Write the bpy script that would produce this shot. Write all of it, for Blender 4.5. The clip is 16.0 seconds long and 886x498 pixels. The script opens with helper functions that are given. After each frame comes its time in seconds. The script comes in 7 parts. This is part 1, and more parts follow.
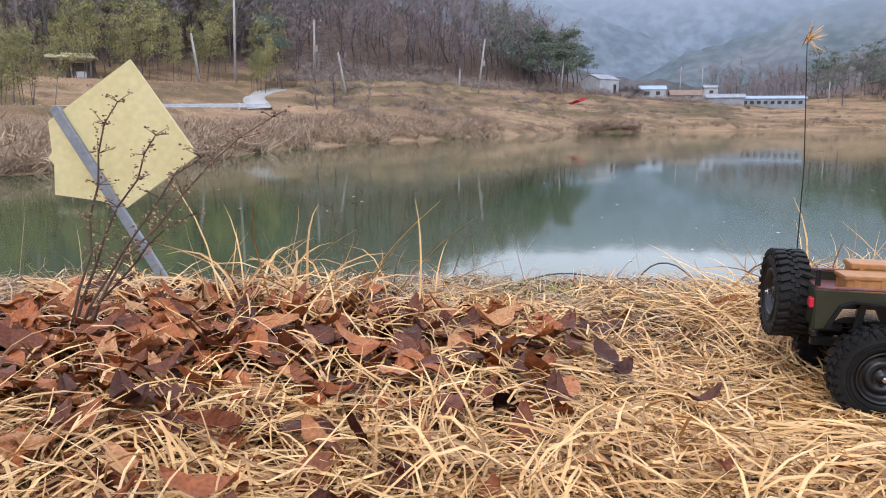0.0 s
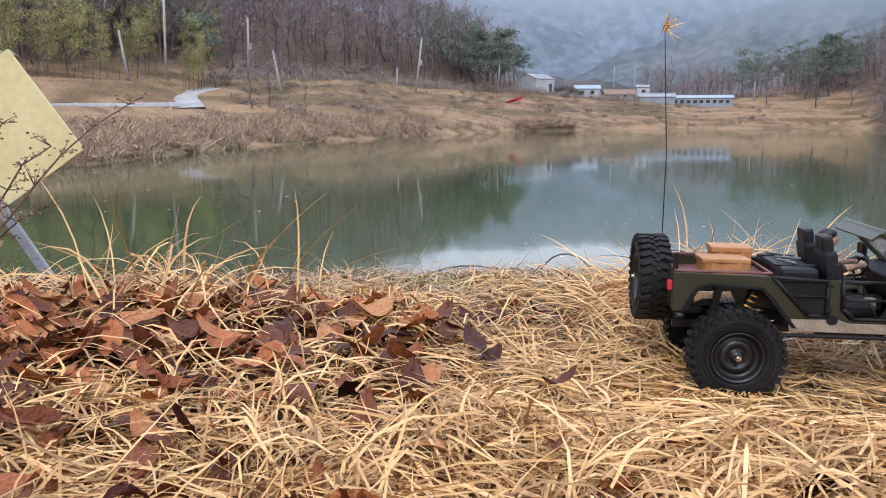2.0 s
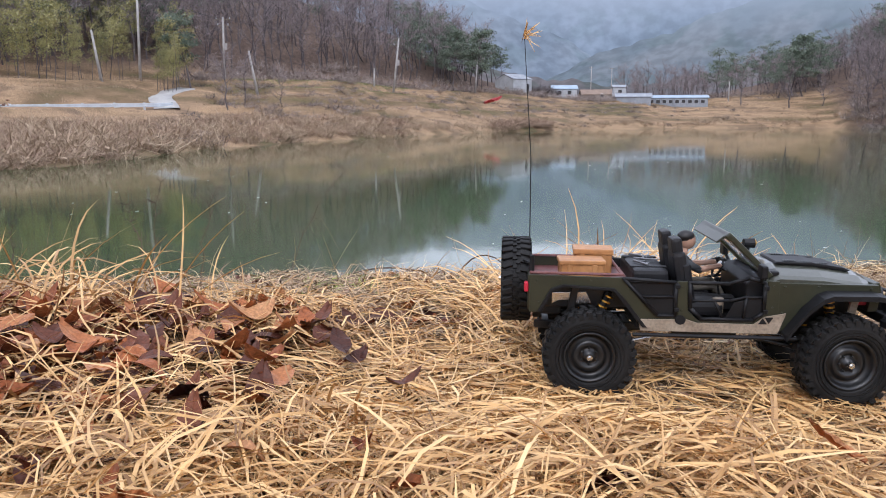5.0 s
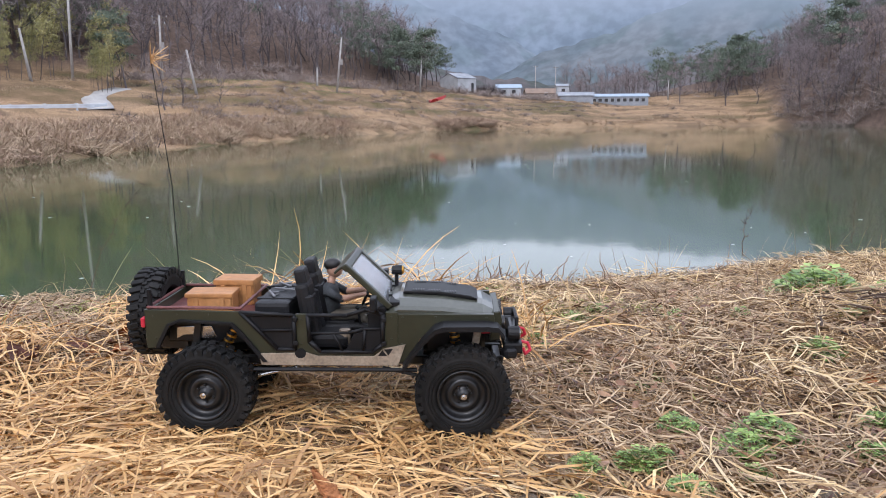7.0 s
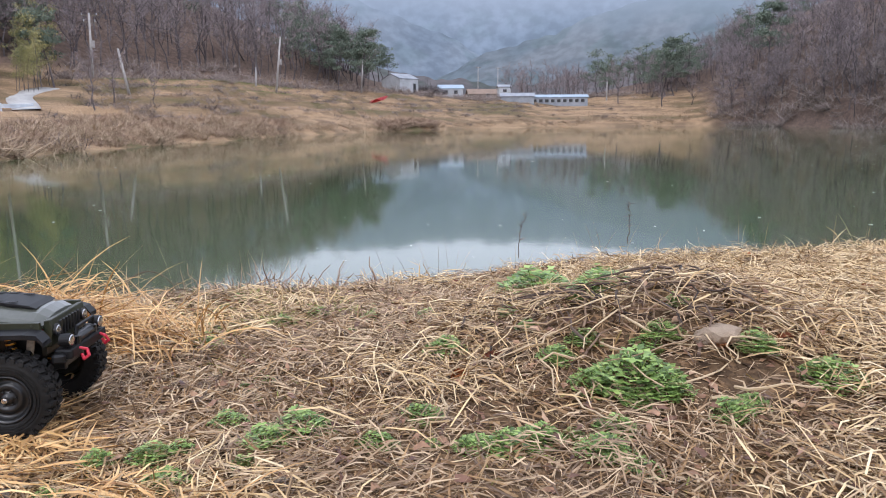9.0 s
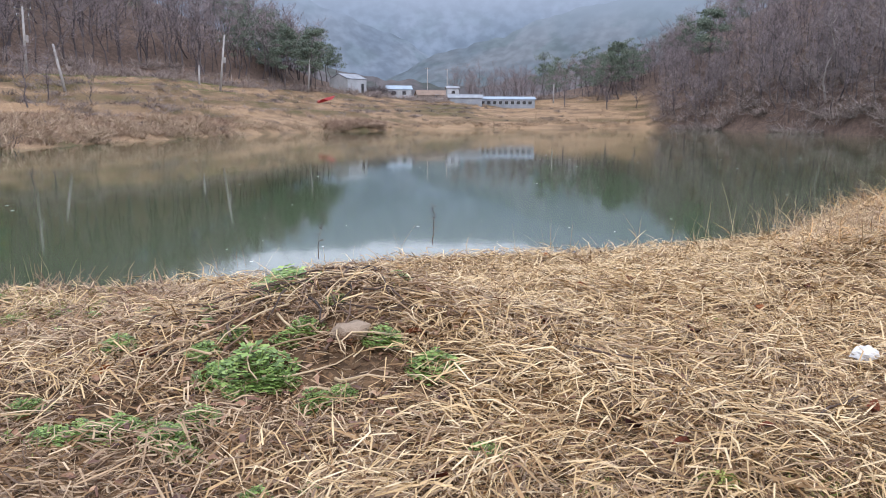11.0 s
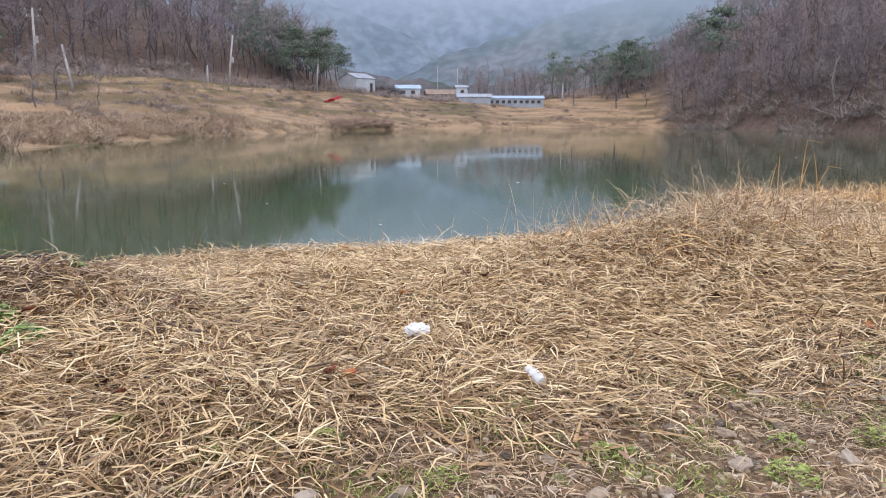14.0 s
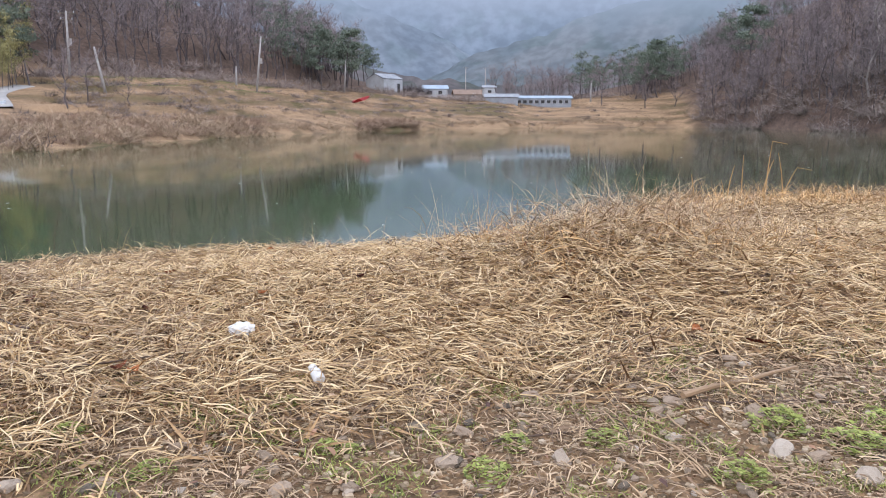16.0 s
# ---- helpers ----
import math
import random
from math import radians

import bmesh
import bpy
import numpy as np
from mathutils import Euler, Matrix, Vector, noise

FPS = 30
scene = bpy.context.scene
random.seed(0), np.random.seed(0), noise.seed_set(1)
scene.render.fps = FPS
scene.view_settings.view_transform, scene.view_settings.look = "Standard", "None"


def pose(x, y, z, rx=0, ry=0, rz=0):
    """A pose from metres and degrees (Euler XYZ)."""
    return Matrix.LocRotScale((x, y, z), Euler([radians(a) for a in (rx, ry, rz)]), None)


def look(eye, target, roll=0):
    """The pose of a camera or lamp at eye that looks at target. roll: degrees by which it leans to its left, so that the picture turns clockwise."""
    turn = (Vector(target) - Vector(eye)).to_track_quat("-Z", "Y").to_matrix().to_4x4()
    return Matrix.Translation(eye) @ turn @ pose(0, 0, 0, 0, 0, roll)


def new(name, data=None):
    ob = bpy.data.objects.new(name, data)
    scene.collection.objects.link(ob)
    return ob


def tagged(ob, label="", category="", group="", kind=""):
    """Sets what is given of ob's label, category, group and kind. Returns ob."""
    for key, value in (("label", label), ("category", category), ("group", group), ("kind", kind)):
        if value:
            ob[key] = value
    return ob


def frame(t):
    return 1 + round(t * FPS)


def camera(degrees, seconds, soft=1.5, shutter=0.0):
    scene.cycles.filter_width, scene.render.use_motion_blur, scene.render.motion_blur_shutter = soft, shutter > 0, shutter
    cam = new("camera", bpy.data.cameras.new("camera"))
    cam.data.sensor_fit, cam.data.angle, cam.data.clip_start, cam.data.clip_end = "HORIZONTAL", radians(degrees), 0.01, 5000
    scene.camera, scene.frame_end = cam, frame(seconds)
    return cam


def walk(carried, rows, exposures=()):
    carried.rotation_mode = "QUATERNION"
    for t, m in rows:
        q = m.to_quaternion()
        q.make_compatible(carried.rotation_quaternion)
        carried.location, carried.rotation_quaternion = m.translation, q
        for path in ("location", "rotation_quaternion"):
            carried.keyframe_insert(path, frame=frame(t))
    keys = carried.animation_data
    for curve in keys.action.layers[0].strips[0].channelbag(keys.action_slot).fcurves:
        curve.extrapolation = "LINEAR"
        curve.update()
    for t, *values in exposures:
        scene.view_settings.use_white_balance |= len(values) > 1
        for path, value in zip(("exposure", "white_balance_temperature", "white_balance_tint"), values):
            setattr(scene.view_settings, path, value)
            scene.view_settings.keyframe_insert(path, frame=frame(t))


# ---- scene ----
cam = camera(61.2, 16.0, soft=1.0)
PATH = [
    (0, (0.835, 0.695, 0.382), (0.834, 2.665, 0.042), 0.2),
    (0.5, (0.863, 0.696, 0.389), (0.895, 2.666, 0.048), 0.0),
    (1, (0.89, 0.703, 0.385), (0.966, 2.672, 0.044), 0.1),
    (1.5, (0.922, 0.705, 0.375), (1.041, 2.672, 0.034), 0.0),
    (2, (0.936, 0.7, 0.366), (1.093, 2.665, 0.024), 0.1),
    (2.5, (0.938, 0.699, 0.37), (1.126, 2.661, 0.029), 0.1),
    (3, (0.939, 0.673, 0.369), (1.142, 2.633, 0.029), 0.1),
    (5.5, (1.177, 0.666, 0.378), (1.394, 2.625, 0.036), -0.1),
    (6, (1.277, 0.669, 0.386), (1.527, 2.624, 0.044), -0.2),
    (6.5, (1.39, 0.662, 0.402), (1.684, 2.61, 0.059), -0.3),
    (7, (1.53, 0.642, 0.41), (1.874, 2.582, 0.066), -0.3),
    (7.5, (1.668, 0.608, 0.426), (2.058, 2.539, 0.082), -0.2),
    (8, (1.801, 0.529, 0.446), (2.226, 2.452, 0.1), -0.3),
    (8.5, (1.927, 0.493, 0.428), (2.382, 2.41, 0.083), -0.3),
    (9, (2.053, 0.443, 0.437), (2.536, 2.353, 0.093), -0.3),
    (11.5, (2.673, 0.144, 0.46), (3.301, 2.011, 0.117), 0.2),
    (12, (2.796, 0.055, 0.484), (3.436, 1.919, 0.139), -0.0),
    (12.5, (2.945, -0.035, 0.477), (3.593, 1.826, 0.133), -0.0),
    (13, (3.063, -0.137, 0.491), (3.708, 1.725, 0.147), 0.0),
    (13.5, (3.194, -0.198, 0.473), (3.813, 1.673, 0.129), 0.2),
    (14, (3.295, -0.243, 0.472), (3.872, 1.641, 0.128), 0.2),
    (14.5, (3.38, -0.296, 0.478), (3.911, 1.601, 0.134), 0.3),
    (15, (3.437, -0.32, 0.471), (3.935, 1.586, 0.125), 0.2),
    (15.5, (3.563, -0.348, 0.472), (4.062, 1.558, 0.128), 0.2),
    (16, (3.709, -0.397, 0.483), (4.213, 1.508, 0.139), 0.1),
]
walk(cam, [(t, look(eye, target, roll)) for t, eye, target, roll in PATH], exposures=((0, 0.12, 5990, 15), (16, 0.12, 5990, 15)))

# ---- sky and light: an overcast winter day ----
world = bpy.data.worlds.new("overcast_sky")
scene.world = world
world.use_nodes = True
wn, wl = world.node_tree.nodes, world.node_tree.links
sky = wn.new("ShaderNodeTexSky")
sky.sky_type = 'NISHITA'
sky.sun_disc = False
sky.sun_elevation, sky.sun_rotation = radians(48), radians(200)
sky.dust_density, sky.air_density = 4.0, 1.0
cloud = wn.new("ShaderNodeMix")
cloud.data_type = 'RGBA'
cloud.inputs[0].default_value = 0.82
cloud.inputs[7].default_value = (10.0, 10.5, 11.5, 1)
wl.new(sky.outputs[0], cloud.inputs[6])
bg = wn["Background"]
bg.inputs[1].default_value = 0.15
wl.new(cloud.outputs[2], bg.inputs[0])

sun_data = bpy.data.lights.new("sun", 'SUN')
sun_data.energy, sun_data.angle, sun_data.color = 1.1, radians(15), (1.0, 0.97, 0.92)
sun = new("sun", sun_data)
sun.matrix_world = pose(0, 0, 30, 42, 0, -20)

# ---- materials ----
def nodes_of(m):
    return m.node_tree.nodes, m.node_tree.links


def material(name, stops, scale=8.0, rough=0.7, detail=6.0, metallic=0.0, bump=0.0, bump_scale=40.0,
             fine=0.0, island=0.0, piece=0.0, spec=0.5, coat=0.0):
    """A noise-varied surface: stops are (place, colour) on a ramp over large noise; island and piece vary brightness by part."""
    m = bpy.data.materials.new(name)
    m.use_nodes = True
    n, l = nodes_of(m)
    b = n["Principled BSDF"]
    b.inputs["Roughness"].default_value = rough
    b.inputs["Metallic"].default_value = metallic
    b.inputs["Specular IOR Level"].default_value = spec
    b.inputs["Coat Weight"].default_value = coat
    co = n.new("ShaderNodeTexCoord")
    big = n.new("ShaderNodeTexNoise")
    big.inputs["Scale"].default_value, big.inputs["Detail"].default_value = scale, detail
    l.new(co.outputs["Object"], big.inputs["Vector"])
    ramp = n.new("ShaderNodeValToRGB")
    while len(ramp.color_ramp.elements) < len(stops):
        ramp.color_ramp.elements.new(0.5)
    for e, (at, c) in zip(ramp.color_ramp.elements, stops):
        e.position, e.color = at, (*c, 1)
    l.new(big.outputs["Fac"], ramp.inputs[0])
    if island or piece:
        src = n.new("ShaderNodeNewGeometry").outputs["Random Per Island"] if island else n.new("ShaderNodeObjectInfo").outputs["Random"]
        mx = n.new("ShaderNodeMix")
        mx.data_type = 'FLOAT'
        mx.inputs[0].default_value = island or piece
        l.new(big.outputs["Fac"], mx.inputs[2])
        l.new(src, mx.inputs[3])
        l.new(mx.outputs[0], ramp.inputs[0])
    col = ramp.outputs[0]
    if fine:
        f = n.new("ShaderNodeTexNoise")
        f.inputs["Scale"].default_value, f.inputs["Detail"].default_value = scale * 9, 5
        l.new(co.outputs["Object"], f.inputs["Vector"])
        mr = n.new("ShaderNodeMapRange")
        mr.inputs[1].default_value, mr.inputs[2].default_value = 0.3, 0.7
        mr.inputs[3].default_value, mr.inputs[4].default_value = 1 - fine, 1 + fine * 0.6
        l.new(f.outputs["Fac"], mr.inputs[0])
        mm = n.new("ShaderNodeMix")
        mm.data_type, mm.blend_type = 'RGBA', 'MULTIPLY'
        mm.inputs[0].default_value = 1
        l.new(col, mm.inputs[6])
        l.new(mr.outputs[0], mm.inputs[7])
        col = mm.outputs[2]
    l.new(col, b.inputs["Base Color"])
    if bump:
        bn = n.new("ShaderNodeTexNoise")
        bn.inputs["Scale"].default_value, bn.inputs["Detail"].default_value = bump_scale, 6
        l.new(co.outputs["Object"], bn.inputs["Vector"])
        bp = n.new("ShaderNodeBump")
        bp.inputs["Strength"].default_value, bp.inputs["Distance"].default_value = bump, 0.4 / bump_scale
        l.new(bn.outputs["Fac"], bp.inputs["Height"])
        l.new(bp.outputs[0], b.inputs["Normal"])
    return m


straw_mat = material("straw", [(0.05, (0.19, 0.088, 0.032)), (0.28, (0.43, 0.236, 0.086)), (0.6, (0.70, 0.42, 0.162)), (0.95, (0.86, 0.60, 0.295))],
                     scale=3.0, rough=0.5, island=0.72, fine=0.18)
hay_mat = material("hay_straw", [(0.05, (0.165, 0.095, 0.042)), (0.28, (0.39, 0.248, 0.108)), (0.6, (0.65, 0.455, 0.22)), (0.95, (0.84, 0.68, 0.425))],
                   scale=3.0, rough=0.52, island=0.75, fine=0.18)
mulch_mat = material("mulch", [(0.05, (0.085, 0.05, 0.03)), (0.3, (0.26, 0.168, 0.095)), (0.62, (0.455, 0.315, 0.178)), (0.95, (0.65, 0.49, 0.305))],
                     scale=3.0, rough=0.6, island=0.82, fine=0.18)
thatch_under_mat = material("straw_thatch", [(0.1, (0.085, 0.044, 0.02)), (0.5, (0.25, 0.14, 0.06)), (0.9, (0.44, 0.275, 0.125))], scale=5.0, rough=0.7, island=0.7, fine=0.3)
stalk_mat = material("dry_stalk", [(0.1, (0.17, 0.10, 0.06)), (0.5, (0.42, 0.29, 0.165)), (0.9, (0.64, 0.50, 0.31))], scale=3.0, rough=0.6, island=0.8)
twig_mat = material("dark_twig", [(0.2, (0.035, 0.022, 0.016)), (0.8, (0.14, 0.09, 0.06))], scale=6.0, rough=0.75, island=0.7, bump=0.3)
green_mat = material("weed_leaf", [(0.1, (0.06, 0.105, 0.022)), (0.5, (0.175, 0.28, 0.06)), (0.9, (0.38, 0.50, 0.14))], scale=4.0, rough=0.5, island=0.8)
leaf_mat = material("fallen_leaf", [(0.06, (0.05, 0.018, 0.014)), (0.3, (0.16, 0.046, 0.026)), (0.52, (0.30, 0.092, 0.036)), (0.74, (0.46, 0.165, 0.048)), (0.95, (0.56, 0.32, 0.165))],
                    scale=28.0, rough=0.5, spec=0.2, piece=0.78, fine=0.35, bump=0.6, bump_scale=110)
pile_mat = material("leaf_pile", [(0.06, (0.045, 0.016, 0.011)), (0.33, (0.15, 0.05, 0.026)), (0.62, (0.36, 0.115, 0.038)), (0.95, (0.52, 0.28, 0.13))], scale=28, rough=0.45, spec=0.22, island=0.8, fine=0.35, bump=0.5, bump_scale=110)
moss_mat = material("moss", [(0.15, (0.11, 0.135, 0.028)), (0.55, (0.27, 0.305, 0.065)), (0.9, (0.42, 0.45, 0.13))], scale=4.0, rough=0.8, island=0.7)
litter_mat = material("leaf_litter", [(0.1, (0.07, 0.03, 0.022)), (0.45, (0.21, 0.10, 0.055)), (0.75, (0.36, 0.20, 0.11)), (0.95, (0.52, 0.36, 0.22))], scale=12, rough=0.5, island=0.8, fine=0.3)
olive_grass_mat = material("field_green", [(0.2, (0.15, 0.17, 0.065)), (0.6, (0.235, 0.245, 0.10)), (0.9, (0.34, 0.32, 0.15))], scale=0.2, rough=0.9, island=0.6)
stone_mat = material("stone", [(0.1, (0.10, 0.088, 0.075)), (0.35, (0.27, 0.215, 0.155)), (0.62, (0.40, 0.305, 0.22)), (0.9, (0.54, 0.47, 0.385))],
                     scale=30, rough=0.8, spec=0.15, piece=0.75, fine=0.25, bump=0.5, bump_scale=120)
gravel_mat = material("gravel", [(0.1, (0.12, 0.087, 0.054)), (0.45, (0.28, 0.212, 0.135)), (0.8, (0.44, 0.34, 0.225)), (0.97, (0.64, 0.54, 0.41))], scale=30, rough=0.85, spec=0.12, island=0.85, fine=0.2)
bark_mat = material("bare_wood", [(0.2, (0.06, 0.05, 0.052)), (0.55, (0.105, 0.088, 0.09)), (0.85, (0.175, 0.148, 0.15))], scale=0.4, rough=0.9, island=0.6)
pale_bark_mat = material("pale_bark", [(0.2, (0.24, 0.21, 0.19)), (0.8, (0.42, 0.38, 0.35))], scale=0.6, rough=0.9, island=0.5)
twig_far_mat = material("winter_twigs", [(0.15, (0.155, 0.13, 0.132)), (0.5, (0.245, 0.205, 0.206)), (0.85, (0.35, 0.295, 0.292))], scale=0.05, rough=0.95, island=0.6)
pine_mat = material("pine_needles", [(0.15, (0.072, 0.096, 0.072)), (0.5, (0.128, 0.162, 0.12)), (0.9, (0.21, 0.25, 0.18))], scale=0.3, rough=0.8, island=0.6)
bamboo_mat = material("bamboo_leaves", [(0.15, (0.07, 0.09, 0.038)), (0.45, (0.22, 0.215, 0.085)), (0.68, (0.40, 0.35, 0.145)), (0.9, (0.55, 0.47, 0.23))], scale=0.3, rough=0.7, island=0.28)
brush_mat = material("dry_brush", [(0.1, (0.14, 0.095, 0.07)), (0.5, (0.30, 0.205, 0.145)), (0.9, (0.46, 0.335, 0.23))], scale=0.12, rough=0.95, island=0.55)
thicket_mat = material("grey_thicket", [(0.12, (0.15, 0.122, 0.112)), (0.5, (0.275, 0.225, 0.20)), (0.88, (0.41, 0.34, 0.30))], scale=0.1, rough=0.95, island=0.6)
reed_mat = material("dry_reeds", [(0.1, (0.20, 0.135, 0.085)), (0.5, (0.36, 0.262, 0.175)), (0.9, (0.52, 0.41, 0.285))], scale=0.15, rough=0.9, island=0.6)

# ---- the lie of the land ----
WATER_Z = -1.3
HUB = (2.0, 0.3)          # bearings and distances below are from here; bearing 0 is straight over the pond
AZ = (-60, -30, -20, -14, -8, -2, 3, 9, 17, 25, 33, 37, 45, 55, 75)
SHORE = (14, 27, 32, 42, 52, 64, 80, 98, 130, 150, 168, 150, 115, 85, 35)
BANK_RUN = (25, 31, 34, 34, 23, 14, 12, 14, 12, 12, 7, 5, 5, 5, 5)
BANK_Z = (0.3, 0.3, 0.5, 0.75, 0.6, 0.4, 0.5, 0.6, 1.0, 1.0, 2.0, 4.0, 4.5, 4.5, 4.5)
FOOT_RUN = (50, 61, 56, 54, 56, 54, 45, 52, 36, 36, 22, 14, 12, 12, 12)
FOOT_Z = (4.0, 4.5, 4.3, 5.0, 5.6, 6.0, 5.2, 5.5, 4.2, 5.0, 7.0, 9.0, 9.0, 9.0, 9.0)
HILL_TOP = (60, 60, 60, 55, 40, 27, 17, 5, 3, 3, 11, 20, 34, 56, 70)
HILL_SLOPE = (0.4, 0.42, 0.45, 0.45, 0.48, 0.5, 0.45, 0.2, 0.03, 0.04, 0.3, 0.5, 0.6, 0.6, 0.6)


def smooth(u):
    u = np.clip(u, 0, 1)
    return u * u * (3 - 2 * u)


def wave(x, y, s, k=0):
    """A cheap smooth bumpiness of wavelength about s."""
    return (np.sin(x / s * 5.1 + k) * np.cos(y / s * 4.3 + 1.7 * k) + np.sin((x * 0.8 + y * 0.6) / s * 9.7 + 2.3 * k) * 0.5) / 1.5


def crest_y(x):
    return np.interp(x, (-6, 0, 1, 2, 3.5, 5, 7, 12), (2.9, 2.65, 2.6, 3.0, 3.05, 3.1, 3.9, 5.5)) + 0.12 * np.sin(x * 2.3)


def ground_z(x, y):
    x, y = np.asarray(x, float), np.asarray(y, float)
    r = np.hypot(x - HUB[0], y - HUB[1])
    a = np.degrees(np.arctan2(x - HUB[0], y - HUB[1]))
    near = 0.012 * wave(x, y, 1.3, 1) + 0.02 * wave(x, y, 3.1, 2)
    near = near + 0.03 * smooth((1.9 - x) / 0.6) * smooth((y - 0.6) / 0.5)
    near = near + 0.045 * smooth((x - 4.0) / 0.8) * smooth((y - 1.0) / 0.5) + 0.03 * smooth((x - 5.2) / 1.2)
    near = near + 0.105 * np.exp(-((x - 2.85) / 0.28) ** 2 - ((y - 1.72) / 0.26) ** 2)
    near = near + 0.055 * np.exp(-((x - 1.62) / 0.2) ** 2 - ((y - 2.03) / 0.13) ** 2)
    near = near + 0.05 * np.exp(-((x - 2.2) / 0.5) ** 2 - ((y - 3.0) / 0.25) ** 2)
    near = near + 0.10 * np.exp(-((x - 5.0) / 0.4) ** 2 - ((y - 1.98) / 0.3) ** 2)
    near = near + np.where(y < 0, smooth((r - 14) / 80) * 14 + 0.1 * wave(x, y, 11), 0)
    near = near - (0.06 + 0.04 * smooth((x - 1.75) / 0.5)) * smooth((y - 1.75) / 1.05)
    s = y - crest_y(x)
    near = near - smooth((s + 0.25) / 1.9) * 1.95
    shore = np.interp(a, AZ, SHORE)
    t = r - shore * (1 + 0.012 * np.sin(a * 0.9) + 0.001 * np.sin(a * 4.1))
    bank, bz = np.interp(a, AZ, BANK_RUN), np.interp(a, AZ, BANK_Z)
    foot, fz = np.interp(a, AZ, FOOT_RUN), np.interp(a, AZ, FOOT_Z)
    top, slope = np.interp(a, AZ, HILL_TOP), np.interp(a, AZ, HILL_SLOPE)
    far = np.where(t < 0, -1.9 + smooth((t + 6) / 6) * 0.55, 0)
    lift = bz - WATER_Z
    u = np.clip(t / bank, 0, 1)
    far = np.where(t >= 0, -1.35 + (lift + 0.05) * (0.30 * np.clip(u * 6, 0, 1) + 0.70 * smooth(u)), far)
    v = np.clip((t - bank) / (foot - bank), 0, 1)
    steps = (np.floor(v * 4) + smooth((v * 4 - np.floor(v * 4)) * 5.0)) / 4
    far = np.where(t >= bank, bz + (fz - bz) * (0.22 * v + 0.78 * np.clip(steps, 0, 1)), far)
    d = np.clip(t - foot, 0, None)
    far = far + np.where(t > foot, top * (1 - np.exp(-slope * d / np.maximum(top, 1))), 0)
    far = far + np.where(t > bank * 0.3, 0.06 * wave(x, y, 13) + 0.5 * smooth((t - foot) / 20) * wave(x, y, 37, 3), 0)
    across, along = -0.785 * (x + 36) + 0.6195 * (y - 52) - 1.8, 0.6195 * (x + 36) + 0.785 * (y - 52)
    flat = np.exp(-(across / 3.6) ** 4 - ((along - 13) / 20) ** 6)
    far = far + flat * (1.0 + 0.0336 * (y - 76.2) - far)
    ramp = np.exp(-((x + 18.1) / 3.6) ** 4 - ((y - 81) / 9.5) ** 6)
    far = far + ramp * (1.33 + 0.176 * (y - 74.25) - far)
    far = np.where((np.abs(a) > 80) | (y < 0.5), -1.9, far)
    return np.maximum(near, far)


def mesh_object(name, verts, faces, mat, smooth_faces=False):
    """verts: n x 3; faces: m x k, all of one size."""
    me = bpy.data.meshes.new(name)
    verts, faces = np.asarray(verts, np.float32), np.asarray(faces, np.int32)
    m, k = faces.shape
    me.vertices.add(len(verts))
    me.vertices.foreach_set("co", verts.ravel())
    me.loops.add(m * k)
    me.loops.foreach_set("vertex_index", faces.ravel())
    me.polygons.add(m)
    me.polygons.foreach_set("loop_start", np.arange(0, m * k, k, dtype=np.int32))
    me.polygons.foreach_set("use_smooth", np.full(m, smooth_faces))
    me.update(calc_edges=True)
    if mat:
        me.materials.append(mat)
    return new(name, me)


def polar_sheet(radii, bearings, height):
    """A sheet of rings; height takes x, y."""
    rr, aa = np.meshgrid(radii, np.radians(bearings), indexing="ij")
    x, y = HUB[0] + rr * np.sin(aa), HUB[1] + rr * np.cos(aa)
    v = np.stack([x, y, height(x, y)], -1).reshape(-1, 3)
    n, m = rr.shape
    i, j = np.meshgrid(np.arange(n - 1), np.arange(m - 1), indexing="ij")
    q = (i * m + j).ravel()
    return v, np.stack([q, q + 1, q + m + 1, q + m], -1)[:, ::-1]


radii = np.concatenate([[0.0], np.geomspace(0.08, 24, 105), np.arange(24.9, 110, 0.9), np.arange(110, 230, 1.5), np.geomspace(232, 2600, 30)])
bearings = np.concatenate([np.linspace(-70, 80, 231), np.linspace(80, 290, 43)[1:]])
gv, gf = polar_sheet(radii, bearings, ground_z)
ground = mesh_object("ground", gv, gf, None, True)
tagged(ground, "brown soil bank and terraced winter fields round a pond", "ground", kind="structure")

ground_mat = bpy.data.materials.new("ground_cover")
ground_mat.use_nodes = True
n, l = nodes_of(ground_mat)
gb = n["Principled BSDF"]
gb.inputs["Roughness"].default_value = 0.92
gb.inputs["Specular IOR Level"].default_value = 0.15
geo = n.new("ShaderNodeNewGeometry")
coarse, fine_n, grit = (n.new("ShaderNodeTexNoise") for _ in range(3))
for nd, sc, dt in ((coarse, 0.11, 9), (fine_n, 1.6, 8), (grit, 38, 6)):
    nd.inputs["Scale"].default_value, nd.inputs["Detail"].default_value = sc, dt
    l.new(geo.outputs["Position"], nd.inputs["Vector"])
lying = n.new("ShaderNodeVectorMath")
lying.operation = 'MULTIPLY'
lying.inputs[1].default_value = (0.3, 1.5, 6.0)
l.new(geo.outputs["Position"], lying.inputs[0])
l.new(lying.outputs[0], coarse.inputs["Vector"])
far_ramp, near_ramp, grit_ramp = (n.new("ShaderNodeValToRGB") for _ in range(3))


def stops_on(ramp, stops):
    while len(ramp.color_ramp.elements) < len(stops):
        ramp.color_ramp.elements.new(0.5)
    for e, (at, c) in zip(ramp.color_ramp.elements, stops):
        e.position, e.color = at, (*c, 1)


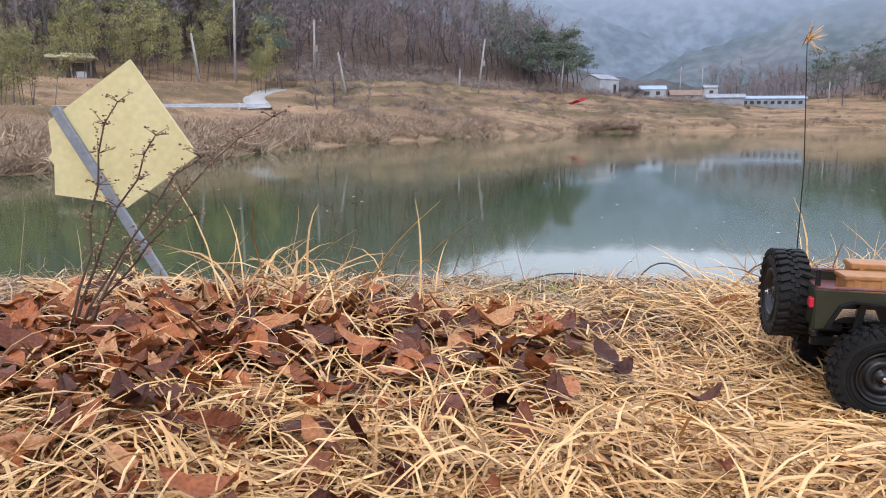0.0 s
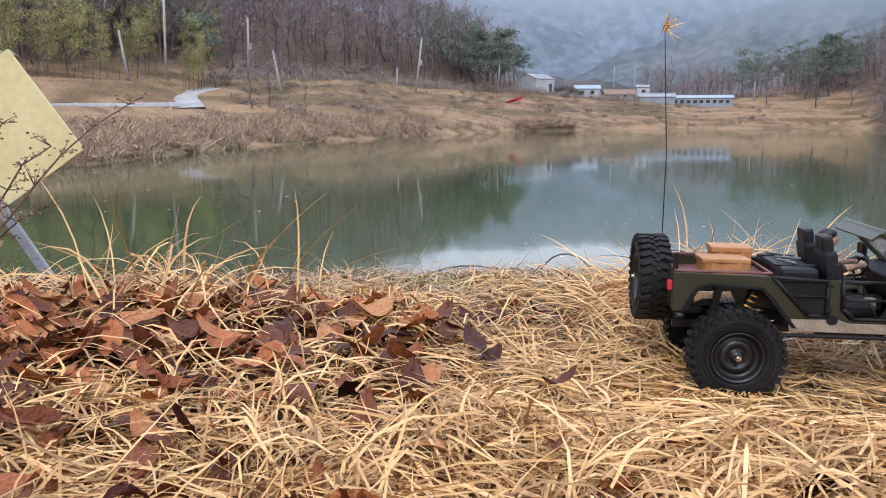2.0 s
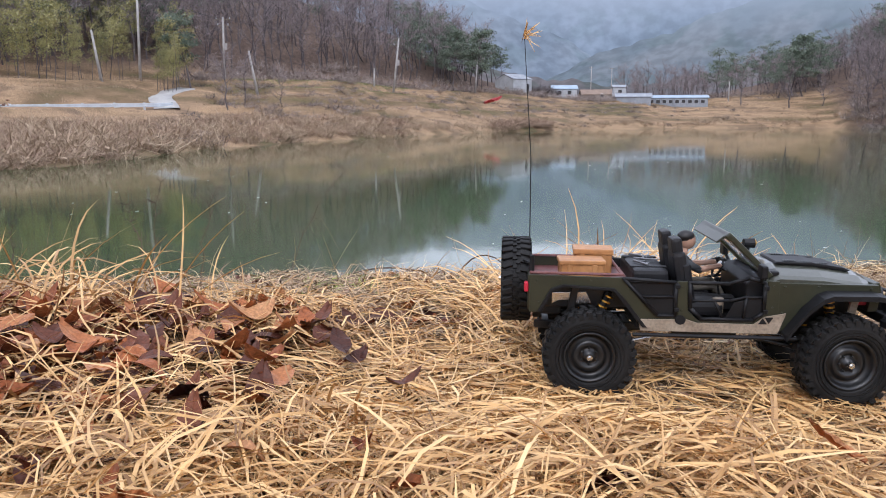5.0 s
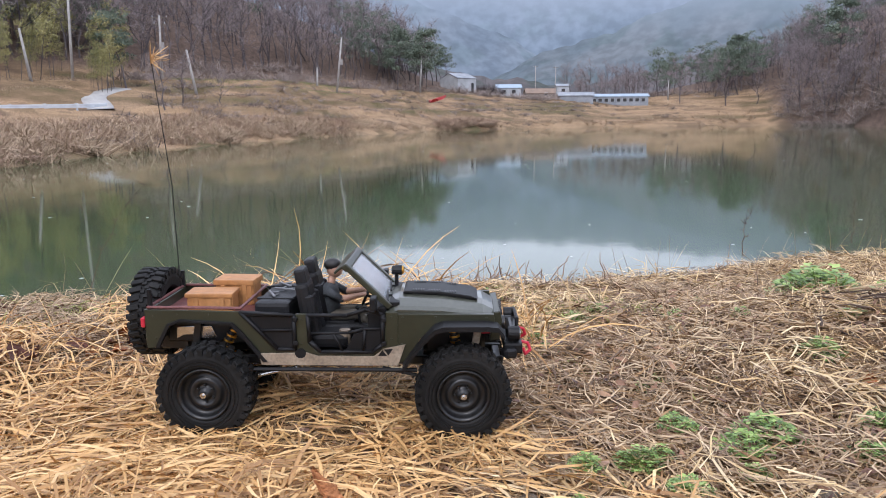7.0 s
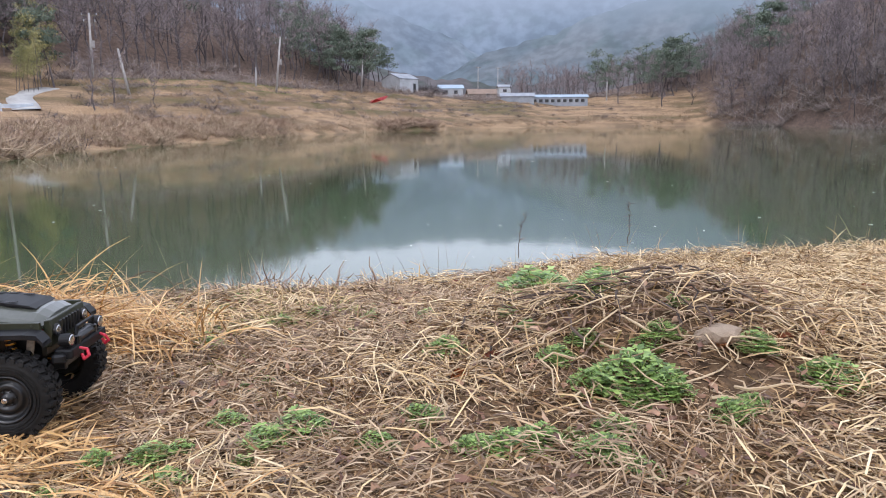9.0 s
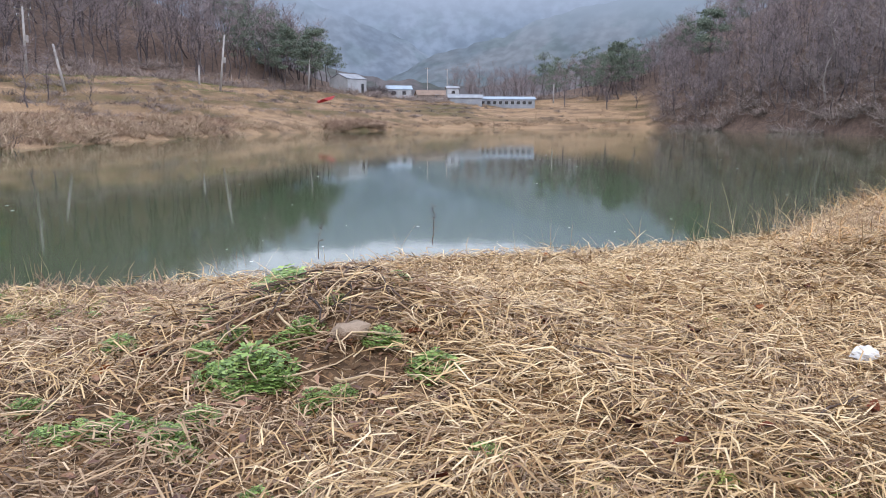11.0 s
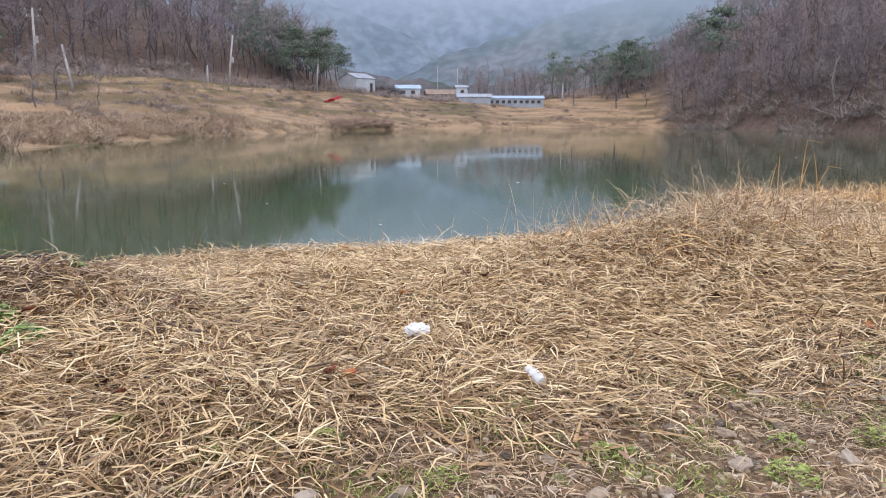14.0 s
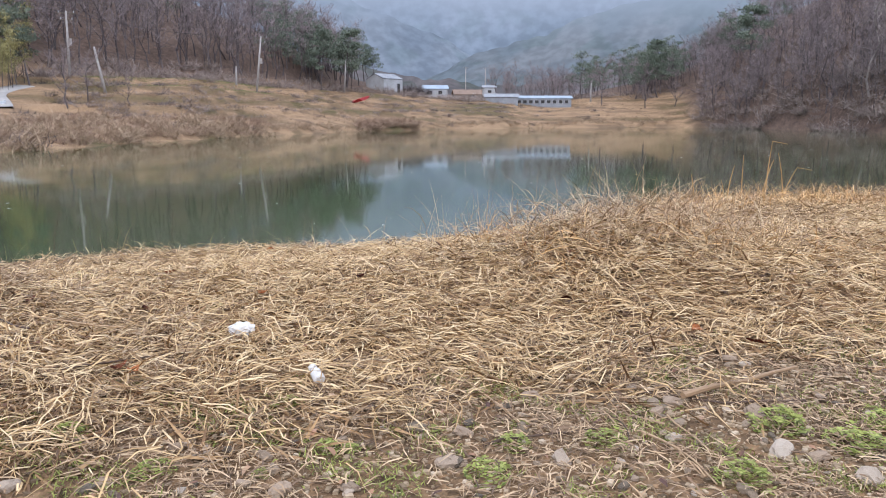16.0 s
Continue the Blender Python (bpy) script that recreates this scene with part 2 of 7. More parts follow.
stops_on(far_ramp, [(0.33, (0.13, 0.118, 0.068)), (0.45, (0.20, 0.152, 0.105)), (0.57, (0.37, 0.278, 0.197)), (0.66, (0.19, 0.143, 0.108))])
stops_on(near_ramp, [(0.3, (0.115, 0.078, 0.05)), (0.5, (0.18, 0.126, 0.082)), (0.7, (0.26, 0.188, 0.122))])
stops_on(grit_ramp, [(0.3, (0.45, 0.45, 0.45)), (0.7, (1.15, 1.12, 1.08))])
l.new(coarse.outputs["Fac"], far_ramp.inputs[0])
l.new(fine_n.outputs["Fac"], near_ramp.inputs[0])
l.new(grit.outputs["Fac"], grit_ramp.inputs[0])
sep = n.new("ShaderNodeSeparateXYZ")
l.new(geo.outputs["Position"], sep.inputs[0])
wide = n.new("ShaderNodeMapRange")
wide.inputs[1].default_value, wide.inputs[2].default_value = 8, 20
l.new(sep.outputs["Y"], wide.inputs[0])
mix = n.new("ShaderNodeMix")
mix.data_type = 'RGBA'
l.new(wide.outputs[0], mix.inputs[0])
l.new(near_ramp.outputs[0], mix.inputs[6])
l.new(far_ramp.outputs[0], mix.inputs[7])
high = n.new("ShaderNodeMapRange")
high.inputs[1].default_value, high.inputs[2].default_value = 5.6, 7.2
l.new(sep.outputs["Z"], high.inputs[0])
east = n.new("ShaderNodeMapRange")
east.inputs[1].default_value, east.inputs[2].default_value = 30, 34
slant = n.new("ShaderNodeMath")
slant.operation = 'MULTIPLY_ADD'
slant.inputs[1].default_value = -0.45
l.new(sep.outputs["Y"], slant.inputs[0])
l.new(sep.outputs["X"], slant.inputs[2])
l.new(slant.outputs[0], east.inputs[0])
most = n.new("ShaderNodeMath")
most.operation = 'MAXIMUM'
l.new(high.outputs[0], most.inputs[0])
l.new(east.outputs[0], most.inputs[1])
litter_ramp = n.new("ShaderNodeValToRGB")
stops_on(litter_ramp, [(0.35, (0.10, 0.077, 0.072)), (0.6, (0.165, 0.127, 0.115))])
l.new(fine_n.outputs["Fac"], litter_ramp.inputs[0])
wooded = n.new("ShaderNodeMix")
wooded.data_type = 'RGBA'
l.new(most.outputs[0], wooded.inputs[0])
l.new(mix.outputs[2], wooded.inputs[6])
l.new(litter_ramp.outputs[0], wooded.inputs[7])
mix = wooded
chip = n.new("ShaderNodeTexVoronoi")
chip.inputs["Scale"].default_value = 85
l.new(geo.outputs["Position"], chip.inputs["Vector"])
chip_ramp = n.new("ShaderNodeValToRGB")
stops_on(chip_ramp, [(0.1, (0.65, 0.57, 0.47)), (0.55, (1.2, 1.08, 0.9)), (0.9, (2.0, 1.78, 1.45))])
l.new(chip.outputs["Color"], chip_ramp.inputs[0])
gritty = n.new("ShaderNodeMix")
gritty.data_type, gritty.blend_type = 'RGBA', 'MULTIPLY'
gritty.inputs[0].default_value = 0.75
l.new(mix.outputs[2], gritty.inputs[6])
l.new(chip_ramp.outputs[0], gritty.inputs[7])
mix = gritty
mul = n.new("ShaderNodeMix")
mul.data_type, mul.blend_type = 'RGBA', 'MULTIPLY'
mul.inputs[0].default_value = 1
l.new(mix.outputs[2], mul.inputs[6])
l.new(grit_ramp.outputs[0], mul.inputs[7])
l.new(mul.outputs[2], gb.inputs["Base Color"])
gbump = n.new("ShaderNodeBump")
gbump.inputs["Strength"].default_value, gbump.inputs["Distance"].default_value = 1.0, 0.02
l.new(grit.outputs["Fac"], gbump.inputs["Height"])
l.new(gbump.outputs[0], gb.inputs["Normal"])
ground.data.materials.append(ground_mat)

# the pond: one flat sheet, murky green under the surface, with rain-stirred ripples
wv, wf = polar_sheet(np.array([0.0, 30, 60, 100, 190]), np.linspace(-95, 95, 60), lambda x, y: np.full_like(x, WATER_Z))
pond = mesh_object("water", wv, wf, None, True)
tagged(pond, "still murky green pond water mirroring the hills", "water", kind="structure")
water_mat = bpy.data.materials.new("pond_water")
water_mat.use_nodes = True
n, l = nodes_of(water_mat)
wb = n["Principled BSDF"]
wb.inputs["Base Color"].default_value = (0.055, 0.08, 0.036, 1)
wb.inputs["Roughness"].default_value = 0.05
wb.inputs["IOR"].default_value = 1.47
geo = n.new("ShaderNodeNewGeometry")
rip = n.new("ShaderNodeTexNoise")
rip.inputs["Scale"].default_value, rip.inputs["Detail"].default_value = 0.9, 4
l.new(geo.outputs["Position"], rip.inputs["Vector"])
rb = n.new("ShaderNodeBump")
rb.inputs["Strength"].default_value, rb.inputs["Distance"].default_value = 0.14, 0.008
l.new(rip.outputs["Fac"], rb.inputs["Height"])
l.new(rb.outputs[0], wb.inputs["Normal"])
pond.data.materials.append(water_mat)


# far hills: plain glowing backdrops, too far off to shift; haze painted in, more with distance
def haze_mat(name, low, high, mist, z0, z1, grain, green):
    """Wooded hillside with haze painted into its glow: crowns as mottling at three sizes, painted mist paling it
    towards the top.
    """
    m = bpy.data.materials.new(name)
    m.use_nodes = True
    n, l = nodes_of(m)
    b = n["Principled BSDF"]
    # near-black base: the glow carries the hill's colour and the airlight before it
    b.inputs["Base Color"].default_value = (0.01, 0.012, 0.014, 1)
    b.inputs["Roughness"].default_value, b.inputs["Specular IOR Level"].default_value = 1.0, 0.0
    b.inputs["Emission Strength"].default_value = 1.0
    co = n.new("ShaderNodeTexCoord")

    def mottle(scale, detail):
        t = n.new("ShaderNodeTexNoise")
        t.inputs["Scale"].default_value, t.inputs["Detail"].default_value = scale, detail
        l.new(co.outputs["Object"], t.inputs["Vector"])
        return t.outputs["Fac"]

    def blend(fac, a, c, kind='MIX'):
        x = n.new("ShaderNodeMix")
        x.data_type, x.blend_type = 'RGBA', kind
        for k, v in ((0, fac), (6, a), (7, c)):
            if isinstance(v, tuple):
                x.inputs[k].default_value = (*v, 1)
            elif isinstance(v, float):
                x.inputs[k].default_value = v
            else:
                l.new(v, x.inputs[k])
        return x.outputs[2]

    def span(src, a0, a1, b0, b1):
        r = n.new("ShaderNodeMapRange")
        r.interpolation_type = 'SMOOTHSTEP'
        for k, v in enumerate((a0, a1, b0, b1)):
            r.inputs[k + 1].default_value = v
        l.new(src, r.inputs[0])
        return r.outputs[0]

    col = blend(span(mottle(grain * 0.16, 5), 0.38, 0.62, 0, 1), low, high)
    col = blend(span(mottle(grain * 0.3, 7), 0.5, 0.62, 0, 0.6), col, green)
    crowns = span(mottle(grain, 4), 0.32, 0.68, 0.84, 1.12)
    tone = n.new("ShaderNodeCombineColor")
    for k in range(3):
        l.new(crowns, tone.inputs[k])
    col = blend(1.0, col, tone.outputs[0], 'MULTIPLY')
    # painted mist: the glow colour pales with height
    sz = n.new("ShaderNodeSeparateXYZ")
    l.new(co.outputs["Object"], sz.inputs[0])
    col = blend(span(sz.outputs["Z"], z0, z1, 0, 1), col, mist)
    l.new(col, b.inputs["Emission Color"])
    return m


def ridge(label, r1, depth, az, elev, mat, seed, rough, crowns):
    """A hillside whose crest follows elev, in degrees over az; crowns is the size of the treetops along it."""
    top = np.linspace(0, 1, 8)
    az_all = np.linspace(-75, 95, 1000)
    g = np.random.default_rng(int(seed * 10))
    e = np.interp(az_all, az, elev) + rough * (0.25 * np.sin(az_all * 0.71 + seed) + 0.16 * np.sin(az_all * 1.7 + 2 * seed) + 0.08 * np.sin(az_all * 4.3 + seed))
    e = e + crowns * np.convolve(g.random(1003), (0.2, 0.35, 0.3, 0.15), "valid")
    rr = r1 - depth * (1 - top[:, None]) + 0 * az_all
    z = (r1 * np.tan(np.radians(np.maximum(e, 0.3)))) * top[:, None] ** 1.05 - 2
    rg = np.radians(az_all)
    v = np.stack([HUB[0] + rr * np.sin(rg), HUB[1] + rr * np.cos(rg), z], -1).reshape(-1, 3)
    n_r, n_a = rr.shape
    i, j = np.meshgrid(np.arange(n_r - 1), np.arange(n_a - 1), indexing="ij")
    q = (i * n_a + j).ravel()
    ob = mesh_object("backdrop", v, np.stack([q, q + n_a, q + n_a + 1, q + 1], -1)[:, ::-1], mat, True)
    return tagged(ob, label, "mountain", kind="structure")


# each ridge's haze sits in its glow colours, bluer and paler farther off
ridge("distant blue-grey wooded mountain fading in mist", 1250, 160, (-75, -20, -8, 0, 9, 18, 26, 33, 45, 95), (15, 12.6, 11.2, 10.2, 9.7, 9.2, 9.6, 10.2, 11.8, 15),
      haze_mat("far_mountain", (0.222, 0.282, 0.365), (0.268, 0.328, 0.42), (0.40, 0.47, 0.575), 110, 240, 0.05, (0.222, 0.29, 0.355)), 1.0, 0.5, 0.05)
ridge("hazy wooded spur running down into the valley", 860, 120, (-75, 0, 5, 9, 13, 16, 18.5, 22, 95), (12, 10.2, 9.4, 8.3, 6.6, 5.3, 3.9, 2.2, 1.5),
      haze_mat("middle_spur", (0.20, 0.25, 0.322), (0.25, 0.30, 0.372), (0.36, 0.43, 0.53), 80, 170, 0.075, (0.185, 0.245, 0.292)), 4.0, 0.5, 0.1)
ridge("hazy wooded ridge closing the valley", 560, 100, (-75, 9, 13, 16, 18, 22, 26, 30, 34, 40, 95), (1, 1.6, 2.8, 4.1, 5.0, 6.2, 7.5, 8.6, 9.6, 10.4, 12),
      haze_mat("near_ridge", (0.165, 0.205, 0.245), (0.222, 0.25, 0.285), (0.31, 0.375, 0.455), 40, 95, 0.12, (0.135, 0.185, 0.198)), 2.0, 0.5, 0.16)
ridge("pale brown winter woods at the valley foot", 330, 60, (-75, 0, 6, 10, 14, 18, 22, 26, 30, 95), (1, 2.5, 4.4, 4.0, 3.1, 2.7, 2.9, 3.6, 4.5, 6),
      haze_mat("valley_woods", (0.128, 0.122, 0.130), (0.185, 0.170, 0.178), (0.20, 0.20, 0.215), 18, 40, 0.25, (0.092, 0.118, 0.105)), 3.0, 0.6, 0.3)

# ---- growing things: shapes as arrays, laid out by the hundred ----
rng = np.random.default_rng(7)


def prism(p, q, r0, r1, sides=3):
    """A tapered twig from p to q: vertices and triangles."""
    p, q = np.asarray(p, float), np.asarray(q, float)
    d = q - p
    d /= np.linalg.norm(d) + 1e-9
    u = np.cross(d, (0.31, 0.87, 0.39))
    u /= np.linalg.norm(u) + 1e-9
    w = np.cross(d, u)
    a = np.arange(sides) * 2 * math.pi / sides
    ring = np.cos(a)[:, None] * u + np.sin(a)[:, None] * w
    v = np.concatenate([p + ring * r0, q + ring * r1])
    f = []
    for k in range(sides):
        m = (k + 1) % sides
        f += [(k, m, sides + m), (k, sides + m, sides + k)]
    return v, np.array(f)


def gather(pieces):
    """Joins (verts, faces) pairs into one."""
    vs, fs, at = [], [], 0
    for v, f in pieces:
        vs.append(v)
        fs.append(f + at)
        at += len(v)
    return np.concatenate(vs), np.concatenate(fs)


def scatter(shape, places, scales, turns, lean=0.0):
    """Many turned and scaled copies of a shape in one array."""
    v, f = shape
    n = len(places)
    c, s = np.cos(turns), np.sin(turns)
    x = v[None, :, 0] * c[:, None] - v[None, :, 1] * s[:, None]
    y = v[None, :, 0] * s[:, None] + v[None, :, 1] * c[:, None]
    z = np.repeat(v[None, :, 2], n, 0)
    if lean:
        lx, ly = rng.normal(0, lean, (2, n, 1))
        x, y = x + z * lx, y + z * ly
    out = np.stack([x, y, z], -1) * np.asarray(scales).reshape(n, 1, -1) + np.asarray(places)[:, None, :]
    faces = f[None] + (np.arange(n) * len(v))[:, None, None]
    return out.reshape(-1, 3), faces.reshape(-1, 3)


def bare_tree(seed, height=11.0, limbs=9, twigs=110, spread=0.33, thick=0.13, fine=0.03):
    """A leafless tree: trunk, limbs, then fine twigs. Returns wood and twig shapes."""
    g = np.random.default_rng(seed)
    wood, fine_p = [], []
    p, tops = np.zeros(3), []
    for k in range(5):
        q = p + np.array([*g.normal(0, 0.035, 2) * height, height * 0.17])
        wood.append(prism(p, q, thick * (1 - k * 0.17), thick * (0.83 - k * 0.17), 4))
        tops.append((p, q))
        p = q
    ends = []
    for k in range(limbs):
        a, b = tops[1 + k % 4]
        base = a + (b - a) * g.random()
        ang = g.random() * 6.28
        ln = height * g.uniform(0.18, 0.38) * (1.15 - base[2] / height * 0.5)
        tip = base + ln * np.array([math.cos(ang) * spread * 2, math.sin(ang) * spread * 2, g.uniform(0.5, 0.95)])
        mid = (base + tip) / 2 + g.normal(0, 0.06, 3) * ln
        wood += [prism(base, mid, thick * 0.36, thick * 0.25), prism(mid, tip, thick * 0.25, thick * 0.1)]
        ends += [(base, mid), (mid, tip), (mid, tip)]
    ends.append(tops[-1])
    for k in range(twigs):
        a, b = ends[g.integers(len(ends))]
        base = a + (b - a) * g.random()
        ln = height * g.uniform(0.06, 0.17)
        d = np.array([g.normal(0, 0.7), g.normal(0, 0.7), g.uniform(0.1, 1.0)])
        tip = base + d / np.linalg.norm(d) * ln
        side = np.cross(d, g.normal(0, 1, 3))
        side *= fine / (np.linalg.norm(side) + 1e-9) * height / 11
        fine_p.append((np.array([base - side, base + side, tip]), np.array([[0, 1, 2]])))
        for _ in range(3):
            m = base + (tip - base) * g.uniform(0.3, 0.9)
            t2 = m + g.normal(0, 0.35, 3) * ln + (0, 0, 0.25 * ln)
            fine_p.append((np.array([m - side * 0.7, m + side * 0.7, t2]), np.array([[0, 1, 2]])))
    return gather(wood), gather(fine_p)


def tuft_cloud(g, centre, size, count, leaf, up=0.0):
    """A ragged clump of small leaves: loose triangles in an uneven ball."""
    d = g.normal(0, 1, (count, 3))
    d /= np.linalg.norm(d, axis=1)[:, None]
    c = np.asarray(centre) + d * np.asarray(size) * (g.random((count, 1)) ** 0.45)
    a, b = g.normal(0, 1, (2, count, 3))
    b[:, 2] += up
    a *= leaf / np.linalg.norm(a, axis=1)[:, None]
    b *= leaf * 1.5 / np.linalg.norm(b, axis=1)[:, None]
    v = np.stack([c - a * 0.5, c + a * 0.5, c + b], 1).reshape(-1, 3)
    return v, np.arange(count * 3).reshape(-1, 3)


def pine_tree(seed, height=12.0, clumps=26, leaves=52):
    """A red pine: bent bare trunk, limbs, flat cloud-like clumps of needles."""
    g = np.random.default_rng(seed)
    wood, needles = [], []
    p = np.zeros(3)
    line = [p]
    for k in range(6):
        p = p + np.array([*g.normal(0, 0.03, 2) * height, height / 6.3])
        line.append(p)
    for k in range(6):
        wood.append(prism(line[k], line[k + 1], 0.16 * (1 - k * 0.14), 0.16 * (0.86 - k * 0.14), 5))
    for k in range(clumps):
        h = g.uniform(0.32, 1.0)
        i = min(int(h * 6), 5)
        base = line[i] + (line[i + 1] - line[i]) * (h * 6 - i)
        reach = height * 0.27 * (1.18 - h) * g.uniform(0.5, 1.3) + 0.3
        ang = g.random() * 6.28
        tip = base + np.array([math.cos(ang) * reach, math.sin(ang) * reach, reach * g.uniform(0.05, 0.5)])
        wood.append(prism(base, tip, 0.06, 0.025))
        w = height * g.uniform(0.07, 0.13)
        needles.append(tuft_cloud(g, tip, (w * 1.15, w * 1.15, w * 0.45), leaves, height * 0.021, 0.6))
    return gather(wood), gather(needles)


def bamboo(seed, height=9.0):
    """An arching plume of bamboo."""
    g = np.random.default_rng(seed)
    wood, leaf = [], []
    p, d = np.zeros(3), np.array([*g.normal(0, 0.1, 2), 1.0])
    bend = g.normal(0, 0.06, 2)
    for k in range(7):
        q = p + d * height / 7
        wood.append(prism(p, q, 0.045 - k * 0.005, 0.04 - k * 0.005, 3))
        if k > 1:
            for _ in range(2):
                c = (p + q) / 2 + g.normal(0, 0.3, 3) * (1 + k * 0.08)
                leaf.append(tuft_cloud(g, c, (0.8, 0.8, 0.55), 64, 0.135, -0.3))
        d = d + np.array([*bend * (k * 0.6), -0.03 * k])
        p = q
    return gather(wood), gather(leaf)


def bush(seed, twigs=25, height=1.4, width=0.0):
    """A leafless thicket: thin curved triangles from one root."""
    g = np.random.default_rng(seed)
    out = []
    for _ in range(twigs):
        base = np.array([*g.normal(0, 0.35 + width, 2), 0])
        d = np.array([*g.normal(0, 0.55, 2), g.uniform(0.4, 1.0)])
        tip = base + d * height * g.uniform(0.5, 1.1)
        side = np.cross(d, g.normal(0, 1, 3))
        side *= 0.026 / (np.linalg.norm(side) + 1e-9)
        out.append((np.array([base - side, base + side, tip]), np.array([[0, 1, 2]])))
        m = base + (tip - base) * 0.5
        for _ in range(2):
            out.append((np.array([m - side, m + side, m + g.normal(0, 0.4, 3) * height * 0.6 + (0, 0, 0.2)]), np.array([[0, 1, 2]])))
    return gather(out)


def at_bearing(az, r):
    a = np.radians(az)
    x, y = HUB[0] + r * np.sin(a), HUB[1] + r * np.cos(a)
    return np.stack([x, y, ground_z(x, y) - 0.1], -1)


def edge(az, table):
    return np.interp(az, AZ, table)


def stuff(name, label, category, pieces, mat):
    v, f = gather(pieces)
    return tagged(mesh_object(name, v, f, mat), label, category, kind="stuff")


def wood_fill(shapes, az, r, low, high, name, label, wood_mat, fine_mat):
    """A far wood: trunks in one mesh, crowns in another beneath it."""
    pts = at_bearing(az, r)
    kind = rng.integers(len(shapes), size=len(az))
    sc, tn = rng.uniform(low, high, len(az)), rng.uniform(0, 6.28, len(az))
    a, b = [], []
    for k, (wood, fine_p) in enumerate(shapes):
        m = kind == k
        if m.any():
            a.append(scatter(wood, pts[m], sc[m], tn[m]))
            b.append(scatter(fine_p, pts[m], sc[m], tn[m]))
    ob = stuff(name, label, "trees", a, wood_mat)
    v, f = gather(b)
    crown = mesh_object("crown", v, f, fine_mat)
    crown.parent = ob
    return tagged(crown, kind="stuff")


bare_shapes = [bare_tree(s, 11.5, 8, 92, 0.36, 0.12, 0.031) for s in range(6)]
pine_shapes = [pine_tree(20 + s) for s in range(4)]

# the bare wood on the near hillside
az = rng.uniform(-33, 8.8, 640)
d = rng.random(640) ** 1.25 * 85
wood_fill(bare_shapes, az, edge(az, SHORE) + edge(az, FOOT_RUN) + 3 + d, 0.7, 1.2, "woodland", "leafless grey-brown winter wood on the hillside", bark_mat, twig_far_mat)
# the bare wood across the pond
az = rng.uniform(34.3, 51, 430)
d = rng.random(430) ** 1.5 * 75
wood_fill(bare_shapes, az, edge(az, SHORE) + 1.5 + d, 0.5, 1.0, "woodland", "leafless brown thicket on the slope by the water", bark_mat, twig_far_mat)
az = np.concatenate([rng.uniform(19, 36, 170), rng.uniform(29, 35.5, 70)])
wood_fill(bare_shapes, az, edge(az, SHORE) + edge(az, FOOT_RUN) * 0.9 + np.concatenate([rng.uniform(0, 70, 170), rng.uniform(4, 40, 70)]), 0.45, 0.85, "woodland", "bare trees behind the farm sheds", bark_mat, twig_far_mat)
# pines among them
az = np.concatenate([rng.uniform(-40, 0, 30), rng.normal(6.2, 1.8, 34), rng.normal(31, 2.6, 46), rng.uniform(35, 58, 22), rng.uniform(-31, -13.5, 40)])
d = np.concatenate([rng.uniform(10, 80, 30), rng.uniform(4, 30, 34), rng.uniform(-8, 45, 46), rng.uniform(12, 60, 22), rng.uniform(6, 30, 40)])
wood_fill(pine_shapes, az, edge(az, SHORE) + edge(az, FOOT_RUN) + d, 0.55, 0.95, "pinewood", "dark green pines standing in the bare wood", bark_mat, pine_mat)
# bamboo grove behind the road
az = np.concatenate([rng.normal(-17.5, 1.3, 34), rng.normal(-22, 1.4, 32), rng.normal(-27, 2.2, 30), rng.uniform(-38, -28, 24), rng.normal(-13.4, 0.5, 9)])
d = np.concatenate([rng.uniform(-5, 13, 120), rng.uniform(-9, -3, 9)])
wood_fill([bamboo(40 + s) for s in range(5)], az, edge(az, SHORE) + edge(az, FOOT_RUN) + d, 0.55, 1.15, "bamboo_grove", "yellow-green bamboo grove behind the road", bark_mat, bamboo_mat)

# dry brush on the banks, reeds by the water
bushes = [bush(60 + s) for s in range(5)]


def off_road(p):
    """False on the pond road, its verge and the lane."""
    across, along = -0.785 * (p[:, 0] + 36) + 0.6195 * (p[:, 1] - 52), 0.6195 * (p[:, 0] + 36) + 0.785 * (p[:, 1] - 52)
    lane_side = (np.abs(p[:, 0] + 18.0) < 3.4) & (p[:, 1] > 69) & (p[:, 1] < 90)
    return ~((across > -5.5) & (across < 1.8) & (along > -8) & (along < 33)) & ~lane_side


def brush_fill(n, lo, hi, off, low, high, name, label, mat):
    az = rng.uniform(lo, hi, n)
    pts = at_bearing(az, edge(az, SHORE) + off(az, n))
    pts = pts[off_road(pts)]
    n = len(pts)
    sc = rng.uniform(low, high, n)[:, None] * np.array([1.2, 1.2, 0.8])
    kind = rng.integers(5, size=n)
    pc = [scatter(bushes[k], pts[kind == k], sc[kind == k], rng.uniform(0, 6.28, (kind == k).sum())) for k in range(5)]
    return stuff(name, label, "brush", pc, mat)


brush_fill(900, -36, 3, lambda a, n: 0.8 + rng.random(n) ** 1.1 * (edge(a, BANK_RUN) * np.where(a < -11.5, 0.6, 0.85)), 0.35, 0.8, "brush", "grey-brown leafless brush on the pond bank", brush_mat)
brush_fill(360, -36, 1, lambda a, n: 1.0 + (0.5 + 0.5 * np.sin(a * 2.1)) * (edge(a, BANK_RUN) * np.where(a < -11.5, 0.38, 0.6)) + rng.normal(0, 0.8, n) ** 2, 0.6, 1.15, "brush", "mounded thicket of pale dead stems on the bank", reed_mat)
brush_fill(330, -10, 34, lambda a, n: rng.uniform(1, 40, n), 0.2, 0.5, "brush", "dry russet brush on the terraced bank", brush_mat)
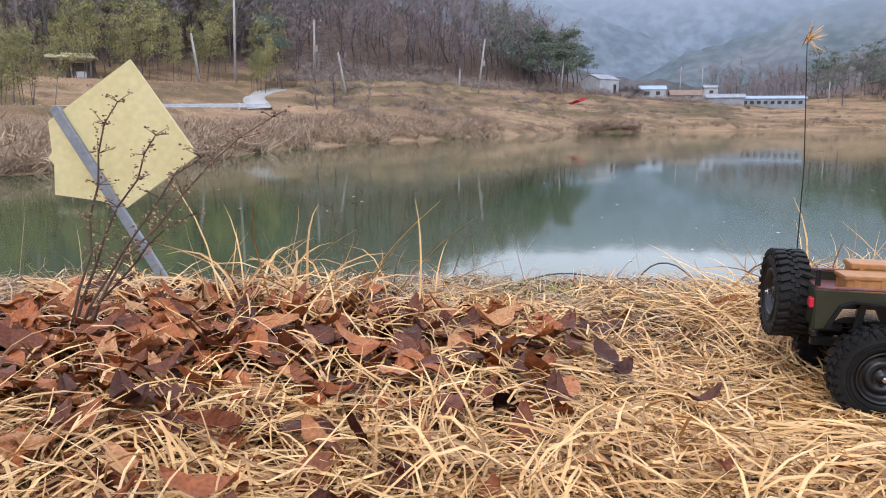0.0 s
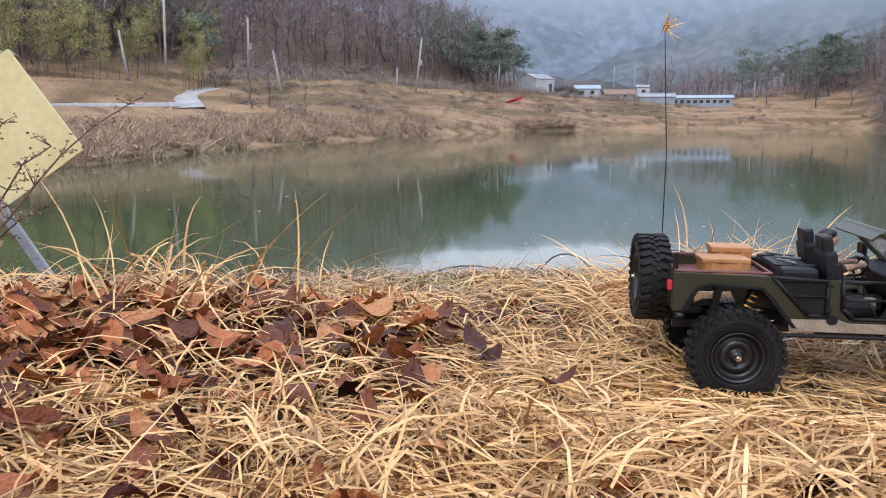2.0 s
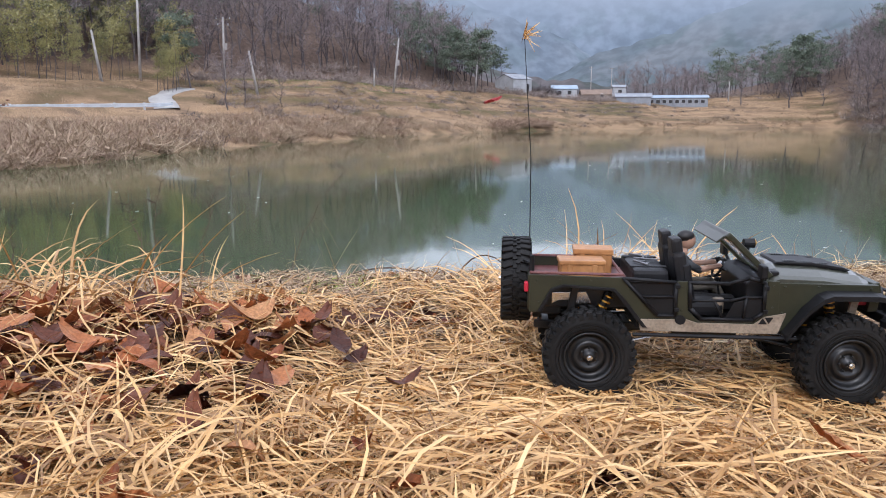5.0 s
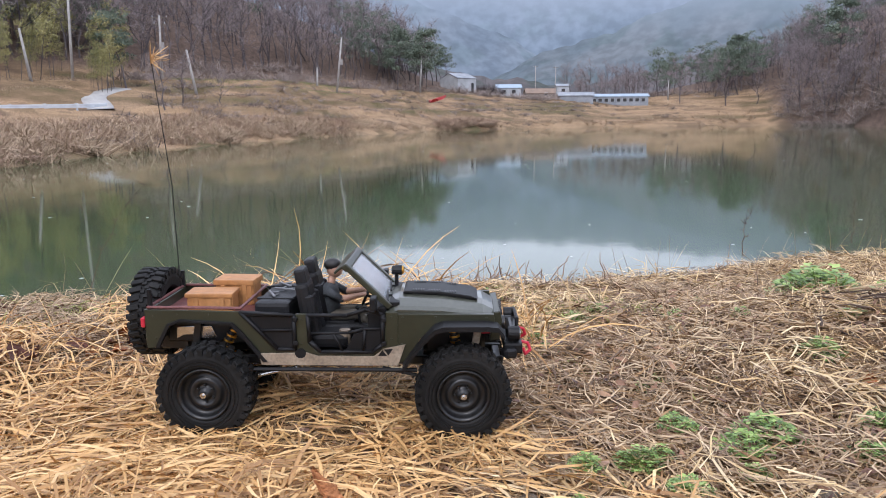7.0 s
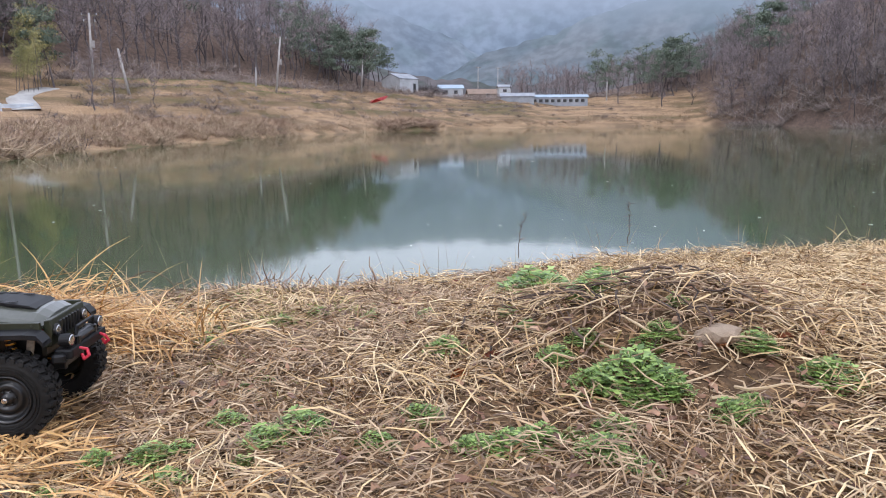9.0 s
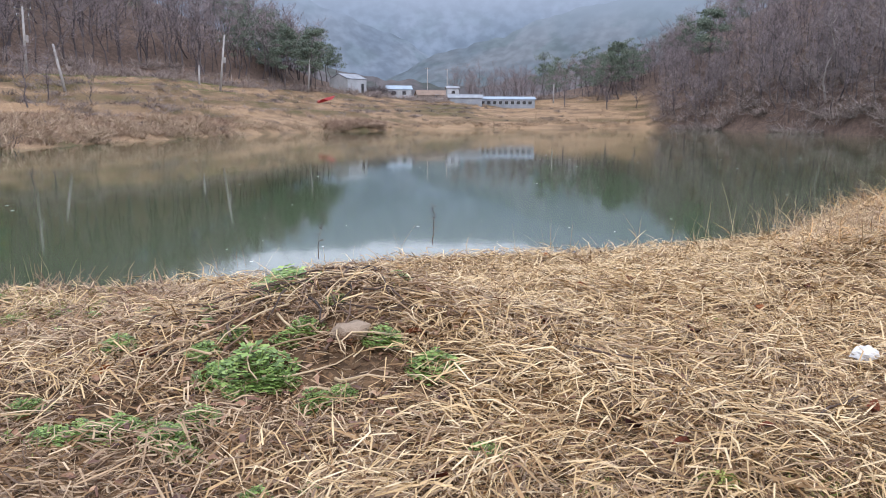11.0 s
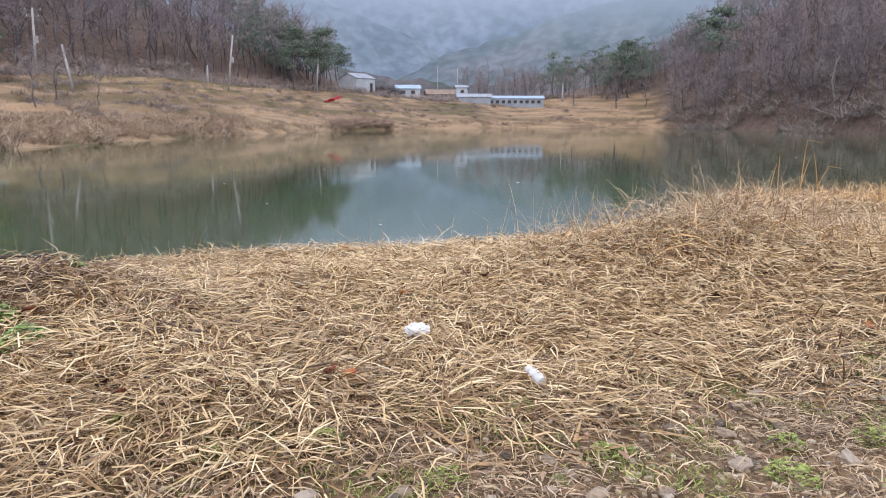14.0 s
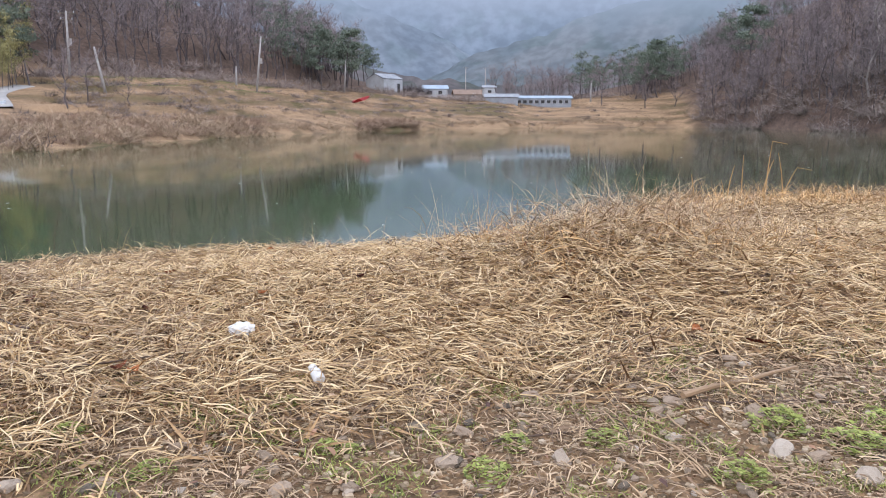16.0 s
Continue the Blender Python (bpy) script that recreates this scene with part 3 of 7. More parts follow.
brush_fill(420, -8, 35, lambda a, n: rng.uniform(0.3, 5, n), 0.4, 0.8, "reeds", "tan dry reeds along the far water's edge", reed_mat)
brush_fill(90, 9.5, 13.5, lambda a, n: rng.uniform(0.5, 4, n), 0.9, 1.5, "reeds", "tall brown clump of reeds at the far shore", brush_mat)
brush_fill(260, -13, 33, lambda a, n: edge(a, FOOT_RUN) + rng.uniform(-5, 4, n), 0.9, 2.0, "brush", "brown scrub along the foot of the wood", thicket_mat)
brush_fill(720, 34, 58, lambda a, n: 0.1 + rng.random(n) ** 2.2 * 30, 0.8, 2.0, "brush", "grey-brown thicket hanging over the water's edge", thicket_mat)

brush_fill(200, -16, 27, lambda a, n: 2 + rng.random(n) * (edge(a, FOOT_RUN) - 2), 0.35, 0.95, "brush", "dark leafless thickets dotted over the far fields", bark_mat)

# rank dry grass over the far fields
tufts = [bush(80 + s, 17, 0.5, 0.3) for s in range(5)]
n = 2600
az = rng.uniform(-38, 36, n)
r = edge(az, SHORE) + 1 + rng.random(n) * (edge(az, FOOT_RUN) + 2)
pts = at_bearing(az, r)
pts = pts[off_road(pts)]
n = len(pts)
kind, sc = rng.integers(5, size=n), rng.uniform(0.35, 1.0, n)
stuff("field_grass", "rank tan dry grass over the far fields", "grass", [scatter(tufts[k], pts[kind == k], sc[kind == k], rng.uniform(0, 6.28, (kind == k).sum())) for k in range(5)], reed_mat)
az = rng.uniform(-9.5, 3, 1200)
r = edge(az, SHORE) + edge(az, BANK_RUN) + (edge(az, FOOT_RUN) - edge(az, BANK_RUN)) * rng.uniform(0.62, 0.9, 1200)
pts, kind, sc = at_bearing(az, r), rng.integers(5, size=1200), rng.uniform(0.3, 0.6, 1200)
stuff("green_field", "olive-green winter field on the terraces", "grass", [scatter(tufts[k], pts[kind == k], sc[kind == k] * 1.0, rng.uniform(0, 6.28, (kind == k).sum())) for k in range(5)], olive_grass_mat)
for step in (0.0, 0.25, 0.5, 0.75, 1.0):
    brush_fill(120, -11, 24, lambda a, n: edge(a, BANK_RUN) + (edge(a, FOOT_RUN) - edge(a, BANK_RUN)) * step + rng.normal(0.6, 0.5, n), 0.3, 0.8, "brush", "dark dry brush along a terrace edge", thicket_mat)

# ---- dead grass, straw and weeds on the near bank ----
def blades(n, xs, ys, length, width, rise, lift, base_up=0.0, curl=0.6, keep=None, droop=1.0, seg=3, comb=0.0):
    """Grass blades: each a curved strip of seg quads. rise: 0 lies flat, 1 stands; lift: spread of start heights."""
    x, y = rng.uniform(*xs, n), rng.uniform(*ys, n)
    if keep is not None:
        m = rng.random(n) < keep(x, y)
        x, y = x[m], y[m]
        n = len(x)
    ln = rng.uniform(*length, n)
    w = rng.uniform(*width, n)
    ang = rng.uniform(0, 6.28, n)
    if comb:
        ang = 2.6 * wave(x, y, 1.1, 6) + 1.5 * wave(x, y, 0.31, 2) + rng.normal(0, comb, n) + np.where(rng.random(n) < 0.5, 3.14, 0)
    if callable(base_up):
        base_up = base_up(x, y)
    el = np.clip(rng.normal(rise, 0.28, n), -0.12, 1.35)
    bend = rng.normal(0, curl, n)
    fall = rng.uniform(0.2, 1.2, n) * droop
    pts = np.zeros((n, seg + 1, 3))
    pts[:, 0] = np.stack([x, y, ground_z(x, y) + base_up + rng.random(n) ** 1.5 * lift], -1)
    for k in range(seg):
        a = ang + bend * k * 1.5 / seg
        e = el - fall * k * 1.35 / seg
        pts[:, k + 1] = pts[:, k] + (ln / seg)[:, None] * np.stack([np.cos(a) * np.cos(e), np.sin(a) * np.cos(e), np.sin(e)], -1)
    gz = ground_z(pts[:, :, 0], pts[:, :, 1]) + 0.002
    pts[:, :, 2] = gz + np.maximum(pts[:, :, 2] - gz, 0) * (1 - 0.78 * pressed(pts[:, :, 0], pts[:, :, 1]))
    tw = rng.uniform(-0.9, 0.9, n)
    side = np.stack([-np.sin(ang) * np.cos(tw), np.cos(ang) * np.cos(tw), np.sin(tw)], -1)
    taper = np.interp(np.linspace(0, 1, seg + 1), (0, 0.33, 0.67, 1), (0.8, 1.0, 0.8, 0.12))
    off = side[:, None] * w[:, None, None] * taper[None, :, None] * 0.5
    v = np.stack([pts - off, pts + off], 2).reshape(-1, 3)
    i = np.arange(n)[:, None] * (2 * seg + 2) + 2 * np.arange(seg)[None]
    f = np.stack([i, i + 1, i + 3, i + 2], -1).reshape(-1, 4)
    return v, f


def grass(name, label, mat, *sets):
    v, f = gather(sets)
    return tagged(mesh_object(name, v, f, mat), label, "grass", kind="stuff")


def thick(x, y):
    """Where the long grass stands."""
    w = 0.22 * wave(x, y, 0.45, 4) + 0.12 * wave(x, y, 0.19, 1)
    return smooth((1.98 - x - 0.45 * (y - 1.2) + w) / 0.6) * smooth((2.12 - y + w + 0.3 * smooth((x - 1.25) / 0.3)) / 0.35)


def hay(x, y):
    return smooth((x - 2.85 + 0.2 * smooth((1.35 - y) / 0.2) - 0.25 * wave(x, y, 0.9)) / 0.35) * smooth((y - 0.52 - 0.11 * (x - 3) - 0.15 * wave(x, y, 0.7) - 0.08 * wave(x, y, 0.25, 2)) / 0.3)


def leafy(x, y):
    """Where fallen leaves have smothered the grass."""
    return np.maximum(np.exp(-((x - 0.45) / 0.85) ** 4 - ((y - 1.72) / 0.26) ** 4), 0.75 * np.exp(-((x - 0.3) / 0.32) ** 4 - ((y - 1.42) / 0.2) ** 4))


def bare_soil(x, y):
    """The dug face of the low mound, with little straw on it."""
    w = 0.35 * wave(x, y, 0.2, 3)
    return np.exp(-((x - 2.79) / 0.17) ** 2 - ((y - 1.42) / 0.13) ** 2 + w)


def pressed(x, y):
    """The strip of grass that the toy truck has run over."""
    d = np.abs(y - np.interp(x, (0.2, 1.2, 1.55, 1.95, 2.3), (1.66, 1.63, 1.58, 1.45, 1.37)))
    return np.exp(-(d / 0.19) ** 4) * smooth((x - 0.85) / 0.4) * smooth((2.2 - x) / 0.3)


def lumps(x, y):
    """Small hummocks that the matted straw lies over."""
    return 0.016 * np.clip(wave(x, y, 0.42, 3) + 0.6 * wave(x, y, 0.21, 1), 0, 1.5)


def bank(x, y):
    """Fades the cover out, raggedly, away from the trodden strip."""
    w = 0.5 * wave(x, y, 0.9, 2) + 0.3 * wave(x, y, 0.37, 5)
    return smooth((x + 2.6 + w) / 2.2) * smooth((9.3 - x + w) / 2.5) * smooth((y + 0.9 + w) / 1.5)


grass("dead_grass", "tangled golden dead grass matted on the bank", straw_mat,
      blades(150000, (-0.6, 2.5), (1.0, 2.5), (0.04, 0.125), (0.0016, 0.0039), 0.14, 0.048, base_up=lumps, comb=0.75, seg=3, curl=0.55, droop=0.95,
             keep=lambda x, y: thick(x, y) * (1 - 0.9 * leafy(x, y)) * smooth((x + 0.6 + 0.15 * wave(x, y, 0.4)) / 0.5) * smooth((y - 1.05 + 0.12 * wave(x, y, 0.3, 2)) / 0.25)),
      blades(40000, (-2.4, 2.6), (0.2, 2.5), (0.05, 0.14), (0.002, 0.0046), 0.2, 0.04, base_up=lumps, comb=0.8, seg=2,
             keep=lambda x, y: bank(x, y) * thick(x, y) * smooth((y - 0.35 + 0.3 * wave(x, y, 0.6)) / 0.7) * (1 - 0.9 * leafy(x, y))),
      blades(3600, (-2.0, 2.0), (0.85, 2.1), (0.08, 0.18), (0.0018, 0.0036), 0.65, 0.03, seg=5, curl=0.7, droop=1.8, keep=lambda x, y: thick(x, y) * (1 - 0.75 * leafy(x, y))))
grass("hay", "flattened golden straw spread over the bank", hay_mat,
      blades(230000, (2.5, 9.4), (0.5, 4.2), (0.028, 0.10), (0.0015, 0.0034), 0.07, 0.032, base_up=lumps, comb=0.6, seg=2, curl=0.8,
             keep=lambda x, y: bank(x, y) * hay(x, y) * np.clip(1.3 - 0.19 * np.hypot(x - 3.6, y), 0.16, 1) * smooth((crest_y(x) + 0.5 - y + 0.2 * wave(x, y, 0.4)) / 0.5)),
      blades(26000, (1.5, 3.1), (0.9, 3.1), (0.03, 0.12), (0.0016, 0.0036), 0.12, 0.03, base_up=lumps, comb=0.6, seg=2, curl=0.8,
             keep=lambda x, y: (1 - 0.8 * bare_soil(x, y)) * np.clip(1.2 * wave(x, y, 0.75, 7) + 0.6 * wave(x, y, 0.3, 2) + 0.1, 0, 1) * smooth((crest_y(x) + 0.2 - y) / 0.3)),
      blades(3600, (2.9, 8.5), (0.7, 3.9), (0.05, 0.12), (0.0016, 0.0032), 0.55, 0.03, seg=4, droop=1.6, keep=hay))
grass("mulch", "brown trampled straw and chaff on bare soil", mulch_mat,
      blades(100000, (0.6, 3.6), (0.9, 3.2), (0.012, 0.085), (0.0013, 0.0034), 0.07, 0.018, base_up=lumps, comb=0.9, seg=2, curl=0.9,
             keep=lambda x, y: (1 - 0.9 * thick(x, y)) * (1 - 0.8 * bare_soil(x, y)) * smooth((y - 0.55 + 0.3 * wave(x, y, 0.5)) / 0.6) * smooth((crest_y(x) + 0.35 - y + 0.2 * wave(x, y, 0.4)) / 0.5) * np.clip(0.62 + 0.6 * wave(x, y, 0.8, 4) + 0.4 * wave(x, y, 0.35, 1), 0.1, 1)),
      blades(9000, (-6, 11), (-6, 1.0), (0.03, 0.12), (0.002, 0.005), 0.15, 0.01, seg=1, keep=lambda x, y: np.clip(0.5 + 0.7 * wave(x, y, 1.3, 2), 0.08, 1)),
      blades(9000, (-2.2, 8.6), (-1.2, 1.2), (0.012, 0.07), (0.0012, 0.0028), 0.05, 0.008, seg=2, keep=lambda x, y: bank(x, y) * np.clip(0.45 + 0.6 * wave(x, y, 0.6, 2), 0.1, 1)),
      blades(62000, (2.4, 6.2), (0.3, 1.1), (0.008, 0.05), (0.0011, 0.003), 0.05, 0.014, seg=2, keep=lambda x, y: smooth((y + 0.35 + 0.3 * wave(x, y, 0.7, 1)) / 0.6) * smooth((6.5 - x + 0.5 * wave(x, y, 0.6)) / 1.2) * np.clip(0.55 + 0.7 * wave(x, y, 0.4, 2), 0.1, 1)),
      blades(24000, (-1.6, 1.8), (2.0, 2.9), (0.02, 0.10), (0.0014, 0.0034), 0.08, 0.018, seg=2, keep=bank))
grass("thatch", "rotted brown straw thatch under the dead grass", thatch_under_mat,
      blades(26000, (-2.4, 2.6), (0.3, 2.75), (0.05, 0.10), (0.006, 0.013), 0.03, 0.012, seg=1, keep=lambda x, y: bank(x, y) * thick(x, y)),
      blades(52000, (2.6, 9.0), (0.45, 4.0), (0.05, 0.10), (0.005, 0.011), 0.03, 0.010, seg=1, keep=lambda x, y: bank(x, y) * hay(x, y)),
      blades(60000, (0.9, 3.6), (0.85, 3.0), (0.02, 0.07), (0.003, 0.007), 0.03, 0.008, seg=1, keep=lambda x, y: (1 - bare_soil(x, y)) * np.clip(0.62 + 0.6 * wave(x, y, 0.8, 4) + 0.4 * wave(x, y, 0.3, 1), 0.05, 1)))
grass("dry_stalks", "thin dry stalks fringing the top of the bank", stalk_mat,
      blades(13000, (-3.5, 9.0), (2.1, 5.0), (0.025, 0.09), (0.001, 0.0024), 0.6, 0.01, seg=2, keep=lambda x, y: np.exp(-((y - crest_y(x) + 0.1) / 0.3) ** 2)),
      blades(7500, (-2.0, 9.0), (2.1, 5.0), (0.06, 0.21), (0.001, 0.0020), 1.2, 0.0, droop=0.25, keep=lambda x, y: np.exp(-((y - crest_y(x) + 0.05) / 0.22) ** 2) * np.clip(0.5 + wave(x, y, 0.5), 0.1, 1)))
grass("leaf_litter", "crumbled brown leaf scraps among the straw", litter_mat,
      blades(6500, (-0.6, 3.3), (1.0, 2.9), (0.008, 0.03), (0.004, 0.012), 0.1, 0.02, seg=2),
      blades(1800, (2.4, 6.2), (0.25, 2.6), (0.006, 0.022), (0.003, 0.009), 0.1, 0.02, seg=2))
# the dry bush that hangs over the right-hand straw, and rank grass along the crest
grass("dry_bush", "low mound of wiry reddish dry stems on the bank", stalk_mat,
      blades(11000, (4.3, 5.8), (1.4, 2.8), (0.08, 0.24), (0.0012, 0.0027), 0.7, 0.06, droop=1.25, seg=4,
             keep=lambda x, y: np.exp(-((x - 5.0) / 0.40) ** 2 - ((y - 1.98) / 0.30) ** 2)),
      blades(260, (4.4, 5.7), (1.7, 2.7), (0.12, 0.26), (0.001, 0.0020), 1.2, 0.06, droop=0.35, seg=4),
      blades(2600, (4.9, 7.8), (2.5, 4.2), (0.08, 0.22), (0.0012, 0.0026), 0.85, 0.03, droop=0.9, seg=4, keep=lambda x, y: np.exp(-((y - crest_y(x) + 0.2) / 0.3) ** 2)))

# ---- building kit ----
def part(name, bm, mat, parent=None, label="", m=None, smooth_faces=False):
    """Links a bmesh as one mesh object under a thing or a part."""
    me = bpy.data.meshes.new(name)
    bmesh.ops.recalc_face_normals(bm, faces=bm.faces)
    bm.to_mesh(me)
    bm.free()
    if mat:
        me.materials.append(mat)
    for p in me.polygons:
        p.use_smooth = smooth_faces
    ob = new(name, me)
    ob.parent = parent
    if m is not None:
        ob.matrix_basis = m
    return tagged(ob, label)


def thing(name, m, label, category, group=""):
    ob = new(name)
    ob.empty_display_size = 0.02
    ob.matrix_basis = m
    return tagged(ob, label, category, group)


def box(bm, at, size, bevel=0.0, turn=None, segments=1):
    """A bevelled block into bm. at: its middle."""
    t = bmesh.new()
    bmesh.ops.create_cube(t, size=1)
    bmesh.ops.scale(t, vec=size, verts=t.verts)
    if bevel:
        bmesh.ops.bevel(t, geom=t.edges[:], offset=bevel, segments=segments, affect='EDGES', profile=0.6)
    m = Matrix.Translation(at) @ (turn or Matrix())
    bmesh.ops.transform(t, matrix=m, verts=t.verts)
    return absorb(bm, t)


def absorb(bm, other):
    me = bpy.data.meshes.new("tmp")
    other.to_mesh(me)
    other.free()
    bm.from_mesh(me)
    bpy.data.meshes.remove(me)
    return bm


def tube(bm, p, q, r0, r1=None, sides=8):
    """A rod from p to q."""
    p, q = Vector(p), Vector(q)
    t = bmesh.new()
    bmesh.ops.create_cone(t, cap_ends=True, segments=sides, radius1=r0, radius2=r0 if r1 is None else r1, depth=(q - p).length)
    m = Matrix.Translation((p + q) / 2) @ (q - p).to_track_quat('Z', 'Y').to_matrix().to_4x4()
    bmesh.ops.transform(t, matrix=m, verts=t.verts)
    return absorb(bm, t)


def pipe(bm, pts, r, sides=7):
    for p, q in zip(pts, pts[1:]):
        tube(bm, p, q, r, r, sides)
    for p in pts[1:-1]:
        ball(bm, p, (r, r, r), 6, 5)
    return bm


def ball(bm, at, size, u=10, v=7):
    t = bmesh.new()
    bmesh.ops.create_uvsphere(t, u_segments=u, v_segments=v, radius=1)
    bmesh.ops.transform(t, matrix=Matrix.Translation(at) @ Matrix.Diagonal((*size, 1)), verts=t.verts)
    return absorb(bm, t)


def slab(bm, outline, y0, y1, bevel=0.0):
    """A plate: an (x, z) outline drawn out along y."""
    t = bmesh.new()
    vs = [t.verts.new((x, y0, z)) for x, z in outline]
    f = t.faces.new(vs)
    r = bmesh.ops.extrude_face_region(t, geom=[f])
    bmesh.ops.translate(t, vec=(0, y1 - y0, 0), verts=[e for e in r["geom"] if isinstance(e, bmesh.types.BMVert)])
    if bevel:
        bmesh.ops.bevel(t, geom=t.edges[:], offset=bevel, segments=2, affect='EDGES', profile=0.6, clamp_overlap=True)
    return absorb(bm, t)


def spun(bm, profile, steps=40, axis='Y'):
    """A turned shape: (radius, along) profile round the y axis."""
    t = bmesh.new()
    rings = []
    for k in range(steps):
        a = 2 * math.pi * k / steps
        rings.append([t.verts.new((r * math.cos(a), y, r * math.sin(a))) for r, y in profile])
    for k in range(steps):
        a, b = rings[k], rings[(k + 1) % steps]
        for i in range(len(profile) - 1):
            t.faces.new((a[i], a[i + 1], b[i + 1], b[i]))
    return absorb(bm, t)


def stem(b, pts, r0, r1, sides=5):
    """One bent, tapering stem: rings joined along the points."""
    rings, n = [], len(pts) - 1
    for k, p in enumerate(pts):
        d = (Vector(pts[min(k + 1, n)]) - Vector(pts[max(k - 1, 0)])).normalized()
        u = d.orthogonal().normalized()
        if rings:
            u = (u_last - d * u_last.dot(d)).normalized()
        u_last, w, r = u, d.cross(u), r0 + (r1 - r0) * k / n
        rings.append([b.verts.new(Vector(p) + (u * math.cos(6.2832 * i / sides) + w * math.sin(6.2832 * i / sides)) * r) for i in range(sides)])
    for p, q in zip(rings, rings[1:]):
        for i in range(sides):
            j = (i + 1) % sides
            b.faces.new((p[i], p[j], q[j], q[i]))
    b.faces.new(rings[0])
    b.faces.new(rings[-1])

# ---- the toy truck ----
olive_mat = material("olive_paint", [(0.3, (0.022, 0.024, 0.013)), (0.7, (0.036, 0.038, 0.022))], scale=14, rough=0.34, fine=0.1, bump=0.05, bump_scale=300)
hood_mat = material("wet_olive_hood", [(0.3, (0.050, 0.053, 0.040)), (0.7, (0.080, 0.083, 0.066))], scale=20, rough=0.28, fine=0.15, coat=0.55)
plastic_mat = material("black_plastic", [(0.3, (0.005, 0.005, 0.006)), (0.7, (0.012, 0.012, 0.013))], scale=30, rough=0.5, fine=0.2, spec=0.28)
rubber_mat = material("tyre_rubber", [(0.3, (0.006, 0.006, 0.006)), (0.7, (0.018, 0.017, 0.016))], scale=25, spec=0.25, rough=0.65, fine=0.3, bump=0.15, bump_scale=200)
rim_mat = material("black_rim", [(0.3, (0.007, 0.007, 0.008)), (0.7, (0.015, 0.015, 0.015))], scale=20, rough=0.36, fine=0.2)
steel_mat = material("chrome", [(0.3, (0.55, 0.55, 0.55)), (0.7, (0.75, 0.74, 0.72))], scale=20, rough=0.25, metallic=1.0)
beige_mat = material("beige_rocker", [(0.25, (0.20, 0.155, 0.11)), (0.6, (0.33, 0.265, 0.195)), (0.8, (0.42, 0.35, 0.27))], scale=30, rough=0.5, fine=0.3)
gold_mat = material("gold_spring", [(0.3, (0.60, 0.30, 0.04)), (0.7, (0.75, 0.42, 0.08))], scale=20, rough=0.3, metallic=0.85)
red_mat = material("red_plastic", [(0.3, (0.42, 0.015, 0.03)), (0.7, (0.60, 0.03, 0.06))], scale=20, rough=0.4)
seat_mat = material("seat_leather", [(0.3, (0.007, 0.007, 0.008)), (0.7, (0.018, 0.018, 0.02))], scale=40, rough=0.5, spec=0.28, fine=0.2, bump=0.2, bump_scale=250)
crate_mat = material("crate_wood", [(0.2, (0.24, 0.095, 0.03)), (0.5, (0.42, 0.19, 0.062)), (0.8, (0.56, 0.30, 0.12))], scale=12, rough=0.5, fine=0.2, bump=0.2)
bed_mat = material("dark_red_bed", [(0.3, (0.10, 0.03, 0.03)), (0.7, (0.2, 0.07, 0.06))], scale=30, rough=0.5, fine=0.3)
skin_mat = material("doll_plastic", [(0.3, (0.42, 0.24, 0.16)), (0.7, (0.5, 0.3, 0.21))], scale=30, rough=0.55)
cloth_mat = material("doll_cloth", [(0.3, (0.03, 0.035, 0.04)), (0.7, (0.06, 0.065, 0.07))], scale=60, rough=0.85, fine=0.3)
trouser_mat = material("doll_trousers", [(0.3, (0.08, 0.07, 0.055)), (0.7, (0.13, 0.115, 0.09))], scale=60, rough=0.85)
hair_mat = material("doll_hair", [(0.3, (0.01, 0.008, 0.007)), (0.7, (0.02, 0.017, 0.015))], scale=60, rough=0.5)
grey_tool_mat = material("grey_tool", [(0.3, (0.10, 0.10, 0.105)), (0.7, (0.2, 0.2, 0.205))], scale=60, rough=0.4, metallic=0.5)

glass_mat = bpy.data.materials.new("clear_screen")
glass_mat.use_nodes = True
gl = glass_mat.node_tree.nodes["Principled BSDF"]
gl.inputs["Base Color"].default_value = (0.86, 0.90, 0.96, 1)
gl.inputs["Transmission Weight"].default_value = 0.8
gl.inputs["Roughness"].default_value, gl.inputs["IOR"].default_value = 0.2, 1.5

TS = 0.815
TR = 0.0708


def tpart(name, bm, mat, parent, label="", m=None, smooth_faces=False):
    for v in bm.verts:
        if v.co.z > 0.125:
            v.co.z = 0.125 + (v.co.z - 0.125) * 0.885
    bmesh.ops.scale(bm, vec=(TS, TS, TS), verts=bm.verts)
    if m is not None:
        m = Matrix.Translation(m.translation * TS) @ m.to_3x3().to_4x4()
    return part(name, bm, mat, parent, label, m, smooth_faces)


truck = thing("toy_truck", pose(1.568, 1.657, 0.003, 0, 0.3, -11), "olive green model off-road truck with black half doors", "toy truck")


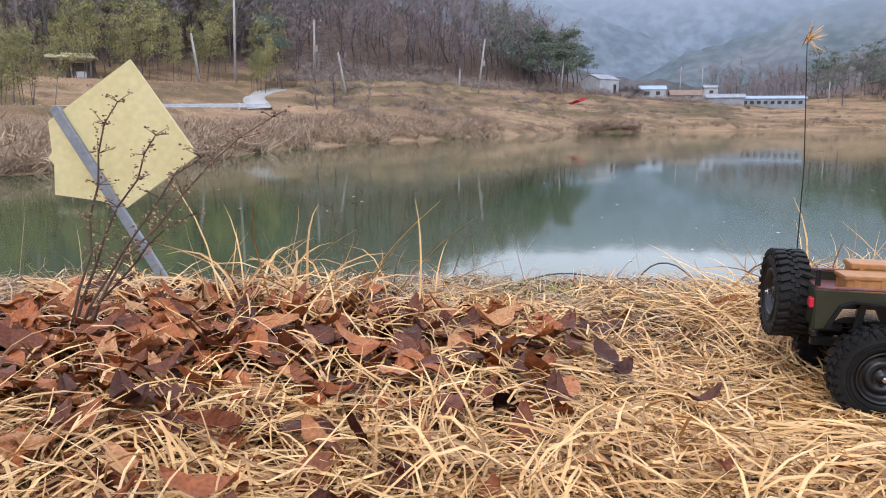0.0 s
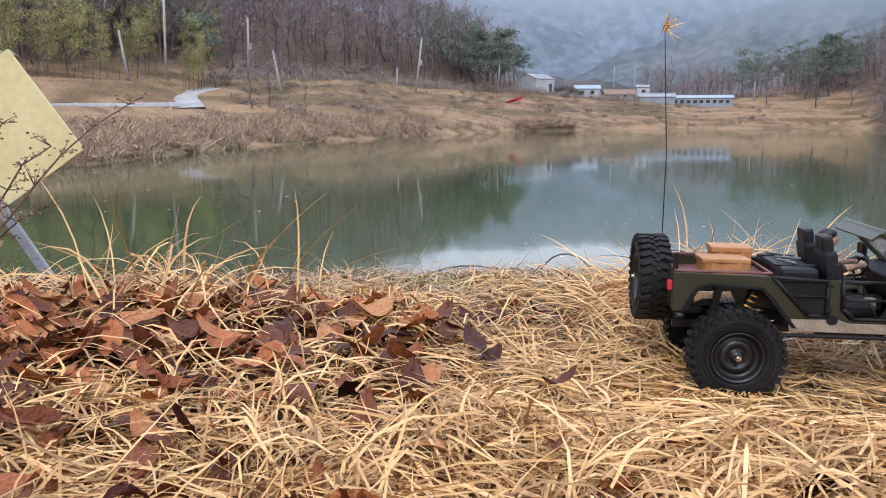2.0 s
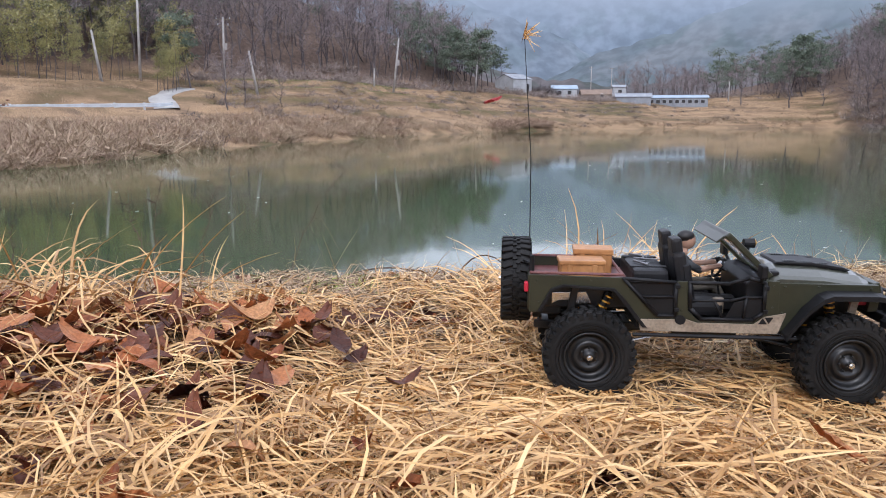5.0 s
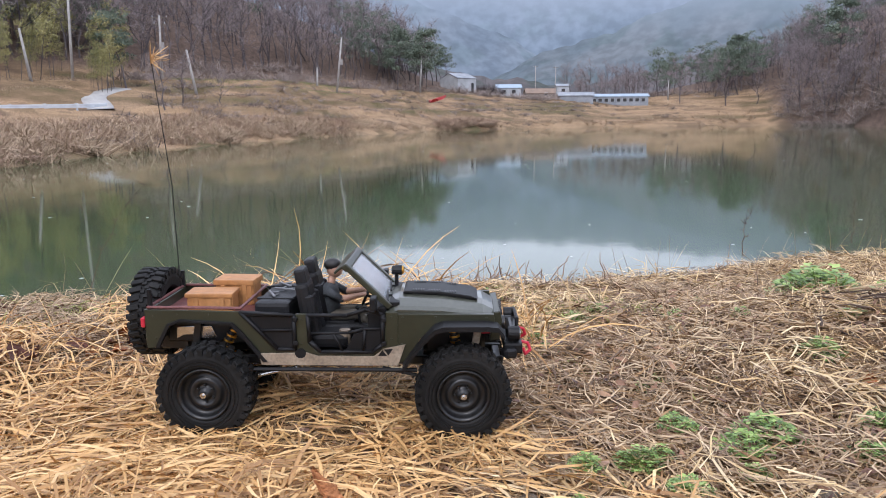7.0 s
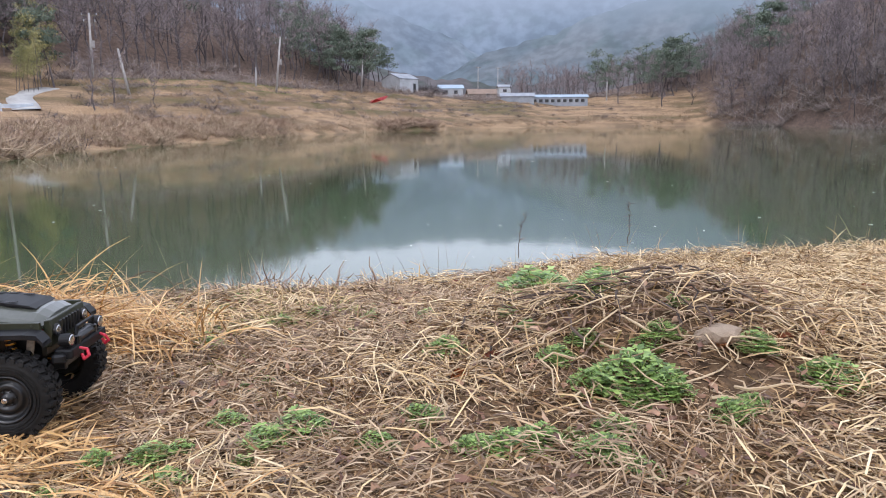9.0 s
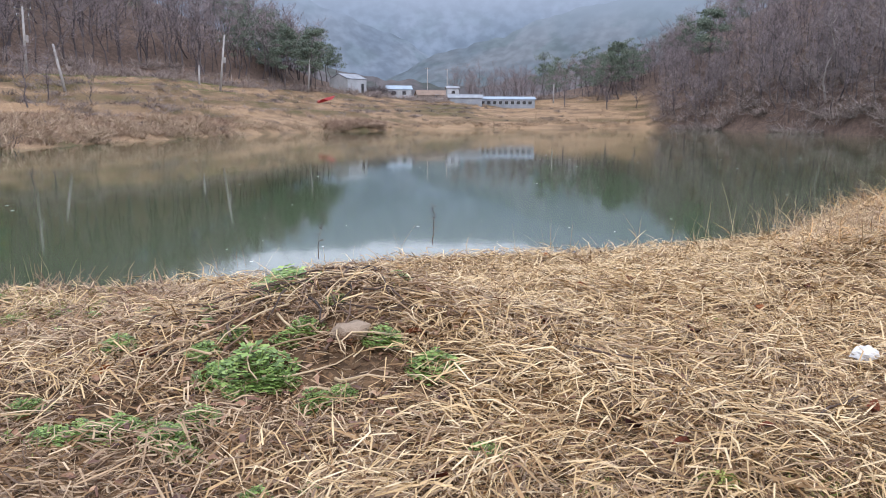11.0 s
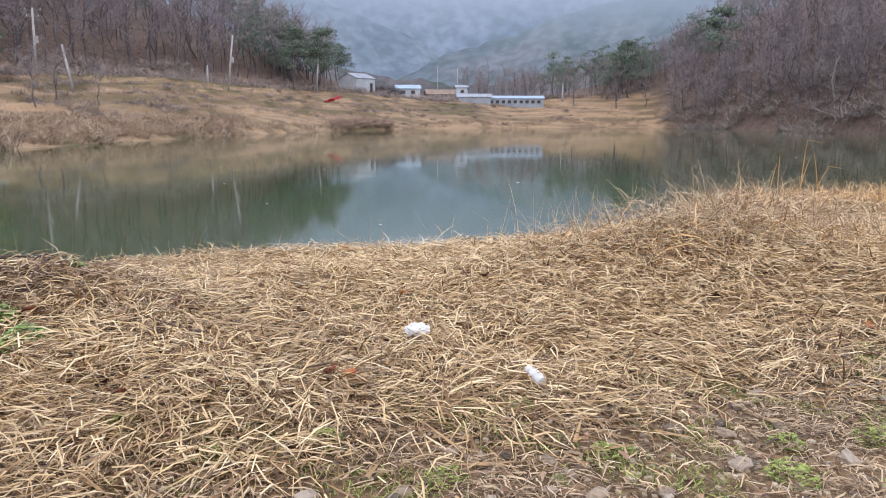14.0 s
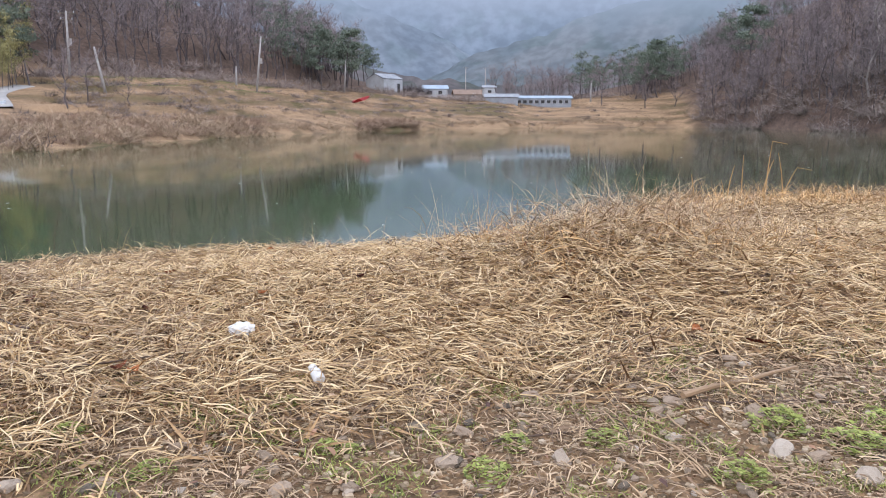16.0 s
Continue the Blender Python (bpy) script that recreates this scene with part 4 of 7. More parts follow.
def wheel(name, at, turn, side):
    """Tyre with lugs, steel rim and hub nut; side -1 faces the near side."""
    w = new(name)
    w.empty_display_size = 0.01
    w.parent = truck
    w.matrix_basis = Matrix.Translation(Vector(at) * TS) @ turn @ Matrix.Scale(1.06, 4)
    h = 0.0225
    b = bmesh.new()
    spun(b, [(0.038, -h * 0.8), (0.043, -h), (0.056, -h * 1.06), (0.064, -h * 0.98), (0.0672, -h * 0.72), (0.0678, 0), (0.0672, h * 0.72), (0.064, h * 0.98),
             (0.056, h * 1.06), (0.043, h), (0.038, h * 0.8)], 48)
    for k in range(30):
        a = 2 * math.pi * k / 30
        for sgn, off in ((-1, 0), (1, math.pi / 30)):
            rot = Matrix.Rotation(-(a + off), 4, 'Y')
            box(b, rot @ Vector((0.0684, sgn * h * 0.62, 0)), (0.0058, h * 0.78, 0.0088), 0.0008, rot @ Matrix.Rotation(sgn * 0.25, 4, 'X'))
            box(b, rot @ Vector((0.0648, sgn * h * 1.03, 0)), (0.008, 0.0032, 0.0072), 0, rot)
            box(b, rot @ Vector((0.0683, sgn * h * 0.13, 0.003)), (0.005, h * 0.3, 0.0055), 0, rot)
    for rad in (0.047, 0.052):
        spun(b, [(rad - 0.0006, side * h * 1.03), (rad, side * h * 1.10), (rad + 0.0006, side * h * 1.03)], 40)
    t = tpart("tyre", b, rubber_mat, w, "black knobbly rubber tyre", smooth_faces=False)
    b = bmesh.new()
    s = side
    spun(b, [(0.0385, -s * h * 0.8), (0.0395, s * h * 0.98), (0.0375, s * h * 1.02), (0.0345, s * h * 0.75), (0.033, s * h * 0.45), (0.026, s * h * 0.36), (0.0245, s * h * 0.62), (0.017, s * h * 0.70),
             (0.0155, s * h * 0.50), (0.0085, s * h * 0.52), (0.008, s * h * 0.8), (0.0001, s * h * 0.82)], 36)
    for k in range(6):
        a = k * math.pi / 3
        tube(b, (0.0125 * math.cos(a), s * h * 0.5, 0.0125 * math.sin(a)), (0.0125 * math.cos(a), s * h * 0.66, 0.0125 * math.sin(a)), 0.0016, sides=6)
    rim = tpart("rim", b, rim_mat, w, "glossy black steel rim", smooth_faces=True)
    b = bmesh.new()
    tube(b, (0, s * h * 0.78, 0), (0, s * h * 1.12, 0), 0.0052, 0.0048, 6)
    tube(b, (0, s * h * 1.1, 0), (0, s * h * 1.28, 0), 0.0028, 0.0024, 8)
    tpart("hub_nut", b, steel_mat, rim, "chrome hub nut")
    return w


for x in (-0.2025, 0.2025):
    for s in (-1, 1):
        steer = 4 if x > 0 else 0
        wheel("wheel", (x, s * 0.100, TR + 0.003), Matrix.Rotation(radians(steer), 4, 'Z') @ Matrix.Rotation(radians(31 * x * 50 + s * 17), 4, 'Y'), s)
wheel("spare_wheel", (-0.322, 0.022, 0.172), Matrix.Rotation(radians(90), 4, 'Z'), 1)

# tub: floor, side plates with wheel arches, tailgate, firewall
side_outline = [(-0.300, 0.140), (-0.302, 0.212), (-0.150, 0.209), (-0.085, 0.140), (-0.062, 0.140), (-0.062, 0.205), (-0.045, 0.205), (-0.043, 0.150), (-0.025, 0.132),
                (0.060, 0.132), (0.078, 0.150), (0.081, 0.209), (0.10, 0.208), (0.10, 0.116), (-0.115, 0.116), (-0.150, 0.165), (-0.165, 0.185), (-0.245, 0.190), (-0.262, 0.182), (-0.280, 0.142)]
for s in (-1, 1):
    b = bmesh.new()
    slab(b, side_outline, s * 0.083, s * 0.088, 0.001)
    for x, z in ((-0.288, 0.2), (-0.285, 0.16), (-0.2, 0.203), (-0.053, 0.195), (-0.053, 0.15), (0.09, 0.2), (0.09, 0.16), (-0.25, 0.203)):
        ball(b, (x, s * 0.0885, z), (0.0018, 0.0012, 0.0018), 6, 4)
    tpart("side_panel", b, olive_mat, truck, "olive painted side panel")
b = bmesh.new()
box(b, (-0.01, 0, 0.120), (0.22, 0.166, 0.008), 0.001)
box(b, (-0.123, 0, 0.16), (0.006, 0.166, 0.09), 0.001)
tpart("cab_floor", b, plastic_mat, truck)
b = bmesh.new()
box(b, (-0.212, 0, 0.190), (0.172, 0.164, 0.006), 0.001)
tpart("bed_floor", b, bed_mat, truck, "dark red cargo bed floor")
b = bmesh.new()
box(b, (-0.299, 0, 0.178), (0.008, 0.170, 0.068), 0.0015)
for s in (-1, 1):
    box(b, (-0.305, s * 0.072, 0.185), (0.006, 0.02, 0.012), 0.001)
tpart("tailgate", b, olive_mat, truck)
for s in (-1, 1):
    b = bmesh.new()
    box(b, (-0.306, s * 0.080, 0.187), (0.007, 0.014, 0.018), 0.0015)
    tpart("tail_light", b, red_mat, truck, "small red tail light")
b = bmesh.new()
pipe(b, [(-0.298, -0.082, 0.2145), (-0.15, -0.082, 0.2135), (-0.15, 0.082, 0.2135), (-0.298, 0.082, 0.2145), (-0.298, -0.082, 0.2145)], 0.0028)
tpart("bed_rail", b, bed_mat, truck, "thin dark red rail round the bed")
for s in (-1, 1):
    b = bmesh.new()
    tube(b, (-0.297, s * 0.075, 0.214), (-0.297, s * 0.075, 0.246), 0.0045, 0.0035, 8)
    tube(b, (-0.297, s * 0.075, 0.23), (-0.312, s * 0.03, 0.228), 0.002, 0.002, 6)
    tpart("bed_post", b, plastic_mat, truck)

# hood with raised vents, cowl
hood_side = [(0.081, 0.203), (0.081, 0.222), (0.10, 0.232), (0.17, 0.229), (0.235, 0.219), (0.252, 0.209), (0.253, 0.196), (0.10, 0.196)]
b = bmesh.new()
t = bmesh.new()
cols = []
for y in (-0.084, -0.076, -0.055, -0.028, 0, 0.028, 0.055, 0.076, 0.084):
    drop = 0.020 * (abs(y) / 0.084) ** 3.2
    ring = []
    for x, z in hood_side:
        tap = 1 - 0.14 * max(0, (x - 0.10) / 0.15)
        ring.append(t.verts.new((x, y * tap, z - (drop if z > 0.2035 else 0))))
    cols.append(ring)
for a, c in zip(cols, cols[1:]):
    for i in range(len(hood_side)):
        j = (i + 1) % len(hood_side)
        t.faces.new((a[i], a[j], c[j], c[i]))
t.faces.new(cols[0])
t.faces.new(cols[-1][::-1])
absorb(b, t)
hood = tpart("hood", b, hood_mat, truck, "rain-wet olive hood", smooth_faces=False)
b = bmesh.new()
slab(b, [(0.105, 0.2315), (0.108, 0.2355), (0.165, 0.2345), (0.215, 0.2265), (0.228, 0.2205), (0.215, 0.2205), (0.165, 0.2285)], -0.040, 0.040, 0.0012)
vent = tpart("hood_vent", b, plastic_mat, hood, "raised matt black hood vent panel")
for s in (-1, 1):
    for k in range(3):
        b = bmesh.new()
        for j in range(5):
            box(b, (0.122 + k * 0.026 + j * 0.0042, s * 0.031, 0.2362 - k * 0.0012 - max(0, k - 1) * 0.0012), (0.0022, 0.012, 0.0016), 0.0003)
        tpart("louvre", b, rim_mat, hood)
b = bmesh.new()
box(b, (0.091, 0, 0.219), (0.022, 0.15, 0.01), 0.002)
tpart("cowl", b, plastic_mat, truck)
# side fender walls under the hood
for s in (-1, 1):
    b = bmesh.new()
    slab(b, [(0.098, 0.205), (0.252, 0.205), (0.254, 0.172), (0.235, 0.188), (0.165, 0.188), (0.135, 0.16), (0.115, 0.118), (0.098, 0.116)], s * 0.078, s * 0.086, 0.001)
    for x, z in ((0.108, 0.199), (0.16, 0.200), (0.24, 0.199), (0.106, 0.15)):
        ball(b, (x, s * 0.087, z), (0.002, 0.0014, 0.002), 6, 4)
    tpart("front_wing", b, olive_mat, truck)
    b = bmesh.new()
    t = bmesh.new()
    line = [(0.108, 0.116), (0.118, 0.132), (0.140, 0.165), (0.158, 0.187), (0.172, 0.193), (0.24, 0.194), (0.258, 0.190), (0.268, 0.176)]
    lo = []
    for x, z in line:
        wdt = 0.118 if 0.15 < x < 0.25 else 0.112
        lo.append((t.verts.new((x, s * 0.084, z)), t.verts.new((x, s * wdt, z - 0.002)), t.verts.new((x, s * wdt, z - 0.011)), t.verts.new((x + 0.002, s * 0.084, z - 0.008))))
    for p, q in zip(lo, lo[1:]):
        for i in range(4):
            t.faces.new((p[i], p[(i + 1) % 4], q[(i + 1) % 4], q[i]))
    t.faces.new(lo[0])
    t.faces.new(lo[-1])
    absorb(b, t)
    tpart("fender_flare", b, plastic_mat, truck, "wide matt black fender flare")
    b = bmesh.new()
    slab(b, [(-0.280, 0.142), (-0.262, 0.182), (-0.245, 0.190), (-0.165, 0.185), (-0.150, 0.165), (-0.115, 0.118), (-0.108, 0.118), (-0.145, 0.170), (-0.162, 0.1895), (-0.246, 0.1945), (-0.266, 0.186), (-0.286, 0.144)], s * 0.086, s * 0.093, 0.0005)
    tpart("arch_trim", b, plastic_mat, truck)
    # beige rocker plate
    b = bmesh.new()
    slab(b, [(-0.118, 0.112), (-0.122, 0.132), (-0.045, 0.134), (-0.028, 0.128), (0.062, 0.128), (0.078, 0.142), (0.112, 0.150), (0.100, 0.112)], s * 0.087, s * 0.0905, 0.0008)
    rocker = tpart("rocker_panel", b, beige_mat, truck, "scuffed beige rocker panel")
    b = bmesh.new()
    tube(b, (-0.055, s * 0.0895, 0.133), (-0.055, s * 0.0915, 0.133), 0.0088, sides=18)
    tpart("emblem", b, plastic_mat, rocker, "dark round emblem")
    for dx in (0.0685, 0.0840):
        b = bmesh.new()
        slab(b, [(dx, 0.129), (dx + 0.014, 0.129), (dx + 0.007, 0.140)] if dx < 0.08 else [(dx - 0.006, 0.141), (dx + 0.008, 0.142), (dx + 0.001, 0.130)], s * 0.0895, s * 0.0913)
        tpart("triangle_mark", b, plastic_mat, rocker, "black triangle mark")
    b = bmesh.new()
    tube(b, (-0.13, s * 0.092, 0.106), (0.13, s * 0.092, 0.106), 0.0034)
    tpart("slider_bar", b, plastic_mat, truck)


def half_door(name, outline, bars, s, panel):
    """A black tubular half door: rail round the opening, bars across, a low skin."""
    b = bmesh.new()
    pipe(b, [(x, s * 0.0895, z) for x, z in outline + outline[:1]], 0.0036)
    door = tpart(name, b, plastic_mat, truck, "black tubular half door", smooth_faces=True)
    for bar in bars:
        b = bmesh.new()
        pipe(b, [(x, s * 0.0895, z) for x, z in bar], 0.0026)
        tpart("bar", b, plastic_mat, door, smooth_faces=True)
    b = bmesh.new()
    slab(b, panel, s * 0.0865, s * 0.0880, 0.0004)
    tpart("door_skin", b, plastic_mat, door)
    x1 = outline[0][0]
    for hz in (0.196, 0.152):
        b = bmesh.new()
        box(b, (x1 + 0.002, s * 0.092, hz), (0.008, 0.004, 0.008), 0.001)
        tpart("hinge", b, plastic_mat, door)


for s in (-1, 1):
    half_door("front_door", [(0.076, 0.205), (0.076, 0.150), (0.060, 0.136), (-0.022, 0.136), (-0.040, 0.155), (-0.042, 0.203), (0.02, 0.203), (0.05, 0.214)],
              [[(-0.038, 0.170), (0.022, 0.171), (0.045, 0.178), (0.074, 0.179)], [(-0.002, 0.170), (0.012, 0.138)], [(0.048, 0.178), (0.045, 0.137)]], s,
              [(0.074, 0.178), (0.074, 0.150), (0.060, 0.137), (0.016, 0.137), (0.03, 0.168)])
    half_door("rear_door", [(-0.064, 0.203), (-0.064, 0.140), (-0.092, 0.140), (-0.148, 0.208)],
              [[(-0.066, 0.176), (-0.118, 0.175)], [(-0.075, 0.203), (-0.145, 0.2035)]], s,
              [(-0.066, 0.202), (-0.066, 0.142), (-0.092, 0.142), (-0.144, 0.206)])
    # mirror on the door top
    b = bmesh.new()
    tube(b, (0.070, s * 0.088, 0.205), (0.066, s * 0.104, 0.222), 0.003)
    box(b, (0.064, s * 0.108, 0.231), (0.010, 0.024, 0.024), 0.0035, segments=2)
    tpart("mirror", b, plastic_mat, truck, "black door mirror")

# windscreen: raked frame, pane, wipers
rake = Matrix.Translation((0.086, 0, 0.216)) @ Matrix.Rotation(radians(-43), 4, 'Y')
b = bmesh.new()
for s in (-1, 1):
    box(b, (0, s * 0.074, 0.048), (0.010, 0.012, 0.100), 0.002, segments=2)
box(b, (-0.001, 0, 0.098), (0.012, 0.160, 0.014), 0.003, segments=2)
box(b, (-0.010, 0, 0.103), (0.026, 0.150, 0.004), 0.001)
box(b, (0, 0, 0.004), (0.010, 0.150, 0.012), 0.002)
bmesh.ops.transform(b, matrix=rake, verts=b.verts)
screen = tpart("windscreen_frame", b, olive_mat, truck, "olive raked windscreen frame")
b = bmesh.new()
box(b, (0.001, 0, 0.051), (0.0016, 0.138, 0.084))
bmesh.ops.transform(b, matrix=rake, verts=b.verts)
pane = tpart("pane", b, glass_mat, screen, "clear rain-spotted windscreen")
pane.visible_shadow = False
for y in (-0.045, 0.025):
    b = bmesh.new()
    box(b, (0.005, y, 0.013), (0.003, 0.058, 0.003), 0.0006, Matrix.Rotation(0.12, 4, 'X'))
    tube(b, (0.006, y + 0.024, 0.004), (0.005, y, 0.013), 0.0016, sides=6)
    bmesh.ops.transform(b, matrix=rake, verts=b.verts)
    tpart("wiper", b, plastic_mat, screen, "black wiper")

# cab fittings
for y in (-0.042, 0.042):
    b = bmesh.new()
    box(b, (-0.012, y, 0.148), (0.062, 0.056, 0.026), 0.008, segments=2)
    seat = tpart("seat", b, seat_mat, truck, "black moulded bucket seat")
    lean = Matrix.Rotation(radians(-9), 4, 'Y')
    b = bmesh.new()
    box(b, (-0.049, y, 0.203), (0.022, 0.054, 0.104), 0.008, lean, 2)
    tpart("backrest", b, seat_mat, seat)
    for k in range(4):
        b = bmesh.new()
        box(b, (-0.0355 - k * 0.002, y, 0.172 + k * 0.017), (0.004, 0.036, 0.012), 0.0018, lean)
        tpart("pad", b, seat_mat, seat)
    for s in (-1, 1):
        b = bmesh.new()
        box(b, (-0.040, y + s * 0.023, 0.195), (0.016, 0.010, 0.078), 0.004, lean)
        tpart("bolster", b, seat_mat, seat)
    b = bmesh.new()
    box(b, (-0.059, y, 0.264), (0.018, 0.038, 0.032), 0.006, lean, 2)
    tpart("headrest", b, seat_mat, seat)
b = bmesh.new()
slab(b, [(0.052, 0.165), (0.050, 0.200), (0.062, 0.214), (0.082, 0.216), (0.082, 0.14), (0.07, 0.13)], -0.076, 0.076, 0.003)
tpart("dashboard", b, plastic_mat, truck)
b = bmesh.new()
for k in range(16):
    a, c = 2 * math.pi * k / 16, 2 * math.pi * (k + 1) / 16
    tube(b, (0.036 + 0.007 * math.sin(a), 0.042 + 0.0195 * math.cos(a), 0.205 + 0.0185 * math.sin(a)), (0.036 + 0.007 * math.sin(c), 0.042 + 0.0195 * math.cos(c), 0.205 + 0.0185 * math.sin(c)), 0.0024, sides=6)
tube(b, (0.036, 0.042, 0.205), (0.058, 0.042, 0.196), 0.003)
box(b, (0.036, 0.042, 0.205), (0.004, 0.036, 0.006), 0.001)
tpart("steering_wheel", b, plastic_mat, truck)
b = bmesh.new()
box(b, (0.005, 0, 0.145), (0.10, 0.022, 0.030), 0.004)
tube(b, (0.03, 0, 0.155), (0.025, 0, 0.19), 0.002)
ball(b, (0.025, 0, 0.192), (0.004, 0.004, 0.004))
tpart("console", b, plastic_mat, truck)
b = bmesh.new()
tube(b, (0.012, -0.060, 0.140), (0.012, -0.060, 0.168), 0.009, 0.009, 12)
tpart("canister", b, beige_mat, truck, "small tan canister in the footwell")
b = bmesh.new()
box(b, (-0.102, 0, 0.199), (0.058, 0.150, 0.046), 0.008, segments=2)
for y in (-0.045, 0.045):
    box(b, (-0.102, y, 0.2225), (0.060, 0.010, 0.003), 0.001)
cargo = tpart("cargo_box", b, seat_mat, truck, "black padded cargo box behind the seats")
for k, (x, y, a) in enumerate(((-0.112, -0.03, 25), (-0.098, 0.005, 70), (-0.105, 0.04, 40))):
    b = bmesh.new()
    rot = Matrix.Rotation(radians(a), 4, 'Z')
    box(b, (x, y, 0.2265), (0.004, 0.042, 0.004), 0.001, rot)
    box(b, rot @ Vector((0.007, 0.006, 0)) + Vector((x, y, 0.2265)), (0.013, 0.004, 0.004), 0.001, rot)
    box(b, rot @ Vector((0.005, -0.010, 0)) + Vector((x, y, 0.2265)), (0.010, 0.003, 0.003), 0.0008, rot)
    tpart("tool", b, grey_tool_mat, cargo, "small grey scale-model tool")

# front: grille, lamps, bumper, winch, red hook
b = bmesh.new()
slab(b, [(0.246, 0.150), (0.252, 0.204), (0.262, 0.206), (0.266, 0.190), (0.262, 0.152)], -0.068, 0.068, 0.002)
grille = tpart("grille", b, olive_mat, truck, "olive grille shell with dark slots")
for k in range(7):
    b = bmesh.new()
    box(b, (0.2655, -0.036 + k * 0.012, 0.181), (0.005, 0.0065, 0.032), 0.0015)
    tpart("slot", b, rim_mat, grille)
for s in (-1, 1):
    b = bmesh.new()
    tube(b, (0.258, s * 0.054, 0.182), (0.270, s * 0.054, 0.182), 0.0125, 0.0125, 18)
    lamp = tpart("headlight", b, rim_mat, grille)
    b = bmesh.new()
    ball(b, (0.269, s * 0.054, 0.182), (0.003, 0.0105, 0.0105), 14, 8)
    tpart("lens", b, steel_mat, lamp, "clear silvery lens", smooth_faces=True)
b = bmesh.new()
box(b, (0.284, 0, 0.138), (0.030, 0.150, 0.020), 0.004, segments=2)
for s in (-1, 1):
    box(b, (0.277, s * 0.078, 0.132), (0.022, 0.022, 0.018), 0.004, Matrix.Rotation(s * -0.35, 4, 'Z'))
pipe(b, [(0.290, -0.040, 0.146), (0.292, -0.034, 0.182), (0.292, 0.034, 0.182), (0.290, 0.040, 0.146)], 0.0032)
bumper = tpart("front_bumper", b, plastic_mat, truck, "matt black steel bumper with a bull bar")
b = bmesh.new()
tube(b, (0.286, -0.032, 0.155), (0.286, 0.032, 0.155), 0.010, sides=14)
for s in (-1, 1):
    box(b, (0.286, s * 0.036, 0.155), (0.022, 0.012, 0.022), 0.003)
tpart("winch", b, rim_mat, bumper)
for s in (-1, 1):
    b = bmesh.new()
    tube(b, (0.276, s * 0.062, 0.163), (0.294, s * 0.062, 0.163), 0.0125, 0.0135, 16)
    box(b, (0.284, s * 0.062, 0.151), (0.008, 0.008, 0.010), 0.001)
    fog = tpart("spot_lamp", b, plastic_mat, bumper, "round black spot lamp")
    b = bmesh.new()
    ball(b, (0.294, s * 0.062, 0.163), (0.0025, 0.0115, 0.0115), 12, 8)
    tpart("lens", b, steel_mat, fog, smooth_faces=True)
    b = bmesh.new()
    pipe(b, [(0.298, s * 0.045, 0.142), (0.310, s * 0.042, 0.138), (0.314, s * 0.045, 0.126), (0.306, s * 0.048, 0.120), (0.302, s * 0.046, 0.130)], 0.0028)
    tpart("tow_hook", b, red_mat, bumper, "red tow hook")
b = bmesh.new()
tube(b, (0.088, 0.050, 0.222), (0.088, 0.050, 0.246), 0.0035)
tube(b, (0.080, 0.050, 0.254), (0.098, 0.050, 0.254), 0.0085, 0.0105, 14)
lamp = tpart("search_lamp", b, plastic_mat, truck, "black search lamp on the cowl")
b = bmesh.new()
ball(b, (0.098, 0.050, 0.254), (0.004, 0.009, 0.009), 12, 8)
tpart("lens", b, gold_mat, lamp, "amber lens", smooth_faces=True)

